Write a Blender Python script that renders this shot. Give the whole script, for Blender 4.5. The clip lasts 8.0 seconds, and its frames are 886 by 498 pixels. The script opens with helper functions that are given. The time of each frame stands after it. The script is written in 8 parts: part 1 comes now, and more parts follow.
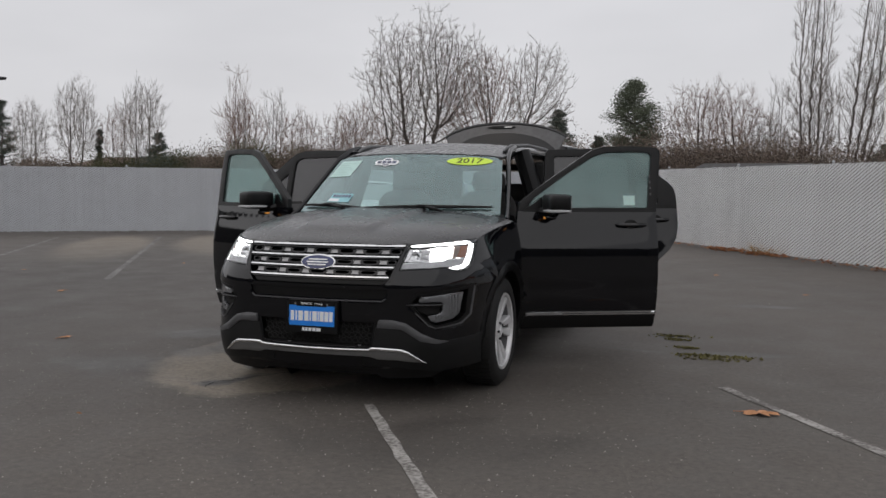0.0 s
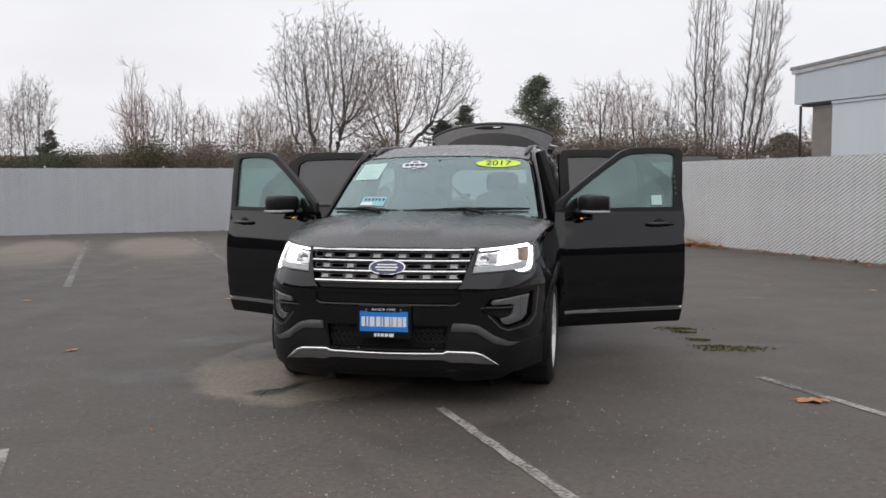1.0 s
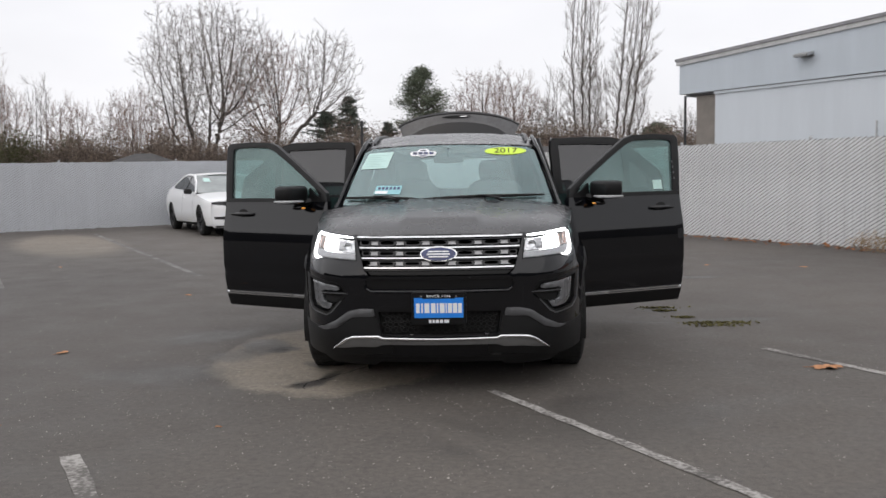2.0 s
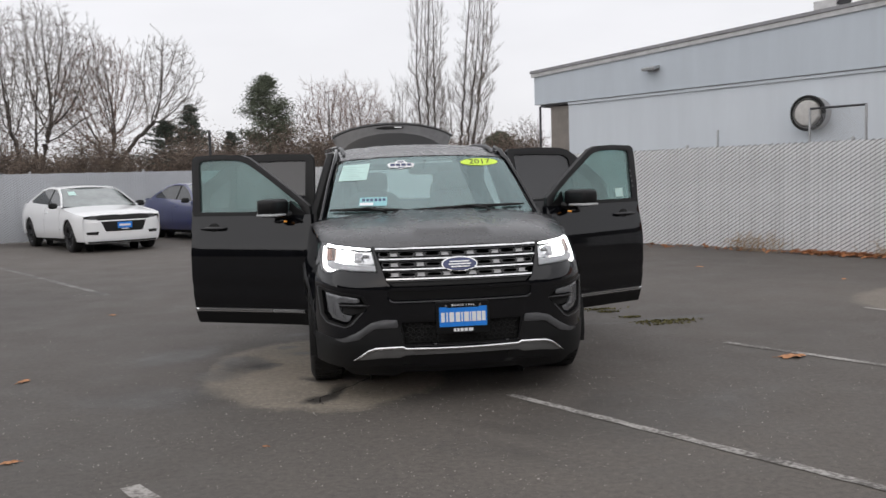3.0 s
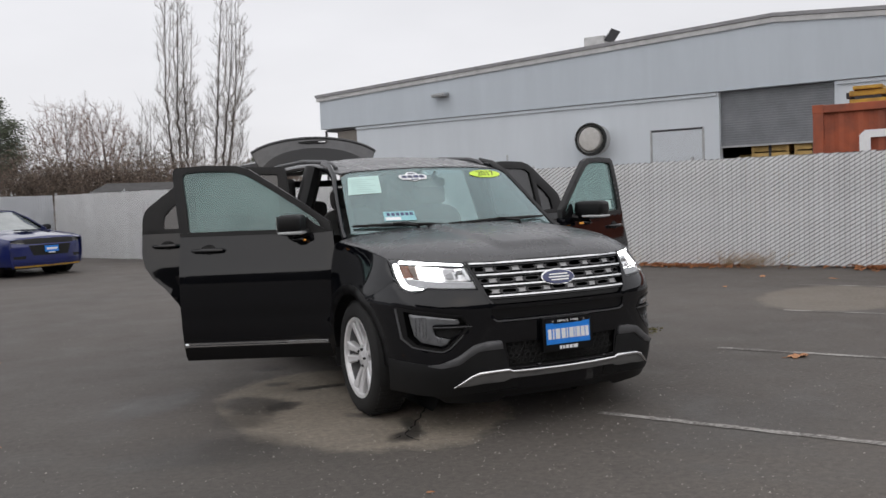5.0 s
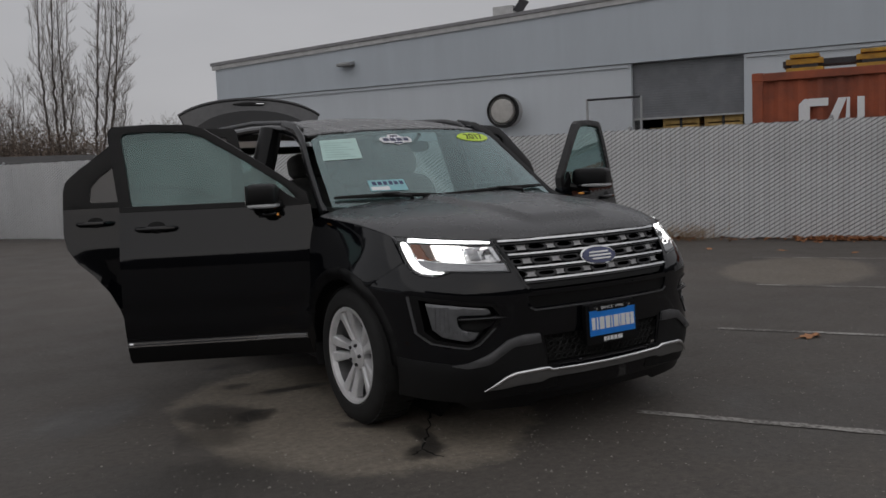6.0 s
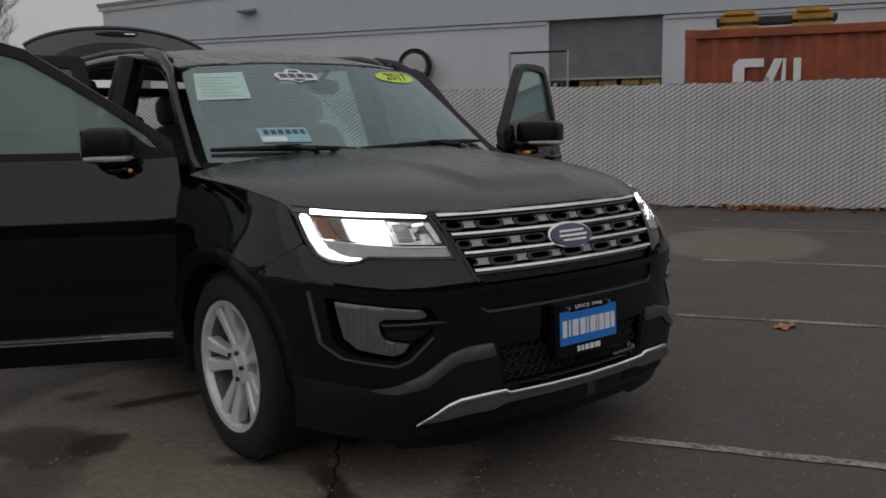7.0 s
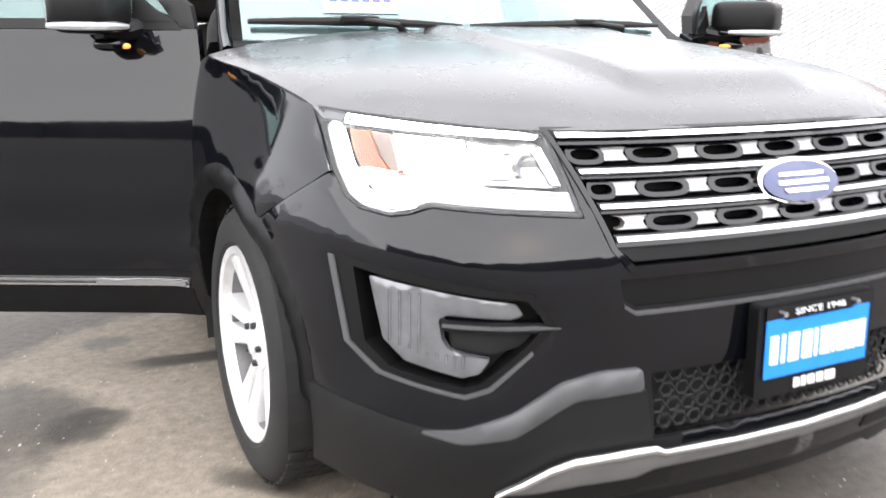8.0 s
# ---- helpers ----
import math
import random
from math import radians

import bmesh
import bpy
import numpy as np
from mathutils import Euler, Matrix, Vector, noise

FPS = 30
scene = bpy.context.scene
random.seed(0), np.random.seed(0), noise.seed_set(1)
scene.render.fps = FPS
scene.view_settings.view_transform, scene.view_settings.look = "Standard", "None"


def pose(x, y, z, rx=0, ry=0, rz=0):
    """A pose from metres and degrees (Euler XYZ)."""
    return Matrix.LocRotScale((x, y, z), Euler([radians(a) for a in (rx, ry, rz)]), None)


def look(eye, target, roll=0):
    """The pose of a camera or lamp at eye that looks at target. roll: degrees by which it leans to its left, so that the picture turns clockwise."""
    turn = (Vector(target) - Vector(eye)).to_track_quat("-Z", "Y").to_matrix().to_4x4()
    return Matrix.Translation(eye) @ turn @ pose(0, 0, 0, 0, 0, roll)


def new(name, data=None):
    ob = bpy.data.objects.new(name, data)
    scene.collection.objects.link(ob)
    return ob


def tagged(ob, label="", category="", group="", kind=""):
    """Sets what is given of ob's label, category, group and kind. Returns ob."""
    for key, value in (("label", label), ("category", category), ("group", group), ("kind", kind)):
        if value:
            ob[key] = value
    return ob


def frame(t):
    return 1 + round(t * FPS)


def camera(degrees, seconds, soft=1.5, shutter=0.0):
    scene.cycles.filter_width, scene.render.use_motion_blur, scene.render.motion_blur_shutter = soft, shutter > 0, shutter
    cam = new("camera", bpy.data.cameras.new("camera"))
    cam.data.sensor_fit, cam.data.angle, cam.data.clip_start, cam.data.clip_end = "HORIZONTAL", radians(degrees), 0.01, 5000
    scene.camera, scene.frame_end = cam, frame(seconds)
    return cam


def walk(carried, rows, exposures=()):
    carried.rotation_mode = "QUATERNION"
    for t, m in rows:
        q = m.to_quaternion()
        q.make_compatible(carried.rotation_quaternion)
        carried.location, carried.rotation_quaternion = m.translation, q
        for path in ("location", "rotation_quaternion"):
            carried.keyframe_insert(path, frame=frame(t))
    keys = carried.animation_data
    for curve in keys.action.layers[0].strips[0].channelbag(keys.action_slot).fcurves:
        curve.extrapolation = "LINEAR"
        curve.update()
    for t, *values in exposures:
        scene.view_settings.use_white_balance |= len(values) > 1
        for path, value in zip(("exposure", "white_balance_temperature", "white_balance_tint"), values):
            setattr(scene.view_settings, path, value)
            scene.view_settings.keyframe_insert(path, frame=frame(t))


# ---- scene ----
cam = camera(54.0, 8.0, shutter=0.25)
# the camera's way: seconds, eye, target, roll
PATH = [
    (0, (2.381, -4.86, 1.36), (1.769, -2.961, 1.215), 0.4),
    (0.5, (1.924, -5.084, 1.391), (1.423, -3.153, 1.241), 0.5),
    (1, (1.374, -5.18, 1.416), (0.989, -3.223, 1.26), -0.3),
    (1.2, (1.171, -5.237, 1.398), (0.836, -3.272, 1.233), -0.4),
    (2.5, (-0.28, -5.417, 1.416), (-0.197, -3.427, 1.234), -1.5),
    (3, (-0.856, -5.437, 1.447), (-0.583, -3.463, 1.279), -1.7),
    (3.5, (-1.416, -5.303, 1.424), (-1.005, -3.352, 1.271), -2.1),
    (4, (-1.962, -5.149, 1.412), (-1.35, -3.25, 1.275), -2.0),
    (4.2, (-2.166, -5.038, 1.441), (-1.484, -3.162, 1.317), -2.2),
    (5.3, (-3.0, -4.085, 1.393), (-2.058, -2.326, 1.252), -2.3),
    (5.5, (-3.07, -3.866, 1.412), (-2.053, -2.151, 1.256), -2.4),
    (6, (-2.995, -3.257, 1.368), (-1.929, -1.575, 1.176), -2.4),
    (6.5, (-2.761, -2.695, 1.319), (-1.61, -1.078, 1.071), -2.0),
    (7, (-2.375, -2.207, 1.306), (-1.141, -0.659, 1.018), -0.9),
    (7.2, (-2.181, -2.017, 1.22), (-0.989, -0.46, 0.823), -2.2),
    (7.3, (-2.069, -1.91, 1.205), (-0.911, -0.356, 0.712), -1.9),
    (7.5, (-1.899, -1.73, 1.209), (-0.769, -0.175, 0.658), -1.2),
    (7.7, (-1.754, -1.541, 1.225), (-0.716, 0.077, 0.674), -0.9),
    (7.8, (-1.66, -1.457, 1.201), (-0.699, 0.219, 0.683), -0.7),
    (8, (-1.489, -1.259, 1.188), (-0.604, 0.466, 0.696), 0.6),
]
EXPOSURES = [(0, -0.07, 6420, 12), (0.5, 0.06, 6420, 12), (1, 0.35, 6420, 12), (2.5, 0.44, 6420, 12), (3, 0.34, 6420, 12), (3.5, 0.3, 6420, 12), (4.2, 0.3, 6420, 12), (5.5, 0.13, 6420, 12), (6, -0.75, 6420, 12), (6.5, -1.12, 6420, 12), (7, -0.78, 6600, 12), (7.3, -0.55, 6850, 12), (7.5, 0, 7050, 12), (7.7, 1, 6750, 12), (8, 2.35, 6420, 12)]
SKY, LAMP, STRIP = 0.85, 26.0, 7.0
walk(cam, [(t, look(e, g, r)) for t, e, g, r in PATH], EXPOSURES)

# ---- daylight: a bright overcast sky with a broad weak sun behind it
world = bpy.data.worlds.new("overcast_sky")
scene.world = world
world.use_nodes = True
wn, wl = world.node_tree.nodes, world.node_tree.links
bg = wn["Background"]
nishita = wn.new("ShaderNodeTexSky")
nishita.sky_type, nishita.sun_disc = "NISHITA", False
nishita.sun_elevation, nishita.sun_rotation = radians(32), radians(200)
nishita.air_density, nishita.dust_density = 1.0, 4.0
scale_sky = wn.new("ShaderNodeVectorMath")
scale_sky.operation = "SCALE"
scale_sky.inputs["Scale"].default_value = 0.10
wl.new(nishita.outputs[0], scale_sky.inputs[0])
coord = wn.new("ShaderNodeTexCoord")
stretch = wn.new("ShaderNodeMapping")
stretch.inputs["Scale"].default_value = (1.3, 1.3, 4.0)
wl.new(coord.outputs["Generated"], stretch.inputs[0])
cloud = wn.new("ShaderNodeTexNoise")
cloud.inputs["Scale"].default_value = 1.6
cloud.inputs["Detail"].default_value = 5
wl.new(stretch.outputs[0], cloud.inputs[0])
ramp = wn.new("ShaderNodeValToRGB")
ramp.color_ramp.elements[0].position, ramp.color_ramp.elements[0].color = 0.3, (0.80, 0.80, 0.81, 1)
ramp.color_ramp.elements[1].position, ramp.color_ramp.elements[1].color = 0.7, (0.93, 0.93, 0.94, 1)
wl.new(cloud.outputs[0], ramp.inputs[0])
mix = wn.new("ShaderNodeMix")
mix.data_type = "RGBA"
mix.inputs[0].default_value = 0.93
wl.new(scale_sky.outputs[0], mix.inputs[6])
wl.new(ramp.outputs[0], mix.inputs[7])
wl.new(mix.outputs[2], bg.inputs[0])
bg.inputs[1].default_value = SKY
sun = new("sun", bpy.data.lights.new("sun", "SUN"))
sun.data.energy, sun.data.angle, sun.data.color = 0.98, radians(150), (1.0, 0.97, 0.93)
sun.matrix_world = look((0, 0, 20), (6, 10, 9))


# ---- materials
def material(name, color, rough=0.5, metal=0.0, vary=0.0, scale=8.0, bump=0.0, bump_scale=60.0, coat=0.0, coat_rough=0.04,
             second=None, emit=0.0, spec=0.5, rough_vary=0.0, island=0.0, each=0.0):
    """A principled surface with a base tone, broad and fine variation, and fine relief."""
    m = bpy.data.materials.new(name)
    m.use_nodes = True
    n, l = m.node_tree.nodes, m.node_tree.links
    p = n["Principled BSDF"]
    p.inputs["Base Color"].default_value = (*color, 1)
    p.inputs["Roughness"].default_value = rough
    p.inputs["Metallic"].default_value = metal
    p.inputs["Specular IOR Level"].default_value = spec
    p.inputs["Coat Weight"].default_value = coat
    p.inputs["Coat Roughness"].default_value = coat_rough
    if emit:
        p.inputs["Emission Color"].default_value = (*color, 1)
        p.inputs["Emission Strength"].default_value = emit
    tc = n.new("ShaderNodeTexCoord")
    if vary or second:
        big = n.new("ShaderNodeTexNoise")
        big.inputs["Scale"].default_value, big.inputs["Detail"].default_value = scale, 8
        big.inputs["Roughness"].default_value = 0.65
        l.new(tc.outputs["Object"], big.inputs[0])
        r = n.new("ShaderNodeValToRGB")
        lo, hi = r.color_ramp.elements
        lo.position, hi.position = 0.32, 0.68
        other = second or tuple(c * (1 - vary) for c in color)
        lo.color, hi.color = (*other, 1), (*[min(1, c * (1 + vary * 0.5)) for c in color], 1)
        l.new(big.outputs[0], r.inputs[0])
        out = r.outputs[0]
        if each or island:
            info = n.new("ShaderNodeObjectInfo") if each else n.new("ShaderNodeNewGeometry")
            mr = n.new("ShaderNodeMapRange")
            a = each or island
            mr.inputs["To Min"].default_value, mr.inputs["To Max"].default_value = 1 - a, 1 + a
            l.new(info.outputs["Random"] if each else info.outputs["Random Per Island"], mr.inputs[0])
            vm = n.new("ShaderNodeVectorMath")
            vm.operation = "SCALE"
            l.new(out, vm.inputs[0])
            l.new(mr.outputs[0], vm.inputs["Scale"])
            out = vm.outputs[0]
        l.new(out, p.inputs["Base Color"])
        if rough_vary:
            mr = n.new("ShaderNodeMapRange")
            mr.inputs["To Min"].default_value, mr.inputs["To Max"].default_value = max(0, rough - rough_vary), min(1, rough + rough_vary)
            l.new(big.outputs[0], mr.inputs[0])
            l.new(mr.outputs[0], p.inputs["Roughness"])
    if bump:
        fine = n.new("ShaderNodeTexNoise")
        fine.inputs["Scale"].default_value, fine.inputs["Detail"].default_value = bump_scale, 4
        l.new(tc.outputs["Object"], fine.inputs[0])
        b = n.new("ShaderNodeBump")
        b.inputs["Strength"].default_value, b.inputs["Distance"].default_value = bump, 0.004
        l.new(fine.outputs[0], b.inputs["Height"])
        l.new(b.outputs[0], p.inputs["Normal"])
    return m


def thin_glass(name, tint, gloss=1.5, rough=0.01, film=0.0, film_color=(0.5, 0.55, 0.54), shine_color=(1, 1, 1)):
    """A pane: tinted see-through, with a mirror's share of gloss on it and a pale film for grime and for painted sky
    haze.
    """
    m = bpy.data.materials.new(name)
    m.use_nodes = True
    n, l = m.node_tree.nodes, m.node_tree.links
    n.remove(n["Principled BSDF"])
    clear, shine, veil = n.new("ShaderNodeBsdfTransparent"), n.new("ShaderNodeBsdfGlossy"), n.new("ShaderNodeBsdfDiffuse")
    clear.inputs[0].default_value = (*tint, 1)
    shine.inputs[0].default_value = (*shine_color, 1)
    shine.inputs["Roughness"].default_value = rough
    veil.inputs[0].default_value = (*film_color, 1)
    graze = n.new("ShaderNodeLayerWeight")
    graze.inputs[0].default_value = 0.5
    steep, more = n.new("ShaderNodeMath"), n.new("ShaderNodeMath")
    steep.operation, more.operation = "POWER", "MULTIPLY_ADD"
    steep.inputs[1].default_value = 5.0
    least = ((gloss - 1) / (gloss + 1)) ** 2
    more.inputs[1].default_value, more.inputs[2].default_value = 1 - least, least
    l.new(graze.outputs["Facing"], steep.inputs[0])
    l.new(steep.outputs[0], more.inputs[0])
    noise_tex = n.new("ShaderNodeTexNoise")
    noise_tex.inputs["Scale"].default_value, noise_tex.inputs["Detail"].default_value = 3.0, 6
    tc = n.new("ShaderNodeTexCoord")
    l.new(tc.outputs["Object"], noise_tex.inputs[0])
    mr = n.new("ShaderNodeMapRange")
    mr.inputs["From Min"].default_value, mr.inputs["From Max"].default_value = 0.3, 0.75
    mr.inputs["To Min"].default_value, mr.inputs["To Max"].default_value = film * 0.5, film * 1.5
    l.new(noise_tex.outputs[0], mr.inputs[0])
    m1, m2 = n.new("ShaderNodeMixShader"), n.new("ShaderNodeMixShader")
    l.new(mr.outputs[0], m1.inputs[0])
    l.new(clear.outputs[0], m1.inputs[1])
    l.new(veil.outputs[0], m1.inputs[2])
    l.new(more.outputs[0], m2.inputs[0])
    l.new(m1.outputs[0], m2.inputs[1])
    l.new(shine.outputs[0], m2.inputs[2])
    l.new(m2.outputs[0], n["Material Output"].inputs[0])
    return m


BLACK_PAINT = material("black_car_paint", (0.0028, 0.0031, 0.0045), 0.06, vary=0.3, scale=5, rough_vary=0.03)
# damp body paint; its base is lifted to carry the sky's sheen on top
HOOD_PAINT = material("damp_black_paint_with_sheen", (0.026, 0.0263, 0.029), 0.27, vary=0.5, scale=3, bump=0.14, bump_scale=160, rough_vary=0.13, spec=1.0)
BLACK_PLASTIC = material("black_plastic", (0.004, 0.004, 0.0044), 0.40, vary=0.3, scale=14, bump=0.05, bump_scale=300, spec=0.28)
GREY_CLAD = material("dark_grey_cladding", (0.006, 0.0062, 0.0066), 0.55, vary=0.25, scale=9, bump=0.08, bump_scale=400, spec=0.3)
GREY_TRIM = material("satin_grey_trim", (0.085, 0.086, 0.090), 0.45, metal=0.2, vary=0.15, scale=9)
MATT_BLACK = material("matt_black", (0.006, 0.006, 0.006), 0.8, vary=0.3, scale=12)
CHROME = material("chrome", (0.80, 0.81, 0.82), 0.20, metal=1.0, vary=0.12, scale=20)
SKID = material("silver_skid_paint", (0.15, 0.15, 0.148), 0.42, metal=0.25, vary=0.15, scale=12)
SATIN = material("satin_silver", (0.33, 0.33, 0.335), 0.34, metal=0.55, vary=0.15, scale=18)
ALLOY = material("silver_alloy", (0.76, 0.76, 0.77), 0.30, metal=0.30, vary=0.15, scale=12)
# darker grey than the rim's face
BARREL = material("darker_rim_inside", (0.22, 0.22, 0.225), 0.40, metal=0.4, vary=0.3, scale=12)
DARK_ALLOY = material("dark_alloy", (0.03, 0.03, 0.032), 0.35, metal=0.6, vary=0.2, scale=12)
RUBBER = material("tyre_rubber", (0.011, 0.011, 0.011), 0.78, vary=0.35, scale=10, bump=0.25, bump_scale=90)
SEAT_CLOTH = material("charcoal_cloth", (0.045, 0.043, 0.042), 0.9, vary=0.3, scale=20, bump=0.2, bump_scale=350)
DASH_PLASTIC = material("dark_dash_plastic", (0.03, 0.03, 0.03), 0.6, vary=0.2, scale=14, bump=0.1, bump_scale=300)
HEADLINER = material("grey_headliner", (0.30, 0.29, 0.28), 0.9, vary=0.1, scale=10)
GLASS = thin_glass("green_tinted_glass", (0.44, 0.60, 0.58), 1.7, film=0.24, film_color=(0.34, 0.46, 0.455), shine_color=(0.88, 1.0, 0.99))
# film on windscreen and privacy glass paints in the haze of reflected sky
SCREEN_GLASS = thin_glass("windscreen_glass", (0.66, 0.79, 0.785), 2.05, film=0.085, film_color=(0.38, 0.48, 0.485), shine_color=(0.88, 1.0, 1.02))
PRIVACY_GLASS = thin_glass("dark_privacy_glass", (0.10, 0.10, 0.105), 1.7, film=0.07, film_color=(0.34, 0.34, 0.36))
CLEAR_LENS = thin_glass("clear_lens", (0.92, 0.93, 0.94), 1.4, film=0.02)
WATER = material("rain_water", (0.50, 0.51, 0.52), 0.06, spec=0.9)
# black tailgate paint, greyed in its base to stand in for reflected sky
SHEEN_BLACK = material("black_paint_sky_sheen", (0.06, 0.06, 0.064), 0.24, vary=0.4, scale=5, rough_vary=0.1, spec=0.9)
LAMP_CHROME = material("lamp_reflector", (0.8, 0.8, 0.8), 0.2, metal=0.9, vary=0.3, scale=40)
LAMP_GREY = material("lamp_bezel", (0.42, 0.42, 0.43), 0.35, metal=0.4, vary=0.2, scale=30)
BEZEL_BROWN = material("grey_brown_reflector", (0.16, 0.12, 0.10), 0.3, metal=0.3, vary=0.3, scale=40)
# emission on the bowl stands in for projector light reflected there
LAMP_GLOW = material("lamp_bowl_glow", (1.0, 0.97, 0.94), 0.3, emit=3.2)
LAMP_ON = material("lamp_lit", (1.0, 0.98, 0.95), 0.3, emit=LAMP)
STRIP_ON = material("light_strip_lit", (1.0, 0.98, 0.96), 0.3, emit=STRIP)
AMBER = material("amber_reflector", (0.22, 0.07, 0.025), 0.25, vary=0.3, scale=60, coat=0.5)
AMBER_ON = material("amber_lamp_lit", (1.0, 0.42, 0.08), 0.3, emit=0.15)
FOG_LENS = material("ribbed_lamp_lens", (0.17, 0.175, 0.185), 0.18, metal=0.35, vary=0.2, scale=18, coat=0.8)
PLATE_BLUE = material("blue_plate", (0.015, 0.22, 0.75), 0.4, vary=0.08, scale=20)
BADGE_BLUE = material("navy_enamel", (0.012, 0.022, 0.10), 0.2, vary=0.1, scale=30, coat=0.6)
WHITE_INK = material("white_ink", (0.82, 0.83, 0.84), 0.5, vary=0.05, scale=30)
PAPER = material("pale_paper", (0.52, 0.72, 0.68), 0.7, vary=0.08, scale=12)
LIME = material("lime_sticker", (0.66, 0.90, 0.08), 0.5, vary=0.05, scale=30)
INK = material("black_ink", (0.02, 0.025, 0.01), 0.6)
PAPER_MARK = material("faint_print", (0.42, 0.60, 0.57), 0.7)
TEAL_CARD = material("pale_blue_card", (0.28, 0.55, 0.60), 0.6, vary=0.12, scale=20)
SLAT = material("white_slat", (0.76, 0.77, 0.78), 0.5, vary=0.10, scale=1.3, second=(0.66, 0.67, 0.68), each=0.05, bump=0.05)
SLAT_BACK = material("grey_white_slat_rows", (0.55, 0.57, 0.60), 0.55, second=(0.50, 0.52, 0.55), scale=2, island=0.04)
PLAIN_WALL = material("dull_plain_wall", (0.085, 0.082, 0.078), 0.85, vary=0.3, scale=0.4, bump=0.1)
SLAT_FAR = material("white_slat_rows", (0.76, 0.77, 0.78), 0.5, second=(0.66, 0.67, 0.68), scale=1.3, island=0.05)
WIRE = material("dark_coated_wire", (0.045, 0.046, 0.048), 0.6, metal=0.0, vary=0.2, scale=20)
WIRE_PALE = material("galvanised_wire", (0.20, 0.205, 0.21), 0.6, vary=0.2, scale=20)
GALV = material("galvanised_pipe", (0.42, 0.43, 0.44), 0.45, metal=0.6, vary=0.2, scale=8)
WALL_PAINT = material("blue_grey_wall_paint", (0.49, 0.54, 0.59), 0.75, vary=0.05, scale=0.6, bump=0.1, bump_scale=30)
WALL_LIGHT = material("pale_grey_wall_paint", (0.58, 0.625, 0.67), 0.75, vary=0.05, scale=0.5, bump=0.1, bump_scale=30)
WALL_TRIM = material("grey_roof_trim", (0.26, 0.26, 0.27), 0.6, vary=0.2, scale=3)
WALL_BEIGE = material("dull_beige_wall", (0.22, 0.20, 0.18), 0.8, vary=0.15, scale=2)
SHUTTER = material("grey_roller_shutter", (0.22, 0.23, 0.25), 0.5, metal=0.3, vary=0.15, scale=2)
BAY_SHADE = material("bay_shade_colour", (0.03, 0.03, 0.03), 0.9, vary=0.3, scale=2)
ROOF_METAL = material("bare_roof_metal", (0.45, 0.45, 0.45), 0.45, metal=0.4, vary=0.2, scale=3)
PLYWOOD = material("yellow_plywood", (0.55, 0.37, 0.13), 0.7, vary=0.35, scale=5)
RUST_RED = material("rusty_red_paint", (0.36, 0.085, 0.035), 0.65, second=(0.20, 0.06, 0.035), scale=2.2, vary=0.2, bump=0.15, bump_scale=25)
YELLOW = material("worn_yellow_paint", (0.50, 0.30, 0.03), 0.6, second=(0.30, 0.18, 0.04), scale=6, vary=0.2)
STEEL_DARK = material("dark_steel", (0.05, 0.05, 0.055), 0.55, metal=0.4, vary=0.3, scale=8)
BARK = material("grey_brown_bark", (0.085, 0.073, 0.066), 0.9, vary=0.35, scale=2, bump=0.3, bump_scale=20)
BARK_PALE = material("pale_poplar_bark", (0.24, 0.225, 0.205), 0.9, vary=0.3, scale=1.5, bump=0.3, bump_scale=20)
TWIG = material("grey_twig", (0.21, 0.185, 0.165), 0.9, vary=0.3, scale=1.2)
TWIG_RED = material("reddish_twig", (0.24, 0.170, 0.145), 0.9, vary=0.35, scale=1.2)
NEEDLE = material("dark_evergreen", (0.082, 0.100, 0.080), 0.8, vary=0.45, scale=1.5, island=0.35)
LEAFY = material("olive_evergreen", (0.100, 0.118, 0.078), 0.75, vary=0.4, scale=1.5, island=0.4)
BRUSH = material("brown_brush", (0.185, 0.145, 0.118), 0.9, vary=0.4, scale=0.8, island=0.4)
BRUSH_OLIVE = material("olive_brush", (0.085, 0.085, 0.04), 0.9, vary=0.4, scale=0.8, island=0.4)
DRY_LEAF = material("dry_brown_leaf", (0.36, 0.15, 0.06), 0.8, vary=0.35, scale=30, island=0.35)
DRY_LEAF_PALE = material("pale_dry_leaf", (0.48, 0.24, 0.12), 0.8, vary=0.3, scale=30, each=0.25)
STRAW = material("dry_straw_weed", (0.34, 0.23, 0.12), 0.9, vary=0.3, scale=10, island=0.3)
MOSS = material("green_moss", (0.17, 0.155, 0.06), 0.95, vary=0.4, scale=20, island=0.4)
GRIT = material("pale_grit", (0.30, 0.285, 0.26), 0.9, vary=0.3, scale=9, island=0.5)
GRIT_PALE = material("pale_grey_plastic", (0.50, 0.49, 0.47), 0.7, vary=0.15, scale=6)
ROOF_SHINGLE = material("dark_shingle_roof", (0.06, 0.058, 0.058), 0.9, vary=0.3, scale=2)
BRICK_ROOF = material("brown_tile_roof", (0.13, 0.085, 0.07), 0.85, vary=0.3, scale=1.5)
WHITE_CAR = material("white_car_paint", (0.85, 0.86, 0.87), 0.3, coat=0.8, vary=0.03, scale=3)
BLUE_CAR = material("deep_blue_car_paint", (0.007, 0.015, 0.115), 0.30, metal=0.15, coat=1.0, vary=0.2, scale=3)
SIDE_GLASS = material("dark_car_side_glass", (0.02, 0.024, 0.026), 0.06, vary=0.3, scale=3)
# opaque pane; the pale base paints the sky mirrored in the raked glass
CAR_GLASS = material("parked_glass_sky_sheen", (0.21, 0.24, 0.235), 0.05, vary=0.25, scale=3, coat=1.0, spec=1.0)
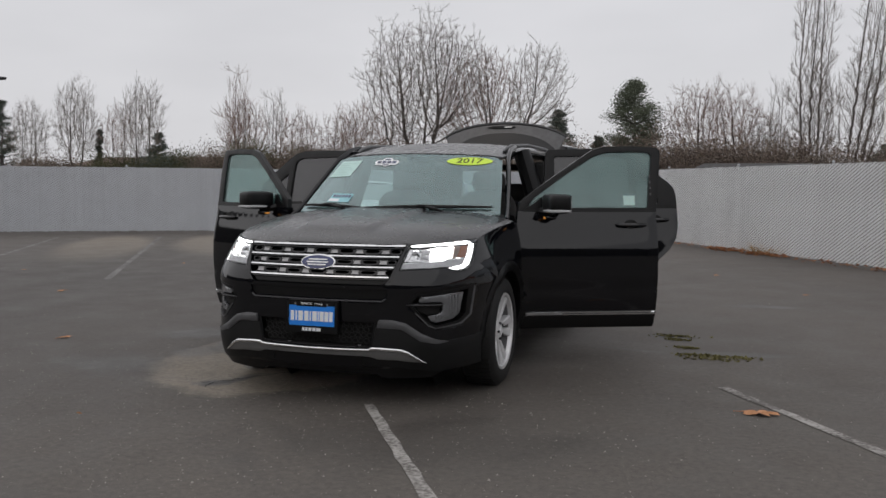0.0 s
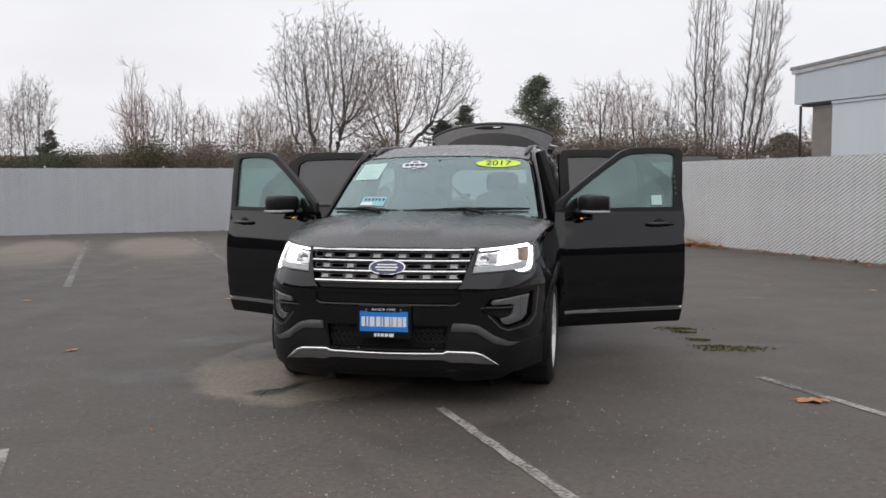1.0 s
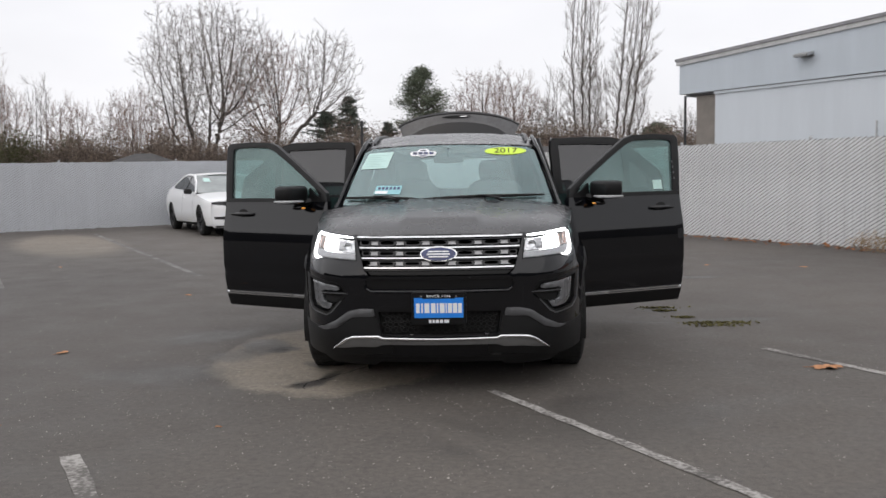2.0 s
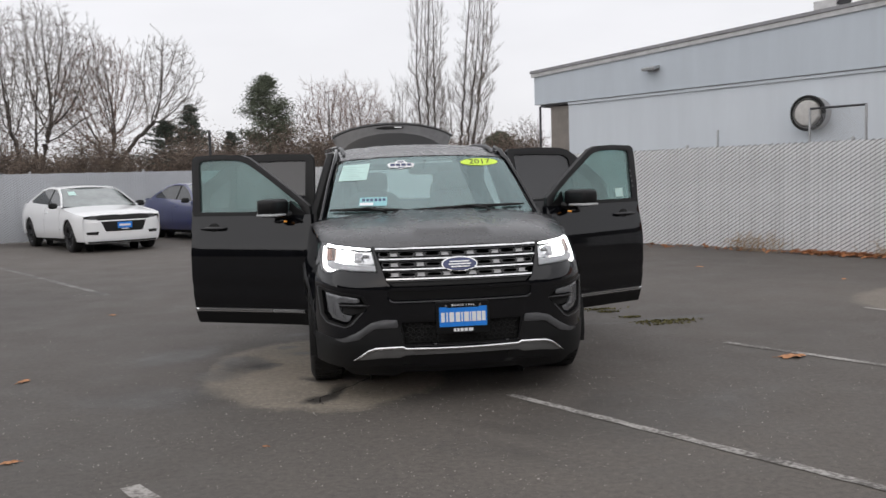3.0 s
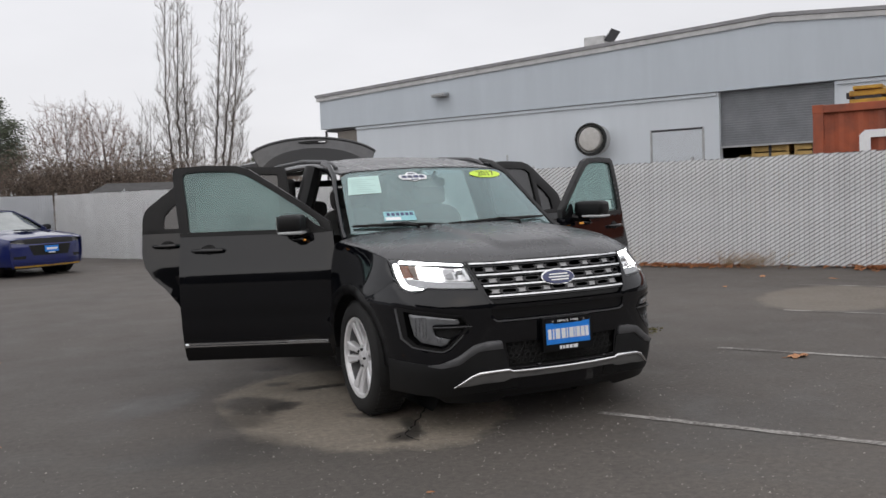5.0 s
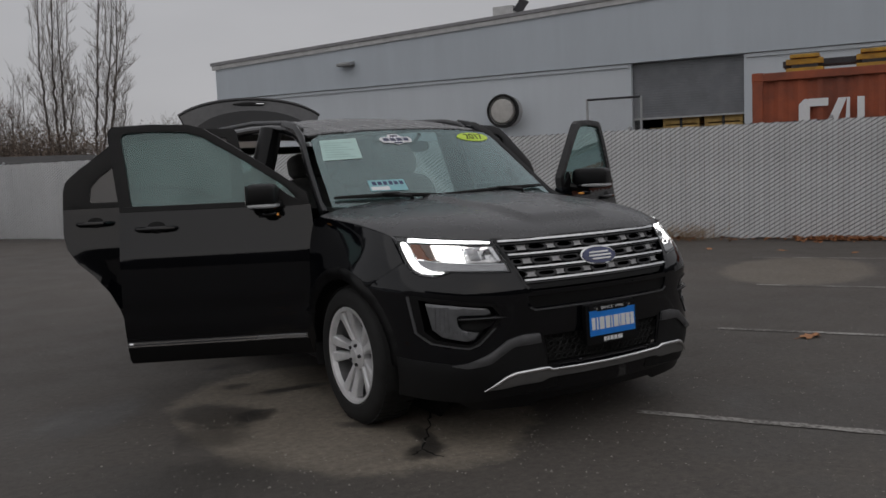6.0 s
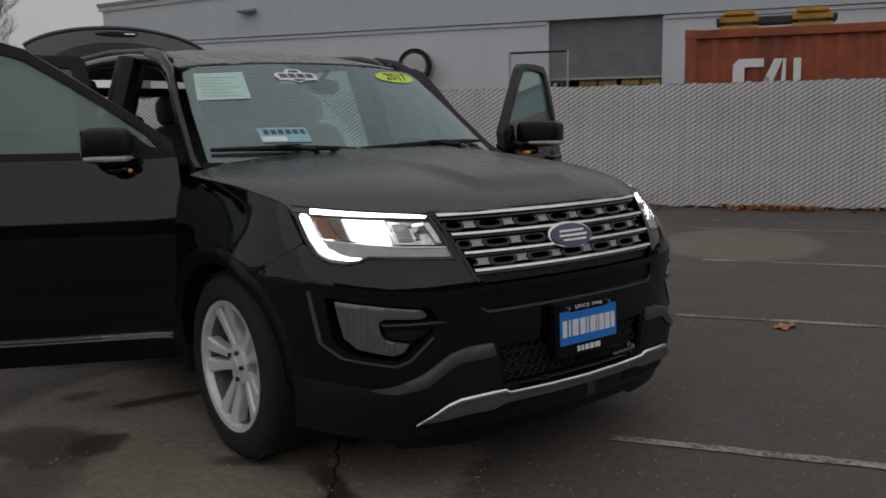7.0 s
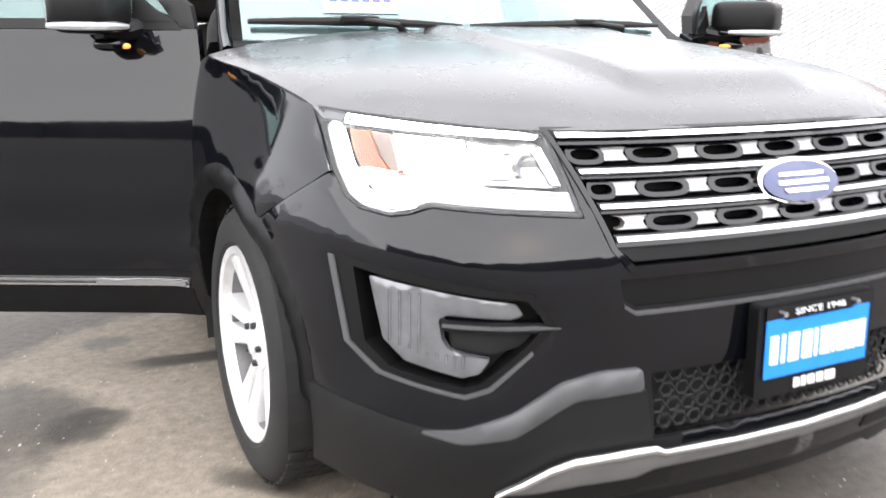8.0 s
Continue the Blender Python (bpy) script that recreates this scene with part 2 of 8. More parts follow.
STRIP_OFF = material("unlit_lamp_strip", (0.40, 0.41, 0.42), 0.2, vary=0.2, scale=40, coat=0.6)
LENS_DARK = material("smoked_lamp_lens", (0.012, 0.012, 0.014), 0.3)


def streaked(m, across, up):
    """Stretches a surface's broad variation into upright streaks."""
    n, l = m.node_tree.nodes, m.node_tree.links
    for node in [q for q in n if q.type == "TEX_NOISE" and q.inputs["Scale"].default_value < 5]:
        mp = n.new("ShaderNodeMapping")
        mp.inputs["Scale"].default_value = (across, across, up)
        l.new(node.inputs[0].links[0].from_socket, mp.inputs[0])
        l.new(mp.outputs[0], node.inputs[0])


for wall_mat in (WALL_PAINT, WALL_LIGHT):
    streaked(wall_mat, 2.6, 0.35)
for slat_mat in (SLAT, SLAT_FAR):
    streaked(slat_mat, 1.6, 0.8)


def worn_paint(name, color, under, cover):
    """Road paint worn through to the asphalt."""
    m = material(name, color, 0.8)
    n, l = m.node_tree.nodes, m.node_tree.links
    tc = n.new("ShaderNodeTexCoord")
    a, b = n.new("ShaderNodeTexNoise"), n.new("ShaderNodeTexNoise")
    for node, s in ((a, 3.0), (b, 38.0)):
        node.inputs["Scale"].default_value, node.inputs["Detail"].default_value = s, 6
        l.new(tc.outputs["Object"], node.inputs[0])
    add = n.new("ShaderNodeMath")
    l.new(a.outputs[0], add.inputs[0])
    l.new(b.outputs[0], add.inputs[1])
    r = n.new("ShaderNodeValToRGB")
    r.color_ramp.elements[0].position, r.color_ramp.elements[1].position = cover - 0.06, cover + 0.10
    half = n.new("ShaderNodeMath")
    half.operation = "MULTIPLY"
    half.inputs[1].default_value = 0.5
    l.new(add.outputs[0], half.inputs[0])
    l.new(half.outputs[0], r.inputs[0])
    r.color_ramp.elements[0].color, r.color_ramp.elements[1].color = (*under, 1), (*color, 1)
    l.new(r.outputs[0], n["Principled BSDF"].inputs["Base Color"])
    return m


LINE_PAINT = worn_paint("worn_white_line", (0.35, 0.335, 0.315), (0.10, 0.092, 0.084), 0.485)
LINE_FAINT = worn_paint("faint_white_line", (0.24, 0.235, 0.225), (0.085, 0.08, 0.077), 0.50)


def asphalt():
    """Old damp asphalt: dark base, aggregate grain, dry pale patches and wet stains with outlines of their own, a broad
    darker area on the left, and shade painted under the SUV.
    """
    m = bpy.data.materials.new("old_asphalt")
    m.use_nodes = True
    n, l = m.node_tree.nodes, m.node_tree.links
    p = n["Principled BSDF"]
    tc = n.new("ShaderNodeTexCoord")

    def tex(scale, detail=6):
        node = n.new("ShaderNodeTexNoise")
        node.inputs["Scale"].default_value, node.inputs["Detail"].default_value = scale, detail
        node.inputs["Roughness"].default_value = 0.62
        l.new(tc.outputs["Object"], node.inputs[0])
        return node.outputs[0]

    def math_node(op, a, b):
        node = n.new("ShaderNodeMath")
        node.operation = op
        for i, v in enumerate((a, b)):
            if isinstance(v, (int, float)):
                node.inputs[i].default_value = v
            else:
                l.new(v, node.inputs[i])
        return node.outputs[0]

    def blend(fac, a, b):
        node = n.new("ShaderNodeMix")
        node.data_type = "RGBA"
        l.new(fac, node.inputs[0])
        for i, v in ((6, a), (7, b)):
            if isinstance(v, tuple):
                node.inputs[i].default_value = (*v, 1)
            else:
                l.new(v, node.inputs[i])
        return node.outputs[2]

    def ramped(v, lo, hi, to_lo=0.0, to_hi=1.0):
        node = n.new("ShaderNodeMapRange")
        for key, val in (("From Min", lo), ("From Max", hi), ("To Min", to_lo), ("To Max", to_hi)):
            node.inputs[key].default_value = val
        l.new(v, node.inputs[0])
        return node.outputs[0]

    broad, mid, grain, speck = tex(0.22), tex(1.7), tex(26), tex(140, 2)
    wobble = math_node("ADD", math_node("MULTIPLY", tex(2.3, 7), 0.6), math_node("MULTIPLY", tex(8.5, 6), 0.4))

    def patch(cx, cy, rx, ry, turn, edge, rag):
        """1 inside an uneven oval, 0 outside."""
        mp = n.new("ShaderNodeMapping")
        mp.vector_type = "TEXTURE"
        mp.inputs["Location"].default_value = (cx, cy, 0)
        mp.inputs["Rotation"].default_value = (0, 0, radians(turn))
        mp.inputs["Scale"].default_value = (rx, ry, 1e6)
        l.new(tc.outputs["Object"], mp.inputs[0])
        ln = n.new("ShaderNodeVectorMath")
        ln.operation = "LENGTH"
        l.new(mp.outputs[0], ln.inputs[0])
        d = math_node("ADD", ln.outputs["Value"], math_node("MULTIPLY", math_node("SUBTRACT", wobble, 0.5), rag))
        return ramped(d, 1 + edge, 1 - edge)

    col = blend(ramped(broad, 0.35, 0.65), (0.077, 0.068, 0.060), (0.104, 0.091, 0.079))
    col = blend(ramped(mid, 0.42, 0.75, 0, 0.55), col, (0.058, 0.052, 0.046))
    PALE = ((-0.88, 1.20, 0.90, 1.24, 6, 0.05, 0.55, 0.86), (5.75, 2.95, 1.25, 0.80, 30, 0.08, 0.5, 0.42), (-10.4, 10.9, 0.9, 3.6, 32, 0.2, 0.6, 0.55),
            (-8.6, 12.6, 1.0, 3.3, 32, 0.2, 0.6, 0.55))
    for cx, cy, rx, ry, turn, edge, rag, much in PALE:
        col = blend(math_node("MULTIPLY", patch(cx, cy, rx, ry, turn, edge, rag), much), col, (0.248, 0.214, 0.170))
    # damp stains, and one oval at (0.2, 3.0) that paints shade under the SUV
    DAMP_AND_SHADE = ((-1.52, 1.55, 0.20, 0.28, 20, 0.2, 1.1, 0.75), (-1.34, 1.42, 0.12, 0.11, 10, 0.2, 1.0, 0.75), (-1.68, 1.20, 0.17, 0.22, 0, 0.3, 1.2, 0.55), (-1.1, 2.76, 0.13, 0.08, 10, 0.3, 1.0, 0.6),
            (-1.2, 2.14, 0.09, 0.06, 0, 0.3, 1.0, 0.65), (-0.93, 1.84, 0.23, 0.06, -5, 0.25, 1.0, 0.8), (-0.96, 0.84, 0.15, 0.06, -45, 0.3, 1.0, 0.7), (-2.1, 2.0, 0.4, 0.25, 40, 0.3, 1.2, 0.6),
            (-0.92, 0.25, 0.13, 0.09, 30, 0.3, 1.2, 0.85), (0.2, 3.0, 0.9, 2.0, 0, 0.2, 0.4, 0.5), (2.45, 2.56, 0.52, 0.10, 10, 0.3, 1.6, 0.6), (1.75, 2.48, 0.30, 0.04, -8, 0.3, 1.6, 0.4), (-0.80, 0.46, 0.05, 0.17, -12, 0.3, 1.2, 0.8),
            (1.95, 3.2, 0.30, 0.12, -30, 0.3, 1.3, 0.6), (2.87, 5.7, 0.35, 0.15, 0, 0.3, 1.0, 0.7), (-2.0, 0.55, 0.5, 0.3, -20, 0.4, 1.4, 0.5),
            (0.9, -0.6, 0.9, 0.5, 20, 0.4, 1.4, 0.35))
    # broad darker area over the left of the lot
    col = blend(math_node("MULTIPLY", patch(-7.4, 1.0, 5.4, 8.5, 8, 0.42, 0.9), 0.68), col, (0.052, 0.047, 0.043))
    wet = None
    for cx, cy, rx, ry, turn, edge, rag, much in DAMP_AND_SHADE:
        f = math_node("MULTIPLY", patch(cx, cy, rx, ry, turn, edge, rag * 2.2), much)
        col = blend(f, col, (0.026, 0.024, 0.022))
        wet = f if wet is None else math_node("MAXIMUM", wet, f)
    g = math_node("ADD", math_node("MULTIPLY", grain, 0.55), math_node("MULTIPLY", speck, 0.45))
    shade = n.new("ShaderNodeVectorMath")
    shade.operation = "SCALE"
    l.new(col, shade.inputs[0])
    l.new(ramped(g, 0.3, 0.7, 0.50, 1.50), shade.inputs["Scale"])
    l.new(shade.outputs[0], p.inputs["Base Color"])
    rough = math_node("SUBTRACT", ramped(mid, 0.3, 0.7, 0.82, 0.60), math_node("MULTIPLY", wet, 0.30))
    l.new(rough, p.inputs["Roughness"])
    b = n.new("ShaderNodeBump")
    b.inputs["Strength"].default_value, b.inputs["Distance"].default_value = 0.5, 0.006
    l.new(g, b.inputs["Height"])
    l.new(b.outputs[0], p.inputs["Normal"])
    return m


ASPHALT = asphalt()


# ---- building blocks
def group_thing(name, label, category, at=(0, 0, 0), turn=0.0, group="", kind=""):
    ob = new(name)
    ob.empty_display_size = 0.2
    ob.matrix_world = pose(*at, 0, 0, turn)
    return tagged(ob, label, category, group, kind)


def link(name, me, mat_, parent=None, label="", smooth=True, local=True):
    if mat_ is not None and not me.materials:
        me.materials.append(mat_)
    if smooth:
        me.polygons.foreach_set("use_smooth", [True] * len(me.polygons))
    ob = new(name, me)
    if parent is not None:
        ob.parent = parent
    if label:
        tagged(ob, label)
    return ob


def part(name, bm, mat_, parent=None, label="", smooth=False, angle=35):
    """Links a bmesh as one mesh object under a thing or a part."""
    me = bpy.data.meshes.new(name)
    bmesh.ops.recalc_face_normals(bm, faces=bm.faces)
    if smooth:
        for f in bm.faces:
            f.smooth = True
        for e in bm.edges:
            if len(e.link_faces) != 2 or e.calc_face_angle(0) > radians(angle):
                e.smooth = False
    bm.to_mesh(me)
    bm.free()
    me.materials.append(mat_)
    return link(name, me, None, parent, label, smooth=False)


def add_box(bm, lo, hi, m=Matrix(), bevel=0.0, segments=2):
    c = bmesh.ops.create_cube(bm, size=1)["verts"]
    for v in c:
        v.co = Vector([(lo[i] + hi[i]) / 2 + v.co[i] * (hi[i] - lo[i]) for i in range(3)])
    if bevel:
        es = list({e for v in c for e in v.link_edges})
        r = bmesh.ops.bevel(bm, geom=es, offset=bevel, segments=segments, affect="EDGES", profile=0.5)
        c = list({v for f in r["faces"] for v in f.verts} | {v for v in c if v.is_valid})
    bmesh.ops.transform(bm, matrix=m, verts=[v for v in c if v.is_valid])
    return bm


def box(lo, hi, m=Matrix(), bevel=0.0):
    return add_box(bmesh.new(), lo, hi, m, bevel)


def add_rod(bm, a, b, r, r2=None, sides=12):
    a, b = Vector(a), Vector(b)
    d = b - a
    m = Matrix.Translation((a + b) / 2) @ d.to_track_quat("Z", "Y").to_matrix().to_4x4()
    bmesh.ops.create_cone(bm, cap_ends=True, segments=sides, radius1=r, radius2=r if r2 is None else r2, depth=d.length, matrix=m)
    return bm


def add_sweep(bm, pts, radii, sides=8, flat=1.0):
    """A tube through points; flat squeezes it along its second axis."""
    pts = [Vector(p) for p in pts]
    rings = []
    for i, p in enumerate(pts):
        d = (pts[min(i + 1, len(pts) - 1)] - pts[max(i - 1, 0)]).normalized()
        up = Vector((0, 0, 1)) if abs(d.z) < 0.9 else Vector((0, 1, 0))
        s = d.cross(up).normalized()
        u = s.cross(d)
        r = radii[i] if isinstance(radii, (list, tuple)) else radii
        rings.append([bm.verts.new(p + s * math.cos(k * math.tau / sides) * r + u * math.sin(k * math.tau / sides) * r * flat) for k in range(sides)])
    for a, b in zip(rings, rings[1:]):
        for k in range(sides):
            bm.faces.new((a[k], a[(k + 1) % sides], b[(k + 1) % sides], b[k]))
    bm.faces.new(rings[0][::-1])
    bm.faces.new(rings[-1])
    return bm


def add_lathe(bm, profile, m=Matrix(), sides=40, closed=False):
    """Turns (radius, height) points round the z axis of m."""
    rings = []
    for r, h in profile:
        rings.append([bm.verts.new(m @ Vector((r * math.cos(k * math.tau / sides), r * math.sin(k * math.tau / sides), h))) for k in range(sides)])
    pairs = list(zip(rings, rings[1:]))
    if closed:
        pairs.append((rings[-1], rings[0]))
    for a, b in pairs:
        for k in range(sides):
            bm.faces.new((a[k], a[(k + 1) % sides], b[(k + 1) % sides], b[k]))
    if not closed:
        if profile[0][0] > 1e-4:
            bm.faces.new(rings[0][::-1])
        if profile[-1][0] > 1e-4:
            bm.faces.new(rings[-1])
    bmesh.ops.remove_doubles(bm, verts=[v for ring in rings for v in ring], dist=1e-5)
    return bm


def within(p, poly):
    x, y = p
    hit = False
    for i in range(len(poly)):
        (x0, y0), (x1, y1) = poly[i - 1], poly[i]
        if (y0 > y) != (y1 > y) and x < (x1 - x0) * (y - y0) / (y1 - y0) + x0:
            hit = not hit
    return hit


def refine(loop, step):
    out = []
    for i in range(len(loop)):
        a, b = Vector(loop[i]), Vector(loop[(i + 1) % len(loop)])
        k = max(1, math.ceil((b - a).length / step))
        out += [tuple(a.lerp(b, j / k)) for j in range(k)]
    return out


def rounded(loop, r, steps=3):
    """Cuts the corners of a loop with short arcs."""
    out = []
    for i in range(len(loop)):
        p, a, b = Vector(loop[i]), Vector(loop[i - 1]), Vector(loop[(i + 1) % len(loop)])
        k = min(r, (a - p).length * 0.45, (b - p).length * 0.45)
        s, e = p + (a - p).normalized() * k, p + (b - p).normalized() * k
        for j in range(steps + 1):
            t = j / steps
            out.append(tuple(s * (1 - t) ** 2 + p * 2 * t * (1 - t) + e * t * t))
    return out


def sheet(outline, holes, surface, step, thick, lip=0.0, m=Matrix()):
    """A curved panel with real thickness: an outline with holes in a flat chart, laid on surface(u, v, depth)."""
    from mathutils import geometry
    loops = [refine(outline, step)] + [refine(h, step) for h in holes]
    pts, edges = [], []
    for lp in loops:
        k = len(pts)
        pts += lp
        edges += [(k + i, k + (i + 1) % len(lp)) for i in range(len(lp))]
    rim = np.array(pts)
    us, vs = [p[0] for p in loops[0]], [p[1] for p in loops[0]]
    u = min(us)
    row = 0
    while u < max(us):
        v = min(vs) + (step * 0.5 if row % 2 else 0)
        while v < max(vs):
            if ((rim - (u, v)) ** 2).sum(1).min() > (0.45 * step) ** 2 and within((u, v), loops[0]) and not any(within((u, v), h) for h in loops[1:]):
                pts.append((u, v))
            v += step
        u += step * 0.87
        row += 1
    out = geometry.delaunay_2d_cdt([Vector(p) for p in pts], edges, [], 0, 1e-6)
    vs2 = [tuple(v) for v in out[0]]
    tris = []
    for f in out[2]:
        c = (sum(vs2[i][0] for i in f) / len(f), sum(vs2[i][1] for i in f) / len(f))
        if within(c, loops[0]) and not any(within(c, h) for h in loops[1:]):
            tris.append(tuple(f))
    count = {}
    for f in tris:
        for i in range(len(f)):
            e = (f[i], f[(i + 1) % len(f)])
            count[tuple(sorted(e))] = count.get(tuple(sorted(e)), []) + [e]
    border = [es[0] for es in count.values() if len(es) == 1]
    edge_verts = {i for e in border for i in e}
    bm = bmesh.new()
    front = [bm.verts.new(m @ Vector(surface(a, b, lip if i in edge_verts else 0.0))) for i, (a, b) in enumerate(vs2)]
    for f in tris:
        bm.faces.new([front[i] for i in f]).smooth = True
    if thick:
        back = [bm.verts.new(m @ Vector(surface(a, b, thick))) for a, b in vs2]
        for f in tris:
            bm.faces.new([back[i] for i in reversed(f)]).smooth = True
        rims = {front[i] for i in edge_verts}
        for a, b in border:
            side_face = bm.faces.new((front[b], front[a], back[a], back[b]))
            for e in side_face.edges:
                if (e.verts[0] in rims) == (e.verts[1] in rims):
                    e.smooth = False
    bmesh.ops.delete(bm, geom=[v for v in bm.verts if not v.link_faces], context="VERTS")
    return bm


def panel(name, outline, holes, surface, step, thick, mat_, parent, label="", lip=0.0, m=Matrix()):
    bm = sheet(outline, holes, surface, step, thick, lip, m)
    me = bpy.data.meshes.new(name)
    bm.to_mesh(me)
    bm.free()
    me.materials.append(mat_)
    return link(name, me, None, parent, label, smooth=False)


def mirror_x(loop):
    return [(-u, v) for u, v in reversed(loop)]


def raw(name, verts, faces, mat_, parent=None, label="", smooth=False):
    me = bpy.data.meshes.new(name)
    me.from_pydata(verts, [], faces)
    me.update()
    me.materials.append(mat_)
    return link(name, me, None, parent, label, smooth=smooth)


def lettering(name, text, size, place, mat_, parent, depth=0.002):
    """Raised lettering in the built-in font, laid by place(u, v, depth) with u to the right and v up."""
    cu = bpy.data.curves.new(name, "FONT")
    cu.body, cu.size, cu.align_x, cu.align_y, cu.extrude = text, size, "CENTER", "CENTER", depth
    tmp = bpy.data.objects.new(name, cu)
    scene.collection.objects.link(tmp)
    me = bpy.data.meshes.new_from_object(tmp)
    bpy.data.objects.remove(tmp)
    for v in me.vertices:
        v.co = Vector(place(v.co.x, v.co.y, v.co.z))
    me.materials.clear()
    me.materials.append(mat_)
    return link(name, me, None, parent, "", smooth=False)


# ---- ground
def make_ground():
    n, far = 24, 900.0
    xs = [-far, -300, -120, -60] + [-40 + 80 * i / n for i in range(n + 1)] + [60, 120, 300, far]
    verts = [(x, y, 0.0) for y in xs for x in xs]
    k = len(xs)
    faces = [(j * k + i, j * k + i + 1, (j + 1) * k + i + 1, (j + 1) * k + i) for j in range(k - 1) for i in range(k - 1)]
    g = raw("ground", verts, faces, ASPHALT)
    return tagged(g, "old damp grey asphalt lot with stains and patches", "ground", kind="structure")


make_ground()
ROW = Vector((0.527, -0.850, 0))     # the way along the parking lines, the side fence and the building
SIDE = Vector((0.850, 0.527, 0))     # square to it


def parking_line(a, b, width, mat_, label):
    a, b = Vector((*a, 0)), Vector((*b, 0))
    d = (b - a).normalized()
    s = Vector((-d.y, d.x, 0))
    rng = random.Random(int(a.x * 100))
    k = max(6, int((b - a).length / 0.12))
    verts, faces = [], []
    for i in range(k + 1):
        p = a.lerp(b, i / k)
        for sign in (-1, 1):
            q = p + s * sign * (width / 2 + rng.uniform(-0.008, 0.006))
            verts.append((q.x, q.y, 0.004))
    for i in range(k):
        faces.append((2 * i, 2 * i + 1, 2 * i + 3, 2 * i + 2))
    ob = raw("parking_line", verts, faces, mat_)
    return tagged(ob, label, "road marking", "parking lines", "structure")


for start, length, mat_, w in (((0.31, 0.07), 5.2, LINE_PAINT, 0.07), ((2.41, 1.29), 5.2, LINE_PAINT, 0.075), ((4.50, 2.54), 5.2, LINE_PAINT, 0.07),
                               ((6.45, 4.10), 5.2, LINE_PAINT, 0.07), ((-1.82, -1.19), 5.2, LINE_PAINT, 0.10), ((-3.95, -2.5), 5.2, LINE_PAINT, 0.10),
                               ((-11.4, 14.2), 10.4, LINE_FAINT, 0.10), ((-9.44, 15.75), 10.9, LINE_FAINT, 0.10), ((-13.5, 12.9), 10.4, LINE_FAINT, 0.10)):
    end = Vector((*start, 0)) + ROW * length
    parking_line(start, (end.x, end.y), w, mat_, "worn white parking line on the asphalt" if mat_ is LINE_PAINT else "faint scuffed parking line near the back fence")


def crack(points, width):
    rng = random.Random(4)
    verts, faces = [], []
    pts = []
    for a, b in zip(points, points[1:]):
        for i in range(6):
            t = i / 6
            pts.append((a[0] + (b[0] - a[0]) * t + rng.uniform(-0.013, 0.013), a[1] + (b[1] - a[1]) * t + rng.uniform(-0.013, 0.013)))
    pts.append(points[-1])
    for i, (x, y) in enumerate(pts):
        a, b = Vector(pts[max(0, i - 1)]), Vector(pts[min(len(pts) - 1, i + 1)])
        d = (b - a).normalized()
        w = width * rng.uniform(0.4, 1.5)
        verts += [(x - d.y * w, y + d.x * w, 0.004), (x + d.y * w, y - d.x * w, 0.004)]
    for i in range(len(pts) - 1):
        faces.append((2 * i, 2 * i + 1, 2 * i + 3, 2 * i + 2))
    return tagged(raw("pavement_crack", verts, faces, MATT_BLACK), "dark wet crack in the asphalt", "crack", "cracks", "structure")


crack([(-0.50, 0.95), (-0.60, 0.72), (-0.80, 0.44), (-0.93, 0.28), (-0.90, 0.12)], 0.0055)
crack([(-0.93, 0.28), (-1.0, 0.24)], 0.004)


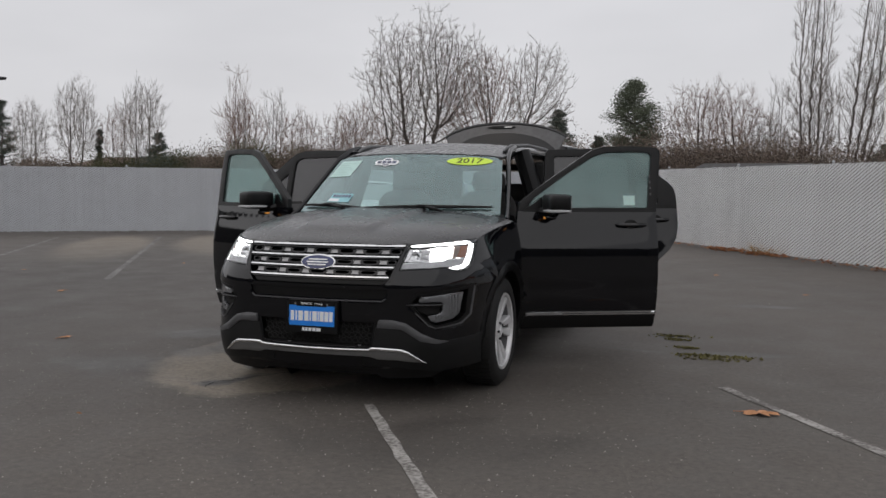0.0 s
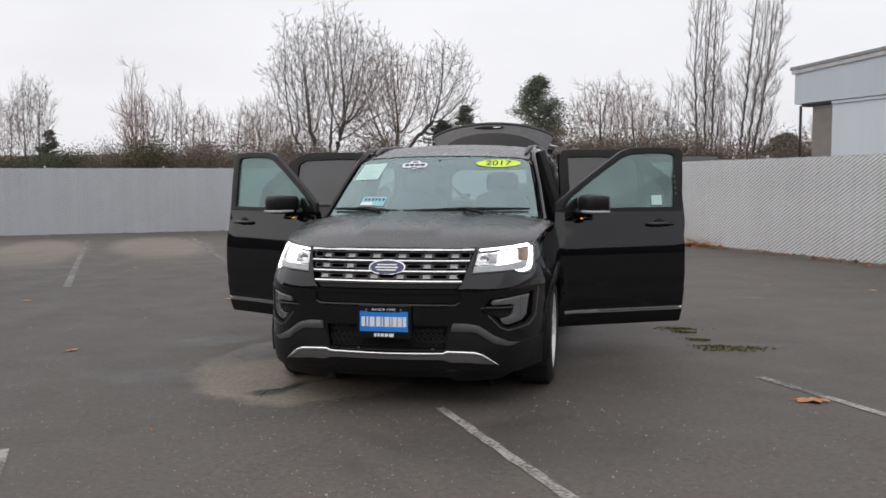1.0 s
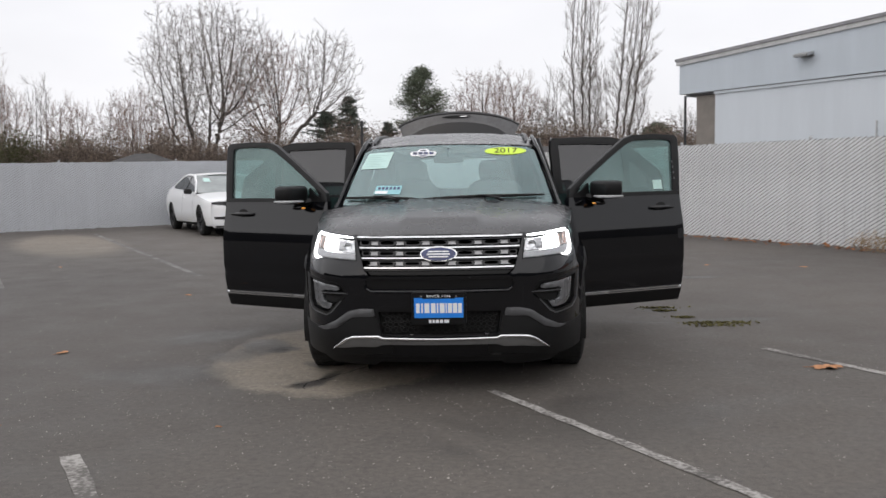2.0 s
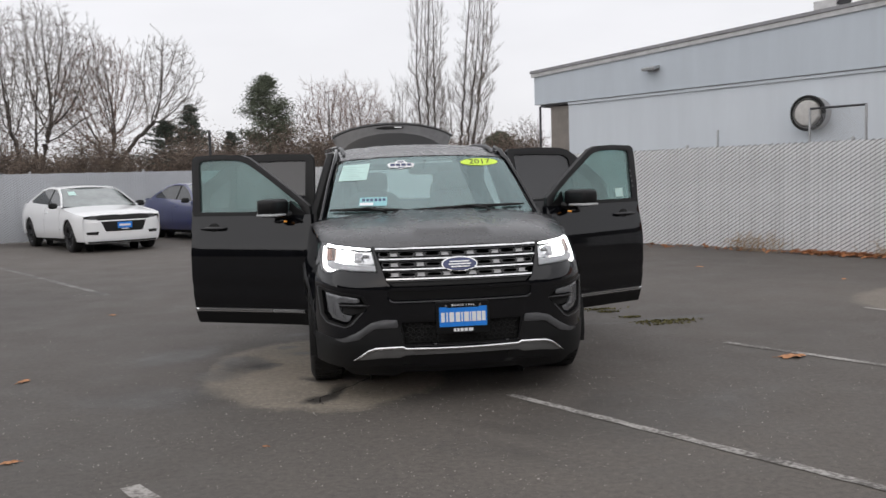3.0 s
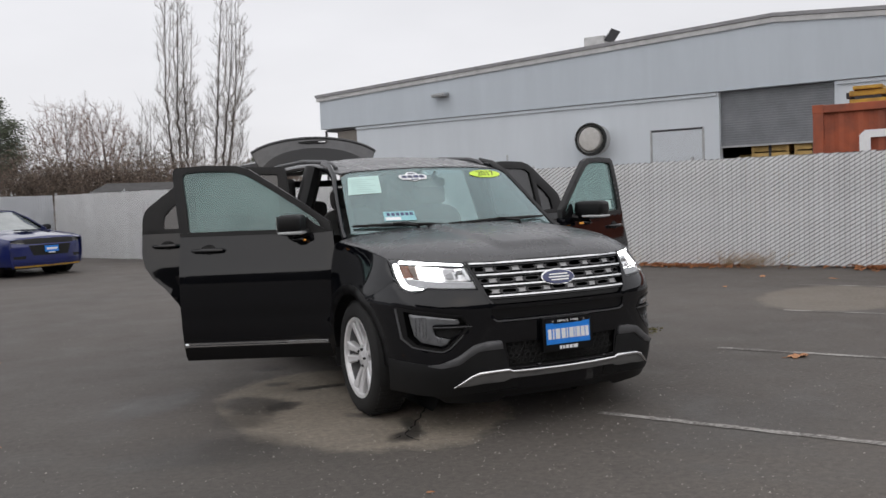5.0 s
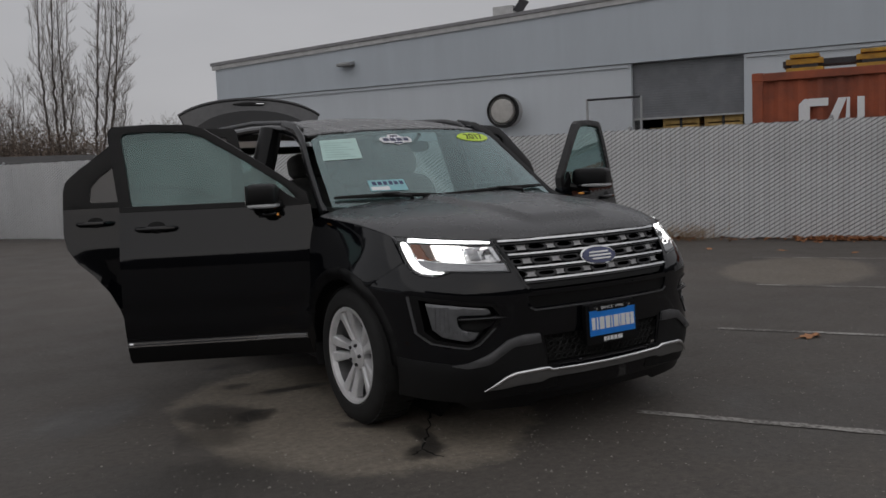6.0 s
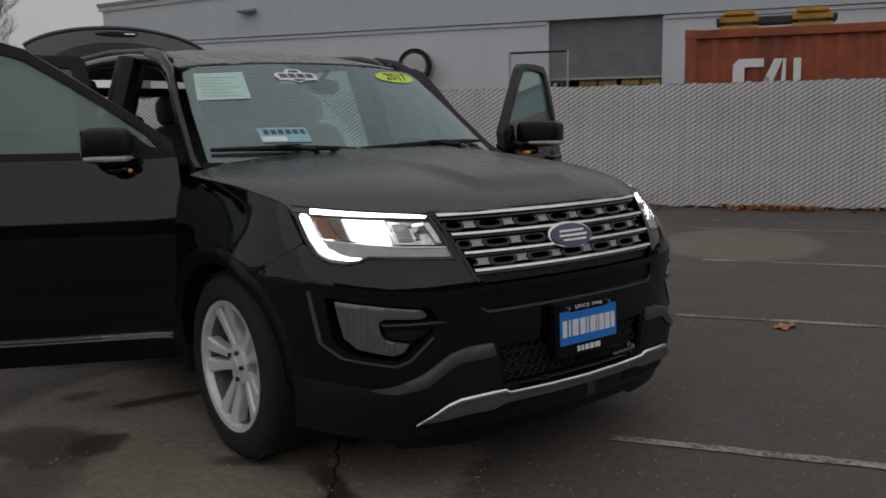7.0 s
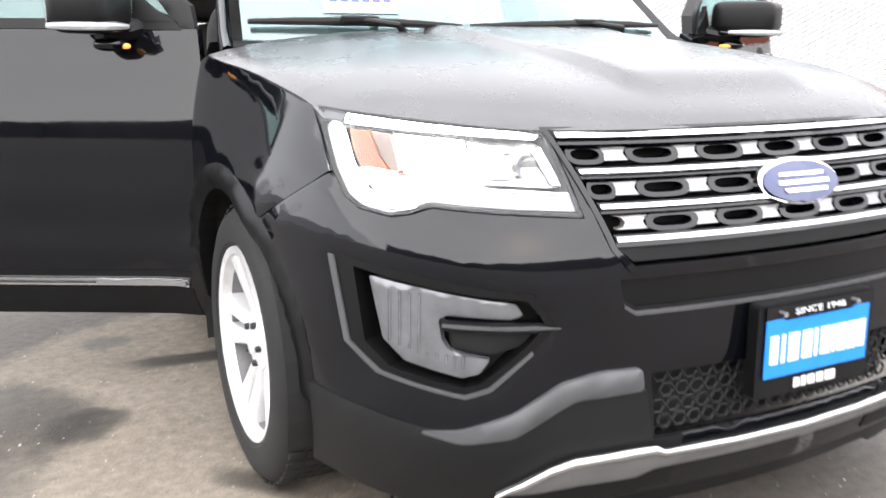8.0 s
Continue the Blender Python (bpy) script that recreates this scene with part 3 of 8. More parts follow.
# ---- chain-link fence with white slats
def fence(name, a, b, nearest, label, pitch=0.075, wire=0.0055, wire_mat=WIRE, cover=0.985, rows_mat=SLAT_FAR):
    """From a to b. The slats between the two lengths of `nearest` are single parts; the rest are joined."""
    a, b = Vector((*a, 0)), Vector((*b, 0))
    run = (b - a).length
    d = (b - a) / run
    out = Vector((d.y, -d.x, 0))          # towards the lot
    if out.dot(Vector((0, -5, 0)) - a) < 0:
        out = -out
    th = group_thing(name, label, "fence", kind="structure")
    height = 1.82

    def at(u, v, w):
        p = a + d * u + out * w
        return (p.x, p.y, v)

    k, u = 0, 0.0
    while u <= run + 0.01:
        bm = bmesh.new()
        add_rod(bm, at(u, 0, -0.05), at(u, height + 0.03, -0.05), 0.03, sides=10)
        add_rod(bm, at(u, height + 0.03, -0.05), at(u, height + 0.06, -0.05), 0.034, 0.012, sides=10)
        part("post", bm, GALV, th, smooth=True)
        u += 3.05
    bm = bmesh.new()
    add_rod(bm, at(0, height - 0.03, -0.05), at(run, height - 0.03, -0.05), 0.021, sides=8)
    part("top_rail", bm, GALV, th, smooth=True)
    w, t = pitch * cover, 0.008
    n = int(run / pitch)
    one = bpy.data.meshes.new("slat")
    prof = [(-w / 2, 0), (-w / 2 + 0.008, t), (w / 2 - 0.008, t), (w / 2, 0)]
    vs = []
    for z in (0.03, height - 0.01):
        for x, y in prof:
            q = d * x + out * y
            vs.append((q.x, q.y, z))
    one.from_pydata(vs, [], [(0, 1, 5, 4), (1, 2, 6, 5), (2, 3, 7, 6), (3, 0, 4, 7), (4, 5, 6, 7), (3, 2, 1, 0)])
    one.materials.append(SLAT)
    rng = random.Random(11)
    verts, faces, singles = [], [], []
    for i in range(n):
        u = (i + 0.5) * pitch
        lift = rng.uniform(-0.015, 0.012)
        if nearest and nearest[0] <= u <= nearest[1]:
            singles.append((at(u, lift, rng.uniform(0, 0.004))))
        else:
            base = len(verts)
            o = Vector(at(u, lift, rng.uniform(0, 0.004)))
            verts += [tuple(Vector(v) + o) for v in vs]
            faces += [tuple(base + j for j in f) for f in ((0, 1, 5, 4), (1, 2, 6, 5), (2, 3, 7, 6), (4, 5, 6, 7))]
    if verts:
        tagged(raw("slat_rows", verts, faces, rows_mat, th), kind="stuff")
    # the woven wire: one set of strands in front of the slats, one behind
    verts, faces = [], []
    gap, rise = 0.105, 0.62
    for sign, depth in ((1, 0.013), (-1, -0.006)):
        u = -height / rise
        while u < run + height / rise:
            lo, hi = [u, 0.02], [u + sign * (height - 0.02) / rise, height]
            ends = []
            for p, q in ((lo, hi), (hi, lo)):
                x, z = p
                if x < 0:
                    z, x = p[1] + (q[1] - p[1]) * (0 - p[0]) / (q[0] - p[0]), 0
                if x > run:
                    z, x = p[1] + (q[1] - p[1]) * (run - p[0]) / (q[0] - p[0]), run
                ends.append((x, z))
            u += gap
            if min(lo[0], hi[0]) > run or max(lo[0], hi[0]) < 0:
                continue
            base = len(verts)
            r = wire
            for x, z in ends:
                for kx, kw in ((0, r), (r, 0), (0, -r), (-r, 0)):
                    verts.append(at(x, z + kx, depth + kw))
            faces += [(base + j, base + (j + 1) % 4, base + 4 + (j + 1) % 4, base + 4 + j) for j in range(4)]
    tagged(raw("wire_mesh", verts, faces, wire_mat, th), kind="stuff")
    return th, one, singles


CORNER = (-2.2, 22.85)
SLATS = [fence("fence_side", CORNER, (13.4, -2.35), (10.0, 28.0), "white slatted chain-link fence along the side of the lot"),
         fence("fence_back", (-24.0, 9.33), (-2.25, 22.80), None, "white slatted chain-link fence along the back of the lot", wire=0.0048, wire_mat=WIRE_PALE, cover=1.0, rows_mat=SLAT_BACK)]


def gate_frame():
    th = group_thing("gate_screen", "tall galvanised gate screen standing behind the slatted fence", "gate")
    p, q = Vector((7.05, 7.92, 0)) + SIDE * 0.10, Vector((7.53, 7.14, 0)) + SIDE * 0.10
    for a in (p, q):
        part("post", add_rod(bmesh.new(), a, a + Vector((0, 0, 2.37)), 0.02), GALV, th, smooth=True)
    for z in (2.36, 1.2, 0.15):
        part("rail", add_rod(bmesh.new(), p + Vector((0, 0, z)), q + Vector((0, 0, z)), 0.018), STEEL_DARK, th, smooth=True)
    verts, faces = [], []
    for sign in (1, -1):
        for i in range(-22, 56):
            z0 = i * 0.045
            ends = [(0.0, z0), (1.0, z0 + 0.92)] if sign == 1 else [(1.0, z0), (0.0, z0 + 0.92)]
            (t0, a0), (t1, a1) = ends
            if a1 < 0.15 or a0 > 2.36:
                continue
            if a0 < 0.15:
                t0, a0 = t0 + (t1 - t0) * (0.15 - a0) / (a1 - a0), 0.15
            if a1 > 2.36:
                t1, a1 = t0 + (t1 - t0) * (2.36 - a0) / (a1 - a0), 2.36
            base = len(verts)
            for t, z in ((t0, a0), (t1, a1)):
                c = p.lerp(q, t)
                for kz, kw in ((0.0022, 0), (0, 0.0022), (-0.0022, 0), (0, -0.0022)):
                    verts.append((c.x + SIDE.x * kw, c.y + SIDE.y * kw, z + kz))
            faces += [(base + j, base + (j + 1) % 4, base + 4 + (j + 1) % 4, base + 4 + j) for j in range(4)]
    tagged(raw("wire_mesh", verts, faces, GALV, th), kind="stuff")


gate_frame()


# ---- the workshop building beyond the side fence
def workshop():
    """Chart: u along the wall from its far corner, w out towards the lot, z up."""
    c = Vector((7.9, 30.0, 0)) + ROW * 0.2
    th = group_thing("workshop_building", "long pale blue-grey workshop with an overhanging fascia", "building")
    m = Matrix.Translation(c) @ Matrix(((ROW.x, -SIDE.x, 0, 0), (ROW.y, -SIDE.y, 0, 0), (0, 0, 1, 0), (0, 0, 0, 1)))
    long_, deep, peak = 36.0, 22.0, 17.6

    def roof_z(u):
        return 5.56 + 0.042 * u if u < peak else 5.56 + 0.042 * peak - 0.075 * (u - peak)

    def slab(name, u0, u1, w0, w1, z0, z1, mat_, bevel=0.0, label="", parent=th):
        return part(name, box((u0, w0, z0), (u1, w1, z1), m, bevel), mat_, parent, label)

    slab("wall", 1.75, 15.88, -0.35, -0.12, 0, 4.09, WALL_LIGHT, label="pale lower wall")
    slab("wall", 19.30, long_, -0.35, -0.12, 0, 4.09, WALL_LIGHT, label="pale lower wall")
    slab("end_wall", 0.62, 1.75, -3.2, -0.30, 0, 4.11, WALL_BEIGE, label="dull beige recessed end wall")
    slab("back_wall", 0.0, long_, -deep, -deep + 0.2, 0, 5.6, WALL_PAINT)
    slab("end_wall", long_ - 0.2, long_, -deep, -0.35, 0, 4.9, WALL_PAINT)
    part("downpipe", add_rod(bmesh.new(), m @ Vector((0.12, -0.2, 0)), m @ Vector((0.12, -0.2, 4.16)), 0.05), STEEL_DARK, th, smooth=True)
    # fascia with a low gable line on top
    def prism(name, us, w0, w1, zlo, zhi, mat_, label=""):
        bm = bmesh.new()
        rows = [[bm.verts.new(m @ Vector(p)) for p in ((u, w0, zlo(u)), (u, w1, zlo(u)), (u, w1, zhi(u)), (u, w0, zhi(u)))] for u in us]
        for a, b in zip(rows, rows[1:]):
            for k in range(4):
                bm.faces.new((a[k], a[(k + 1) % 4], b[(k + 1) % 4], b[k]))
        bm.faces.new(rows[0][::-1])
        bm.faces.new(rows[-1])
        return part(name, bm, mat_, th, label)

    us = [0, 3, 6, 9, 12, 15, peak, 20, 24, 28, 32, long_]
    prism("fascia", us, -0.35, 0.0, lambda u: 4.22, roof_z, WALL_PAINT, "blue-grey fascia band")
    prism("roof_edge", [-0.16] + us[1:], -0.40, 0.10, lambda u: roof_z(u) - 0.06, lambda u: roof_z(u) + 0.05, WALL_TRIM, "dark metal roof edge")
    prism("gutter", [-0.12] + us[1:], 0.0, 0.06, lambda u: roof_z(u) - 0.22, lambda u: roof_z(u) - 0.07, ROOF_METAL, "pale roof trim below the edge")
    prism("roof", us, -deep, -0.36, lambda u: roof_z(u) - 0.2, lambda u: roof_z(u) - 0.02, ROOF_METAL)
    slab("end_fascia", 0.0, 0.2, -deep, -0.36, 4.13, 5.45, WALL_PAINT)
    slab("soffit", 0.02, 2.2, -3.2, -0.36, 4.16, 4.215, WALL_TRIM)
    for u0, u1 in ((1.75, 15.88), (19.30, long_)):
        slab("ledge", u0, u1, -0.12, -0.06, 4.095, 4.195, WALL_LIGHT, 0.006, "pale ledge under the fascia")
        # solid dark strip draws the shadow line between ledge and fascia
        slab("ledge_shadow_gap", u0, u1, -0.12, -0.07, 4.197, 4.218, WALL_TRIM, label="dark strip drawn as the shadow over the ledge")
    # roller shutter, half raised, with a dim bay behind
    for u in (15.88, 19.23):
        slab("door_jamb", u, u + 0.07, -0.45, -0.10, 0, 4.21, WALL_LIGHT)
    sh = slab("roller_shutter", 15.95, 19.23, -0.34, -0.30, 2.55, 4.22, SHUTTER, label="grey roller shutter, half raised")
    for i in range(22):
        part("shutter_slat", box((15.95, -0.30, 2.56 + i * 0.0745), (19.23, -0.275, 2.62 + i * 0.0745), m, 0.010), SHUTTER, sh)
    slab("shutter_bar", 15.95, 19.23, -0.33, -0.26, 2.49, 2.55, GALV, 0.008, parent=sh)
    # bay surfaces coloured near black, so the room's shade is in their colour
    slab("bay_back", 15.0, 21.0, -6.2, -6.0, 0, 4.2, BAY_SHADE)
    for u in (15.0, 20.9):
        slab("bay_side", u, u + 0.1, -6.0, -0.45, 0, 4.2, BAY_SHADE)
    slab("bay_ceiling", 15.0, 21.0, -6.0, -0.36, 4.1, 4.15, BAY_SHADE)
    # round extractor in the wall
    hub = m @ Vector((11.88, -0.12, 3.02))
    rot = Matrix.Translation(hub) @ (m.to_3x3() @ Vector((0, 1, 0))).to_track_quat("Z", "Y").to_matrix().to_4x4()
    ex = part("extractor", add_lathe(bmesh.new(), [(0.50, 0), (0.50, 0.42), (0.53, 0.46), (0.53, 0.52), (0.45, 0.53), (0.42, 0.40), (0.42, 0.1)], rot, 40), ROOF_METAL, th, "round metal wall extractor", smooth=True)
    part("rim", add_lathe(bmesh.new(), [(0.535, 0.40), (0.545, 0.50), (0.53, 0.56), (0.455, 0.55), (0.44, 0.44)], rot, 40, closed=True), MATT_BLACK, ex, "black rubber rim", smooth=True)
    part("cover", add_lathe(bmesh.new(), [(0.40, 0.40), (0.395, 0.52), (0.36, 0.57), (0.15, 0.60), (0.0, 0.605)], rot, 36), GRIT_PALE, ex, "pale round cover", smooth=True)
    for k in range(4):
        a = k * math.pi / 2 + 0.4
        part("spoke", add_rod(bmesh.new(), rot @ Vector((0.3 * math.cos(a), 0.3 * math.sin(a), 0.45)), rot @ Vector((0.45 * math.cos(a), 0.45 * math.sin(a), 0.45)), 0.015), STEEL_DARK, ex)
    # wall floodlight
    fl = slab("wall_light", 5.70, 6.20, 0.0, 0.05, 4.97, 5.12, GALV, 0.01, "flat grey wall floodlight")
    bm = box((-0.28, 0, -0.05), (0.28, 0.36, 0.05), m @ Matrix.Translation((5.95, 0.04, 5.09)) @ pose(0, 0, 0, -14), 0.015)
    part("head", bm, GALV, fl)
    bm = box((-0.22, 0.05, -0.065), (0.22, 0.32, -0.05), m @ Matrix.Translation((5.95, 0.04, 5.09)) @ pose(0, 0, 0, -14), 0.004)
    part("lens", bm, STEEL_DARK, fl)
    # roof hood of a vent
    rv = slab("roof_vent", 10.2, 11.0, -4.0, -3.2, 5.9, 7.0, ROOF_METAL, 0.03, "boxy metal roof vent with a raised flap")
    part("flap", box((-0.05, -0.4, -0.25), (0.0, 0.4, 0.25), m @ Matrix.Translation((11.18, -3.6, 6.98)) @ pose(0, 0, 0, 0, 38), 0.01), STEEL_DARK, rv)
    part("mast", add_rod(bmesh.new(), m @ Vector((8.6, 0.1, 0)), m @ Vector((8.6, 0.1, 2.7)), 0.03), GALV, th, smooth=True)
    return m


BLD = workshop()


def pallet_stack(u, w, levels, label):
    o = BLD @ Vector((u, w, 0))
    th = group_thing("crate_stack", label, "crates", o, math.degrees(math.atan2(ROW.y, ROW.x)), "crates in the bay")
    for k in range(levels):
        part("crate", box((-0.55, -0.45, k * 0.46 + 0.02), (0.55, 0.45, k * 0.46 + 0.44), Matrix(), 0.012), PLYWOOD, th)
        for x in (-0.5, 0.0, 0.5):
            part("batten", box((x - 0.04, -0.47, k * 0.46), (x + 0.04, -0.452, k * 0.46 + 0.455)), STEEL_DARK if x == 0 else PLYWOOD, th)


pallet_stack(17.35, -0.95, 6, "tall stack of yellowish plywood crates in the bay")
pallet_stack(18.6, -0.90, 6, "tall stack of yellowish plywood crates in the bay")
pallet_stack(16.72, -2.0, 5, "lower stack of plywood crates at the bay's back")


# ---- shipping container behind the fence, with steel frames on its roof
CON = ROW.normalized()
CON_BACK = SIDE.normalized()


def shipping_container():
    c = Vector((8.64, 5.80, 0))
    m = Matrix.Translation(c) @ Matrix(((CON.x, CON_BACK.x, 0, 0), (CON.y, CON_BACK.y, 0, 0), (0, 0, 1, 0), (0, 0, 0, 1)))
    th = group_thing("shipping_container", "rusty red steel shipping container with white marks", "container")
    L, W, H = 6.06, 2.44, 2.59

    def wall(a, b, along):
        """A corrugated side between two corners at depth 0."""
        bm = bmesh.new()
        n = int((b - a).length / 0.07)
        d = (b - a).normalized()
        s = Vector((-d.y, d.x, 0)) * along
        rows = []
        for i in range(n + 1):
            p = a + d * (i * (b - a).length / n) + s * (0.036 if (i // 2) % 2 else 0.0)
            rows.append([bm.verts.new(m @ Vector((p.x, p.y, z))) for z in (0.15, H - 0.12)])
        for r0, r1 in zip(rows, rows[1:]):
            bm.faces.new((r0[0], r1[0], r1[1], r0[1]))
        return part("side_wall", bm, RUST_RED, th)

    v = Vector
    wall(v((0.1, 0.05, 0)), v((L - 0.1, 0.05, 0)), 1)
    wall(v((0.05, W - 0.1, 0)), v((0.05, 0.1, 0)), 1)
    wall(v((L - 0.1, W - 0.05, 0)), v((0.1, W - 0.05, 0)), 1)
    wall(v((L - 0.05, 0.1, 0)), v((L - 0.05, W - 0.1, 0)), 1)
    for x in (0, L - 0.16):
        for y in (0, W - 0.16):
            part("corner_post", box((x, y, 0.02), (x + 0.16, y + 0.16, H), m, 0.012), RUST_RED, th)
            part("corner_casting", box((x - 0.006, y - 0.006, H - 0.13), (x + 0.168, y + 0.168, H + 0.006), m, 0.01), RUST_RED, th)
    for y in (0.0, W - 0.08):
        part("top_rail", box((0.16, y, H - 0.13), (L - 0.16, y + 0.08, H - 0.005), m, 0.01), RUST_RED, th)
        part("bottom_rail", box((0.16, y, 0.02), (L - 0.16, y + 0.08, 0.17), m, 0.01), RUST_RED, th)
    part("roof", box((0.08, 0.08, H - 0.05), (L - 0.08, W - 0.08, H - 0.02), m), RUST_RED, th)
    # white maker's mark, as plain blocks
    for pts in ([(0.68, 1.55), (0.84, 1.55), (0.84, 2.03), (1.10, 2.03), (1.10, 2.15), (0.76, 2.15), (0.68, 2.07)],
                [(0.98, 1.55), (1.12, 1.55), (1.36, 2.14), (1.24, 2.14)], [(1.32, 1.55), (1.40, 1.55), (1.40, 2.14), (1.36, 2.14)],
                [(1.50, 1.55), (1.60, 1.55), (1.60, 2.14), (1.50, 2.14)]):
        bm = bmesh.new()
        bm.faces.new([bm.verts.new(m @ Vector((x, 0.012, z))) for x, z in pts])
        r = bmesh.ops.extrude_face_region(bm, geom=bm.faces[:])
        bmesh.ops.translate(bm, vec=m.to_3x3() @ Vector((0, 0.02, 0)), verts=[e for e in r["geom"] if isinstance(e, bmesh.types.BMVert)])
        part("white_mark", bm, WHITE_INK, th, "plain white block of a painted mark")
    return m, H


CONT, CONT_H = shipping_container()


def steel_frames():
    o = CONT @ Vector((0.45, 0.9, CONT_H))
    th = group_thing("steel_frames", "worn yellow and black steel frames lying on the container roof", "frames")
    m = Matrix.Translation(o) @ CONT.to_3x3().to_4x4()
    for x in (0.0, 1.03):
        for k in range(2):
            part("yellow_bracket", box((x, -0.25, 0.01 + k * 0.14), (x + 0.56, 0.25, 0.10 + k * 0.14), m, 0.012), YELLOW, th, "worn yellow bracket")
        for y in (-0.2, 0.2):
            part("spacer", box((x + 0.08, y - 0.04, 0.0), (x + 0.48, y + 0.04, 0.26), m, 0.01), STEEL_DARK, th)
        part("yellow_bracket", box((x + 0.06, -0.3, 0.25), (x + 0.50, 0.3, 0.31), m, 0.01), YELLOW, th, "worn yellow bracket")
    for y in (-0.15, 0.15):
        part("black_beam", box((-0.05, y - 0.05, 0.12), (1.65, y + 0.05, 0.22), m, 0.008), STEEL_DARK, th, "black steel beam")


steel_frames()


# ---- unseen plain walls, added behind the camera to darken what the car mirrors
def unseen_wall(name, a, b, height):
    a, b = Vector((*a, 0)), Vector((*b, 0))
    run = (b - a).length
    m = Matrix.Translation(a) @ pose(0, 0, 0, 0, 0, math.degrees(math.atan2(b.y - a.y, b.x - a.x)))
    th = part(name, box((0, -0.15, 0), (run, 0.15, height), m), PLAIN_WALL)
    tagged(th, "unseen plain wall added to darken reflections", "wall", kind="structure")


unseen_wall("wall_south", (-42, -30), (40, -30), 7.0)
unseen_wall("wall_west", (-42, -29.8), (-42, 6), 6.5)
unseen_wall("wall_east", (40, -29.8), (40, 2), 6.5)


# ---- the black SUV
suv = group_thing("suv", "glossy black SUV standing with all doors and the tailgate open", "car")
FW, RW = 0.94, 3.806          # the axles
HUB = 0.362
ARCH, FLARE = 0.420, 0.485    # wheel-arch radii


def plan(x):
    """How far back the nose lies at half-width x."""
    x = abs(x)
    return -0.045 + 0.18 * x * x + 0.65 * x ** 8


_px = np.linspace(0, 1.0, 400)
_py = np.array([plan(v) for v in _px])
_ps = np.concatenate([[0], np.cumsum(np.hypot(np.diff(_px), np.diff(_py)))])


def wrap(x):
    """Length along the nose's curve out to half-width x."""
    return math.copysign(float(np.interp(abs(x), _px, _ps)), x)


def nose_y(x, z):
    t = max(0.0, (z - 0.75) / 0.25)
    y = plan(x) + 0.13 * t ** 1.5 + 0.125 * t ** 1.35 * (abs(x) / 0.857) ** 4
    if z < 0.40:
        y += 0.06 * ((0.40 - z) / 0.2) ** 1.4
    return y


def nose(s, z, d):
    """The front skin, charted by wrapped length and height; d goes inward."""
    x = math.copysign(float(np.interp(abs(s), _ps, _px)), s)
    slope = (plan(abs(x) + 0.01) - plan(abs(x) - 0.01)) / 0.02
    n = Vector((-slope * math.copysign(1, x), 1, 0)).normalized()
    return (x + n.x * d, nose_y(x, z) + n.y * d, z)


def on_nose(loop):
    return [(wrap(x), z) for x, z in loop]


def half_width(y):
    return min(0.985, float(np.interp(y, _py, _px)))


def smooth_step(t):
    t = min(1.0, max(0.0, t))
    return t * t * (3 - 2 * t)


def nose_x(y, z):
    """Half-width at which the nose's skin reaches back to y."""
    lo, hi = 0.5, 0.995
    for _ in range(22):
        mid_ = (lo + hi) / 2
        lo, hi = (mid_, hi) if nose_y(mid_, z) < y else (lo, mid_)
    return lo


def flank_x(y, z):
    w = half_width(y) - 0.03 * smooth_step((y - 4.2) / 0.9)
    w -= 0.13 * smooth_step((z - 0.75) / 0.27) * (1 - smooth_step((y - 0.50) / 0.75))
    if z < 0.62:
        w -= 0.055 * ((0.62 - z) / 0.32) ** 1.5
    if z > 0.84:
        w -= 0.047 * smooth_step((z - 0.84) / 0.36)
    w -= 0.010 * math.exp(-((z - 0.60) / 0.035) ** 2) if y > 1.3 else 0.0
    if z > 1.17:
        w -= 0.20 * ((z - 1.17) / 0.49) + 0.03 * ((z - 1.17) / 0.49) ** 2
    for c in (FW, RW):
        r = math.hypot(y - c, z - HUB)
        if z > HUB - 0.1:
            w += 0.022 * math.exp(-((r - 0.47) / 0.05) ** 2)
    if y < 1.25:
        k = smooth_step((y - 0.58) / 0.67)
        w = w * k + nose_x(y, z) * (1 - k)
    return w


def flank(side):
    def surface(y, z, d):
        return (side * (flank_x(y, z) - d), y, z)
    return surface


def hood_z(x, y):
    f = 0.09 + 0.45 * (abs(x) / 0.86) ** 4
    t = max(0.0, y - f)
    z = 1.002 + 0.085 * (1 - math.exp(-t / 0.16)) + 0.085 * t
    z += 0.021 * smooth_step((0.255 + 0.06 * t - abs(x)) / 0.03) * smooth_step((t - 0.10) / 0.10)
    z -= (0.010 + 0.012 * smooth_step(t)) * smooth_step((abs(x) - 0.45) / 0.42) * smooth_step(t / 0.2)
    return z


def hood_front(x):
    return 0.085 + 0.45 * (abs(x) / 0.86) ** 4


def hood_edge(y):
    """Half-width and height of the seam between hood and fender."""
    x = 0.9
    for _ in range(12):
        x = 0.5 * x + 0.5 * flank_x(y, hood_z(x, y))
    return x, hood_z(x, y)


xs = [-0.860 + 1.72 * i / 40 for i in range(41)]
hood_loop = [(x, hood_front(x) + 0.005) for x in xs]
rim_y = (0.62, 0.70, 0.80, 0.90, 1.00, 1.10, 1.20, 1.27)
hood_loop += [(hood_edge(y)[0] - 0.004, y) for y in rim_y] + [(x, 1.20 + 0.12 * (x / 0.8) ** 2) for x in (0.8, 0.6, 0.4, 0.2, 0, -0.2, -0.4, -0.6, -0.8)]
hood_loop += [(0.004 - hood_edge(y)[0], y) for y in reversed(rim_y)]
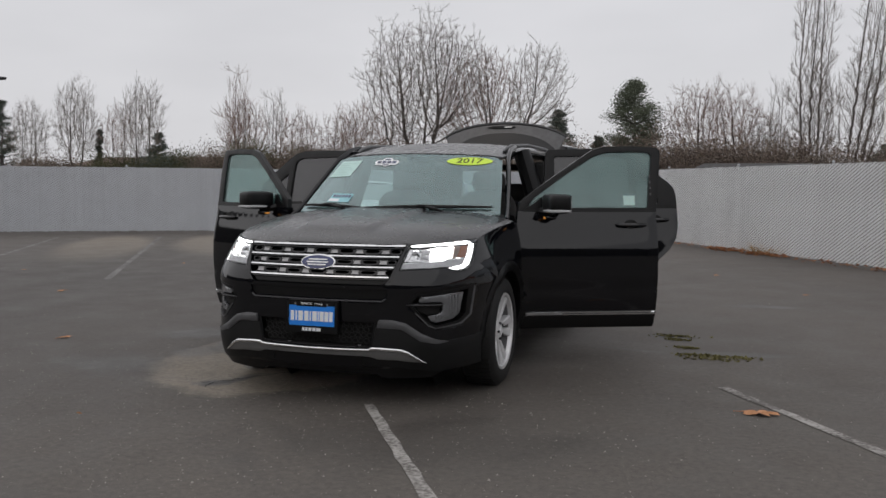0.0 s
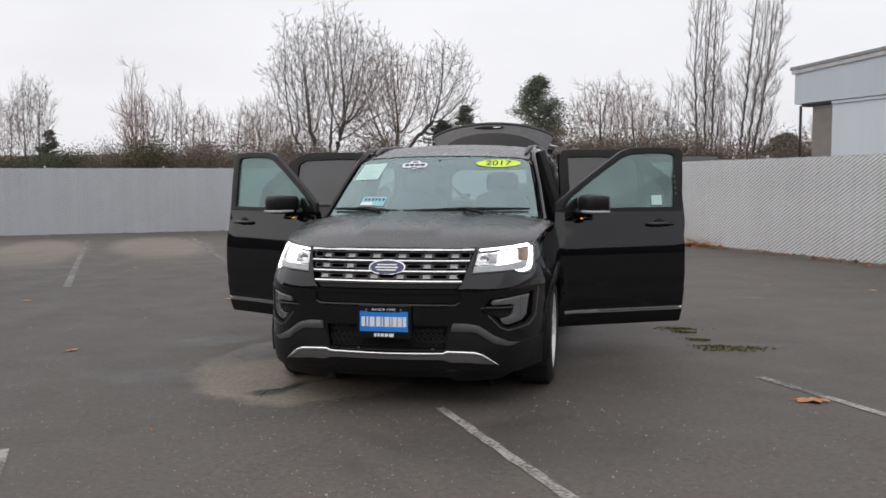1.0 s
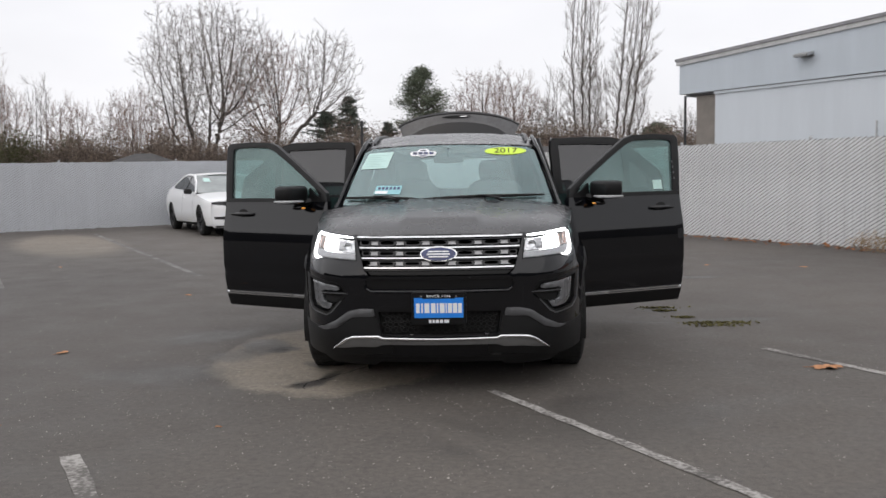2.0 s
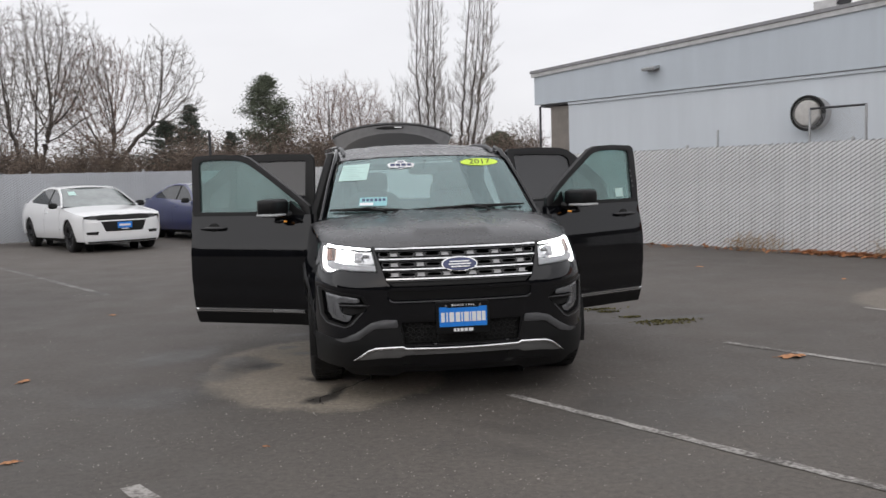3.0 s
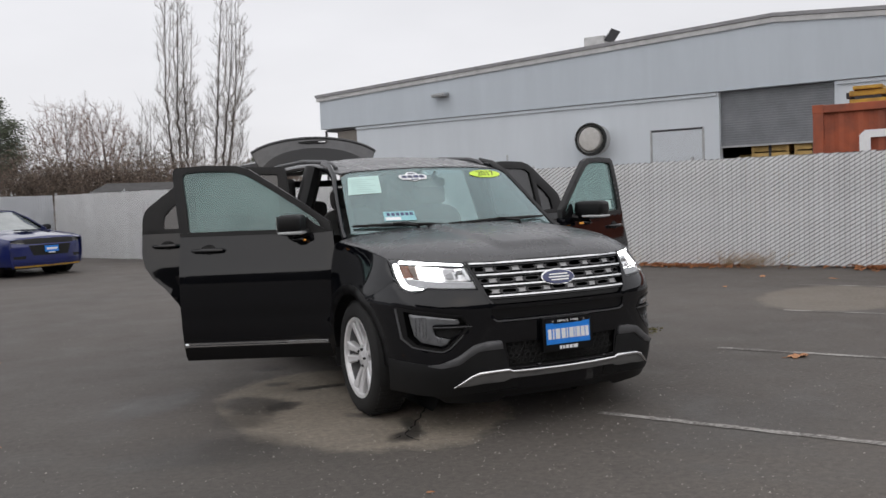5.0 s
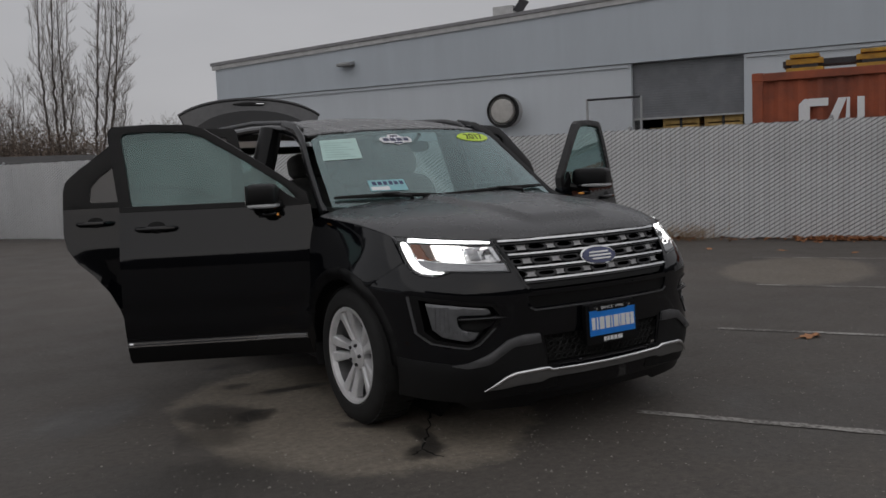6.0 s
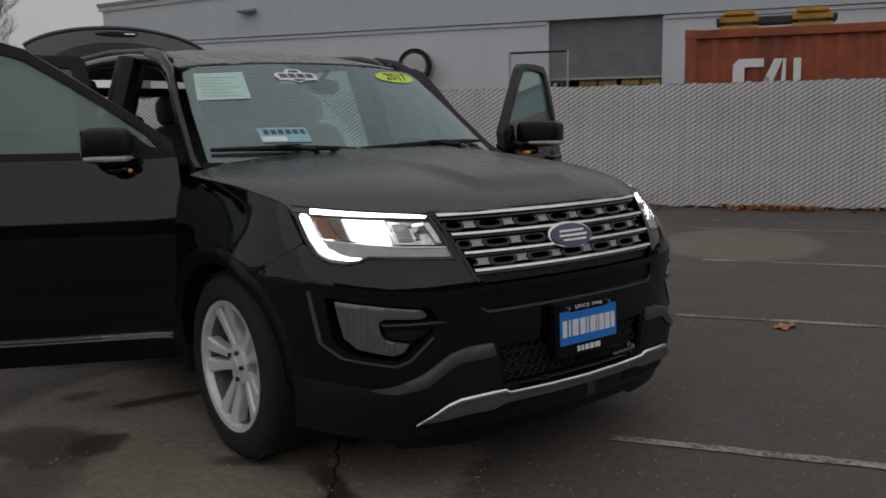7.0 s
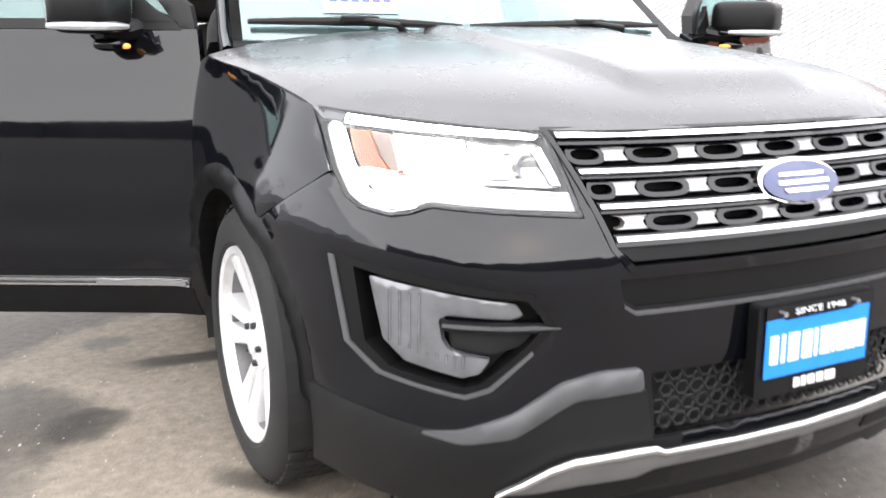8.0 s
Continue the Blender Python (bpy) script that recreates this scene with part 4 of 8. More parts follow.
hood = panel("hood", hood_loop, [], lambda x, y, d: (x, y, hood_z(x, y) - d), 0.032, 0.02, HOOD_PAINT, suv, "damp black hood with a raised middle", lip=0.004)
panel("cowl", [(x, 1.16 + 0.12 * (x / 0.8) ** 2) for x in (-0.84, -0.5, 0, 0.5, 0.84)] + [(x, 1.36 + 0.3 * x * x) for x in (0.80, 0.5, 0, -0.5, -0.80)],
      [], lambda x, y, d: (x, y, 1.125 - 0.03 * x * x - d), 0.06, 0.02, BLACK_PLASTIC, suv)

# fascia: one skin with openings for the grille, the slot, the intake, the lamps and the plate
HEADLAMP = [(0.543, 0.996), (0.70, 1.006), (0.862, 1.022), (0.869, 0.968), (0.876, 0.907), (0.873, 0.858), (0.859, 0.838), (0.825, 0.832), (0.798, 0.842), (0.768, 0.857), (0.62, 0.851), (0.524, 0.846)]
GRILLE = [(-0.535, 0.998), (-0.470, 0.788), (-0.435, 0.752), (0.435, 0.752), (0.470, 0.788), (0.535, 0.998)]
FOG = [(0.905, 0.742), (0.885, 0.56), (0.850, 0.515), (0.735, 0.497), (0.700, 0.515), (0.628, 0.592), (0.586, 0.642), (0.598, 0.665), (0.627, 0.706), (0.80, 0.728)]
INTAKE = [(-0.385, 0.530), (-0.365, 0.392), (0.365, 0.392), (0.385, 0.530)]
SLOT = [(-0.465, 0.728), (-0.455, 0.688), (-0.43, 0.672), (0.43, 0.672), (0.455, 0.688), (0.465, 0.728)]


def side_limit(z):
    """Half-width at which the nose meets the wheel arch or the fender's edge."""
    if z > 0.762:
        y = 0.668 - (z - 0.762) * 1.63
    else:
        y = FW - math.sqrt(max(0.0, FLARE ** 2 - (z - HUB) ** 2))
    return nose_x(y, z)


right_edge = [(side_limit(z), z) for z in (0.24, 0.30, 0.36, 0.42, 0.48, 0.54, 0.60, 0.66, 0.72, 0.762, 0.79, 0.82, 0.85, 0.875, 0.892)]
outer = [(0.8755, 0.885), (0.875, 0.856), (0.861, 0.835), (0.825, 0.829), (0.797, 0.839), (0.767, 0.854), (0.62, 0.848), (0.521, 0.843), (0.540, 0.998)]
right_half = right_edge + outer
fascia_loop = on_nose([(-x, z) for x, z in right_half[:0]] + right_half + [(-x, z) for x, z in reversed(right_half)])
bumper = panel("bumper", fascia_loop, [on_nose(GRILLE[::-1]), on_nose(FOG), on_nose(mirror_x(FOG)), on_nose(INTAKE), on_nose(SLOT[::-1])],
               nose, 0.03, 0.012, BLACK_PAINT, suv, "glossy black front bumper", lip=0.003)
panel("slot_backing", on_nose([(-0.475, 0.735), (-0.45, 0.665), (0.45, 0.665), (0.475, 0.735)]), [], lambda s, z, d: nose(s, z, 0.014 + d), 0.06, 0.008, BLACK_PLASTIC, bumper)
panel("slot_trim", on_nose([(-0.455, 0.679), (-0.43, 0.664), (0.43, 0.664), (0.455, 0.679), (0.455, 0.671), (0.43, 0.656), (-0.43, 0.656), (-0.455, 0.671)]),
      [], lambda s, z, d: nose(s, z, -0.003 + d), 0.05, 0.006, GREY_TRIM, bumper)
# lower cladding, lip and skid plate
for side in (1, -1):
    lower = [(0.30, 0.385), (0.372, 0.385), (0.395, 0.498), (0.44, 0.500), (0.56, 0.492), (0.66, 0.435), (0.74, 0.415)] + [(side_limit(z) + 0.004, z) for z in (0.43, 0.38, 0.32, 0.27, 0.235)] + [(0.72, 0.225), (0.50, 0.250), (0.30, 0.262)]
    loop = on_nose(lower if side == 1 else mirror_x(lower))
    panel("lower_cladding", loop, [], lambda s, z, d: nose(s, z, -0.006 + d), 0.035, 0.014, GREY_CLAD, bumper, "dark grey textured cladding", lip=0.003)
    brow = [(0.405, 0.500), (0.412, 0.548), (0.50, 0.548), (0.575, 0.530), (0.66, 0.468), (0.745, 0.425), (0.80, 0.412), (0.74, 0.400), (0.655, 0.420), (0.58, 0.474), (0.545, 0.494)]
    loop = on_nose(rounded(brow if side == 1 else mirror_x(brow), 0.012))
    panel("brow_trim", loop, [], lambda s, z, d: nose(s, z, -0.020 + d), 0.025, 0.022, GREY_TRIM, bumper, "satin grey brow trim", lip=0.008)
    fin = [(0.30, 0.360), (0.365, 0.362), (0.378, 0.374), (0.545, 0.366), (0.585, 0.352), (0.672, 0.288), (0.60, 0.292), (0.52, 0.303), (0.40, 0.305), (0.36, 0.320), (0.30, 0.322)]
    loop = on_nose(fin if side == 1 else mirror_x(fin))
    panel("skid_wing", loop, [], lambda s, z, d: nose(s, z, -0.022 + d), 0.02, 0.02, SKID, bumper, "satin silver skid wing", lip=0.004)
    run = [(0.0, 0.360), (0.18, 0.361), (0.355, 0.363), (0.378, 0.375), (0.46, 0.372), (0.545, 0.367), (0.585, 0.352), (0.63, 0.318), (0.674, 0.286)]
    bm = bmesh.new()
    add_sweep(bm, [nose(wrap(side * x), z, -0.024) for x, z in run], [0.009, 0.009, 0.009, 0.011, 0.011, 0.011, 0.010, 0.008, 0.003], 8)
    part("skid_edge", bm, CHROME, bumper, "bright chrome skid edge", smooth=True, angle=60)
mid_skid = [(-0.31, 0.356), (-0.31, 0.322), (0.31, 0.322), (0.31, 0.356)]
panel("skid_plate", on_nose(mid_skid), [], lambda s, z, d: nose(s, z, -0.018 + d), 0.03, 0.016, SKID, bumper, "satin silver skid plate")
lip_loop = [(-0.80, 0.25), (-0.70, 0.185), (-0.42, 0.175), (-0.38, 0.20), (0.38, 0.20), (0.42, 0.175), (0.70, 0.185), (0.80, 0.25), (0.66, 0.292), (0.40, 0.306), (0.30, 0.322), (-0.30, 0.322), (-0.40, 0.306), (-0.66, 0.292)]
panel("air_dam", on_nose(lip_loop), [], lambda s, z, d: nose(s, z, 0.004 + d), 0.035, 0.02, BLACK_PLASTIC, bumper, "black plastic air dam")

# intake mesh
panel("intake_backing", on_nose([(-0.40, 0.55), (-0.38, 0.38), (0.38, 0.38), (0.40, 0.55)]), [], lambda s, z, d: nose(s, z, 0.055 + d), 0.06, 0.008, MATT_BLACK, bumper)
bm = bmesh.new()
for i in range(-10, 11):
    for j in range(4):
        x, z = i * 0.037 + (0.0185 if j % 2 else 0), 0.412 + j * 0.034
        if abs(x) < 0.37:
            pts = [Vector(nose(wrap(x + 0.017 * math.cos(a)), z + 0.0155 * math.sin(a), 0.022)) for a in (k * math.tau / 6 for k in range(6))]
            for k in range(6):
                add_rod(bm, pts[k], pts[(k + 1) % 6], 0.0035, sides=4)
part("intake_mesh", bm, MATT_BLACK, bumper, "black honeycomb intake mesh")

# grille: four chrome bars, three rows of oval ports and satin blocks
grille = panel("grille", on_nose([(-0.545, 1.000), (-0.475, 0.785), (-0.44, 0.745), (0.44, 0.745), (0.475, 0.785), (0.545, 1.000)]), [], lambda s, z, d: nose(s, z, 0.075 + d), 0.06, 0.01, MATT_BLACK, suv, "black grille with chrome bars")


def grille_half(z):
    return 0.470 + (0.535 - 0.470) * (z - 0.788) / 0.21 - 0.006


for z, h in ((0.984, 0.013), (0.921, 0.010), (0.859, 0.010), (0.800, 0.011)):
    w = grille_half(z)
    loop = [(-w, z - h), (w, z - h), (w + 0.003, z + h), (-w - 0.003, z + h)]
    panel("black_bar", on_nose(loop), [], lambda s, zz, d: nose(s, zz, 0.004 + d), 0.05, 0.03, BLACK_PAINT, grille, lip=0.003)
    loop = [(-w, z + h * 0.10), (w, z + h * 0.10), (w + 0.002, z + h * 0.85), (-w - 0.002, z + h * 0.85)]
    panel("chrome_bar", on_nose(loop), [], lambda s, zz, d: nose(s, zz, -0.006 + d), 0.05, 0.012, CHROME, grille, "bright chrome grille bar", lip=0.003)
for row, z in enumerate((0.952, 0.890, 0.829)):
    w = grille_half(z)
    for i in range(-3, 4):
        x = i * 0.166
        a, b = max(-w, x - 0.060), min(w, x + 0.060)
        if b - a > 0.04 and not (row == 1 and i == 0):
            cx, rx = (a + b) / 2, (b - a) / 2
            ring = [(cx + rx * math.copysign(abs(math.cos(t)) ** 0.6, math.cos(t)), z + 0.018 * math.copysign(abs(math.sin(t)) ** 0.8, math.sin(t))) for t in (k * math.tau / 20 for k in range(20))]
            hole = [(cx + (px - cx) * 0.74, z + (pz - z) * 0.52) for px, pz in ring]
            panel("port", on_nose(ring), [on_nose(hole)], lambda s, zz, d: nose(s, zz, 0.016 + d), 0.03, 0.03, BLACK_PAINT, grille, lip=0.003)
    for i in range(-3, 3):
        x = (i + 0.5) * 0.166
        if row == 1 and i in (-1, 0):
            continue
        block = [(x - 0.040, z + 0.012), (x - 0.026, z + 0.009), (x - 0.019, z), (x - 0.026, z - 0.009), (x - 0.040, z - 0.012), (x + 0.040, z - 0.012), (x + 0.026, z - 0.009), (x + 0.019, z), (x + 0.026, z + 0.009), (x + 0.040, z + 0.012)]
        panel("satin_block", on_nose(block), [], lambda s, zz, d: nose(s, zz, 0.020 + d), 0.03, 0.02, SATIN, grille, "satin silver grille block", lip=0.003)
frame_loop = [(-0.548, 1.004), (-0.482, 0.784), (-0.445, 0.742), (0.445, 0.742), (0.482, 0.784), (0.548, 1.004)]
inner_loop = [(-0.536, 0.999), (-0.471, 0.789), (-0.436, 0.753), (0.436, 0.753), (0.471, 0.789), (0.536, 0.999)]
panel("grille_surround", on_nose(frame_loop), [on_nose(inner_loop)], lambda s, z, d: nose(s, z, -0.004 + d), 0.03, 0.02, BLACK_PAINT, grille, lip=0.003)
panel("lower_band", on_nose([(-0.462, 0.785), (-0.43, 0.758), (0.43, 0.758), (0.462, 0.785)]), [], lambda s, z, d: nose(s, z, 0.02 + d), 0.04, 0.02, BLACK_PLASTIC, grille)

# oval badge
def oval(rx, rz, cz=0.887, n=36):
    return [(rx * math.cos(k * math.tau / n), cz + rz * math.sin(k * math.tau / n)) for k in range(n)]


def badge_at(depth):
    return lambda x, z, d: (x, nose_y(0, z) + 0.25 * x * x + 0.004 + d - depth, z)


badge = panel("badge", oval(0.116, 0.046), [], badge_at(0.012), 0.02, 0.03, CHROME, grille, "oval badge with a chrome rim", lip=0.006)
panel("enamel", oval(0.1085, 0.0395), [], badge_at(0.016), 0.02, 0.006, BADGE_BLUE, badge, "dark blue enamel", lip=0.003)
for pts in ([(-0.066, 0.899), (0.060, 0.899), (0.066, 0.906), (-0.058, 0.906)], [(-0.072, 0.883), (0.070, 0.883), (0.074, 0.891), (-0.070, 0.891)], [(-0.056, 0.868), (0.058, 0.868), (0.064, 0.875), (-0.062, 0.875)]):
    panel("silver_mark", pts, [], badge_at(0.019), 0.02, 0.004, WHITE_INK, badge, "plain silver mark")

# head lamps and fog lamps
for side in (1, -1):
    def mir(loop):
        return on_nose(loop if side == 1 else mirror_x(loop))

    def at_depth(k):
        return lambda s, z, d: nose(s, z, k + d)

    lamp = panel("headlamp", mir(HEADLAMP), [], at_depth(0.075), 0.03, 0.01, LAMP_CHROME, suv, "lit headlamp with a white light strip")
    inner = [(0.549, 0.991), (0.70, 1.001), (0.857, 1.016), (0.864, 0.966), (0.870, 0.907), (0.867, 0.861), (0.855, 0.844), (0.825, 0.838), (0.80, 0.848), (0.77, 0.862), (0.62, 0.856), (0.530, 0.852)]
    panel("housing", mir(HEADLAMP), [mir(inner)], at_depth(0.004), 0.02, 0.075, BLACK_PLASTIC, lamp, "black lamp housing")
    strip = [(0.552, 0.991), (0.70, 1.000), (0.855, 1.014), (0.864, 0.965), (0.869, 0.907), (0.866, 0.866), (0.853, 0.850), (0.825, 0.845), (0.792, 0.849), (0.792, 0.855), (0.826, 0.857), (0.848, 0.872), (0.853, 0.92), (0.846, 0.993), (0.70, 0.987), (0.565, 0.980)]
    panel("light_strip", mir(strip), [], at_depth(0.007), 0.014, 0.012, STRIP_ON, lamp, "white light strip, lit", lip=0.003)
    refl = [(0.840, 0.982), (0.818, 0.980), (0.818, 0.935), (0.812, 0.912), (0.846, 0.912), (0.846, 0.945)]
    panel("amber_reflector", mir(refl), [], at_depth(0.016), 0.02, 0.02, AMBER, lamp, "amber side reflector")
    panel("side_reflector", mir([(0.816, 0.980), (0.792, 0.978), (0.797, 0.935), (0.800, 0.912), (0.810, 0.912), (0.816, 0.935)]), [], at_depth(0.020), 0.02, 0.02, BEZEL_BROWN, lamp, "dull grey-brown reflector")
    bowl = [(0.790, 0.976), (0.688, 0.972), (0.703, 0.898), (0.797, 0.908), (0.795, 0.935)]
    panel("lit_bowl", mir(bowl), [], at_depth(0.024), 0.02, 0.02, LAMP_GLOW, lamp, "reflector bowl given a glow of its own", lip=0.004)
    panel("projector", mir(rounded([(0.722, 0.968), (0.692, 0.970), (0.704, 0.900), (0.775, 0.905), (0.745, 0.925)], 0.008)), [], at_depth(0.016), 0.02, 0.02, LAMP_ON, lamp, "dazzling low-beam projector", lip=0.004)
    high = [(0.682, 0.970), (0.556, 0.968), (0.537, 0.890), (0.696, 0.896)]
    bez = panel("high_beam", mir(rounded(high, 0.006)), [], at_depth(0.040), 0.02, 0.02, LAMP_CHROME, lamp, "unlit high-beam reflector", lip=0.004)
    bm = bmesh.new()
    for k in range(9):
        x = 0.632 + k * 0.0055
        add_rod(bm, nose(wrap(x * side), 0.905, 0.036), nose(wrap((x - 0.002) * side), 0.962, 0.036), 0.0030, sides=6)
    part("flutes", bm, LAMP_GREY, bez, "fluted reflector wall", smooth=True)
    for x0, x1, z0, z1 in ((0.640, 0.668, 0.915, 0.925), (0.645, 0.672, 0.938, 0.952), (0.612, 0.634, 0.955, 0.964)):
        panel("dark_facet", mir([(x0, z0), (x1, z0), (x1, z1), (x0, z1)]), [], at_depth(0.030), 0.02, 0.006, LAMP_GREY, bez)
    x0, z0 = 0.600 * side, 0.932
    c = Vector(nose(wrap(x0), z0, 0.034))
    part("bulb_ring", add_lathe(bmesh.new(), [(0.026, 0), (0.028, 0.008), (0.023, 0.012), (0.014, 0.004), (0.0, 0.002)], Matrix.Translation(c) @ pose(0, 0, 0, 90), 20), CHROME, bez, smooth=True)
    panel("end_flare", mir([(0.578, 0.962), (0.557, 0.966), (0.541, 0.896), (0.560, 0.900)]), [], at_depth(0.022), 0.02, 0.012, LAMP_CHROME, bez)
    base = [(0.846, 0.906), (0.798, 0.900), (0.703, 0.891), (0.534, 0.884), (0.528, 0.854), (0.62, 0.858), (0.768, 0.864), (0.792, 0.860), (0.830, 0.866), (0.846, 0.884)]
    low_bezel = panel("bezel", mir(base), [], at_depth(0.014), 0.02, 0.02, LAMP_GREY, lamp, "grey lower bezel")
    line = [(0.847, 0.910), (0.80, 0.9045), (0.703, 0.8945), (0.535, 0.8875), (0.535, 0.884), (0.703, 0.891), (0.80, 0.901), (0.847, 0.9065)]
    panel("bezel_line", mir(line), [], at_depth(0.010), 0.02, 0.006, CHROME, low_bezel, "bright line along the bezel")
    ob = panel("lens", mir(HEADLAMP), [], at_depth(-0.002), 0.03, 0.0, CLEAR_LENS, lamp, "clear lamp lens")
    ob.visible_shadow = False

    fog = panel("fog_lamp", mir([(x, z) for x, z in FOG]), [], at_depth(0.07), 0.03, 0.01, MATT_BLACK, suv, "L-shaped fog lamp in a black housing")
    rim_in = [(0.880, 0.722), (0.868, 0.57), (0.838, 0.530), (0.738, 0.513), (0.712, 0.526), (0.640, 0.602), (0.606, 0.645), (0.616, 0.664), (0.640, 0.694), (0.80, 0.710)]
    panel("housing", mir(FOG), [mir(rim_in)], at_depth(0.002), 0.02, 0.07, BLACK_PLASTIC, fog, "black lamp housing")
    trim = [(0.906, 0.735), (0.890, 0.558), (0.853, 0.510), (0.735, 0.492), (0.696, 0.511), (0.626, 0.590), (0.630, 0.595), (0.701, 0.518), (0.737, 0.499), (0.849, 0.517), (0.884, 0.561), (0.900, 0.735)]
    panel("rim_trim", mir(trim), [], at_depth(-0.006), 0.02, 0.012, GREY_TRIM, fog, "satin grey rim", lip=0.004)
    lens = [(0.868, 0.706), (0.852, 0.58), (0.826, 0.545), (0.745, 0.528), (0.716, 0.540), (0.700, 0.570), (0.745, 0.576), (0.766, 0.584), (0.775, 0.602), (0.780, 0.640), (0.768, 0.654), (0.665, 0.654), (0.645, 0.663), (0.658, 0.684), (0.80, 0.700)]
    lens_ob = panel("lamp_lens", mir(rounded(lens, 0.004)), [], at_depth(0.012), 0.02, 0.02, FOG_LENS, fog, "ribbed grey lamp lens", lip=0.004)
    bm = bmesh.new()
    for k in range(9):
        x = 0.742 + k * 0.0125
        add_rod(bm, nose(wrap(x * side), 0.548 + 0.004 * k, 0.012), nose(wrap(x * side), 0.575 if k < 5 else 0.69, 0.012), 0.0035, sides=6)
    part("ribs", bm, FOG_LENS, lens_ob, smooth=True)
    for loop, k, mt in (([(0.775, 0.648), (0.62, 0.652), (0.590, 0.643), (0.598, 0.632), (0.77, 0.626)], 0.0, BLACK_PAINT),
                        ([(0.772, 0.630), (0.60, 0.632), (0.625, 0.600), (0.70, 0.576), (0.765, 0.584)], 0.030, MATT_BLACK)):
        panel("blade", mir(loop), [], at_depth(k), 0.02, 0.02, mt, fog, lip=0.003)
    panel("blade_edge", mir([(0.770, 0.6405), (0.62, 0.6455), (0.578, 0.6405), (0.62, 0.6395), (0.770, 0.6350)]), [], at_depth(-0.004), 0.02, 0.006, GREY_TRIM, fog, "thin satin edge across the lamp")

# number-plate holder with a dealer plate
def plate_at(depth):
    return lambda x, z, d: (x, -0.082 + 0.04 * (z - 0.56) + d - depth, z)


holder = panel("plate_holder", rounded([(-0.170, 0.455), (0.170, 0.455), (0.170, 0.655), (-0.170, 0.655)], 0.012), [], plate_at(0.0), 0.06, 0.03, BLACK_PLASTIC, suv, "black plate holder", lip=0.003)
panel("bracket", [(-0.14, 0.47), (0.14, 0.47), (0.14, 0.65), (-0.14, 0.65)], [], lambda x, z, d: (x, -0.052 + d, z), 0.08, 0.045, MATT_BLACK, holder)
panel("top_band", [(-0.153, 0.622), (0.153, 0.622), (0.153, 0.650), (-0.153, 0.650)], [], plate_at(0.003), 0.06, 0.003, BLACK_PAINT, holder)
blue = panel("dealer_plate", [(-0.152, 0.500), (0.152, 0.500), (0.152, 0.624), (0.105, 0.624), (0.098, 0.618), (-0.098, 0.618), (-0.105, 0.624), (-0.152, 0.624)], [], plate_at(0.004), 0.05, 0.003, PLATE_BLUE, holder, "bright blue dealer plate")


def bars(spec, z0, z1, place, mat_, parent, name, label):
    """Plain bars in place of lettering."""
    for x0, x1 in spec:
        panel(name, [(x0, z0), (x1, z0), (x1, z1), (x0, z1)], [], place, 0.05, 0.002, mat_, parent, label)


bars([(-0.140, -0.118), (-0.108, -0.098), (-0.088, -0.058), (-0.048, -0.020), (-0.012, -0.003), (0.006, 0.036), (0.042, 0.050)], 0.530, 0.590, plate_at(0.006), WHITE_INK, blue, "white_bar", "plain white bar")
bars([(0.056, 0.082), (0.088, 0.114), (0.120, 0.142)], 0.530, 0.590, plate_at(0.006), WHITE_INK, blue, "white_bar", "plain white bar")
bars([(-0.062, -0.046), (-0.040, -0.026), (-0.020, 0.000), (0.006, 0.026), (0.032, 0.062)], 0.468, 0.488, plate_at(0.003), WHITE_INK, holder, "white_bar", "plain white bar")
lettering("since_lettering", "SINCE 1946", 0.030, lambda u, v, d: plate_at(0.0045)(u, 0.634 + v * 0.62, -d), WHITE_INK, holder, 0.0006)
for x in (-0.108, 0.108):
    part("screw", add_rod(bmesh.new(), (x, -0.080, 0.634), (x, -0.090, 0.634), 0.006), CHROME, holder, smooth=True)

# fenders, rear quarters, sills
def arc(cy, r, a0, a1, n=14):
    return [(cy + r * math.cos(radians(a0 + (a1 - a0) * i / n)), HUB + r * math.sin(radians(a0 + (a1 - a0) * i / n))) for i in range(n + 1)]


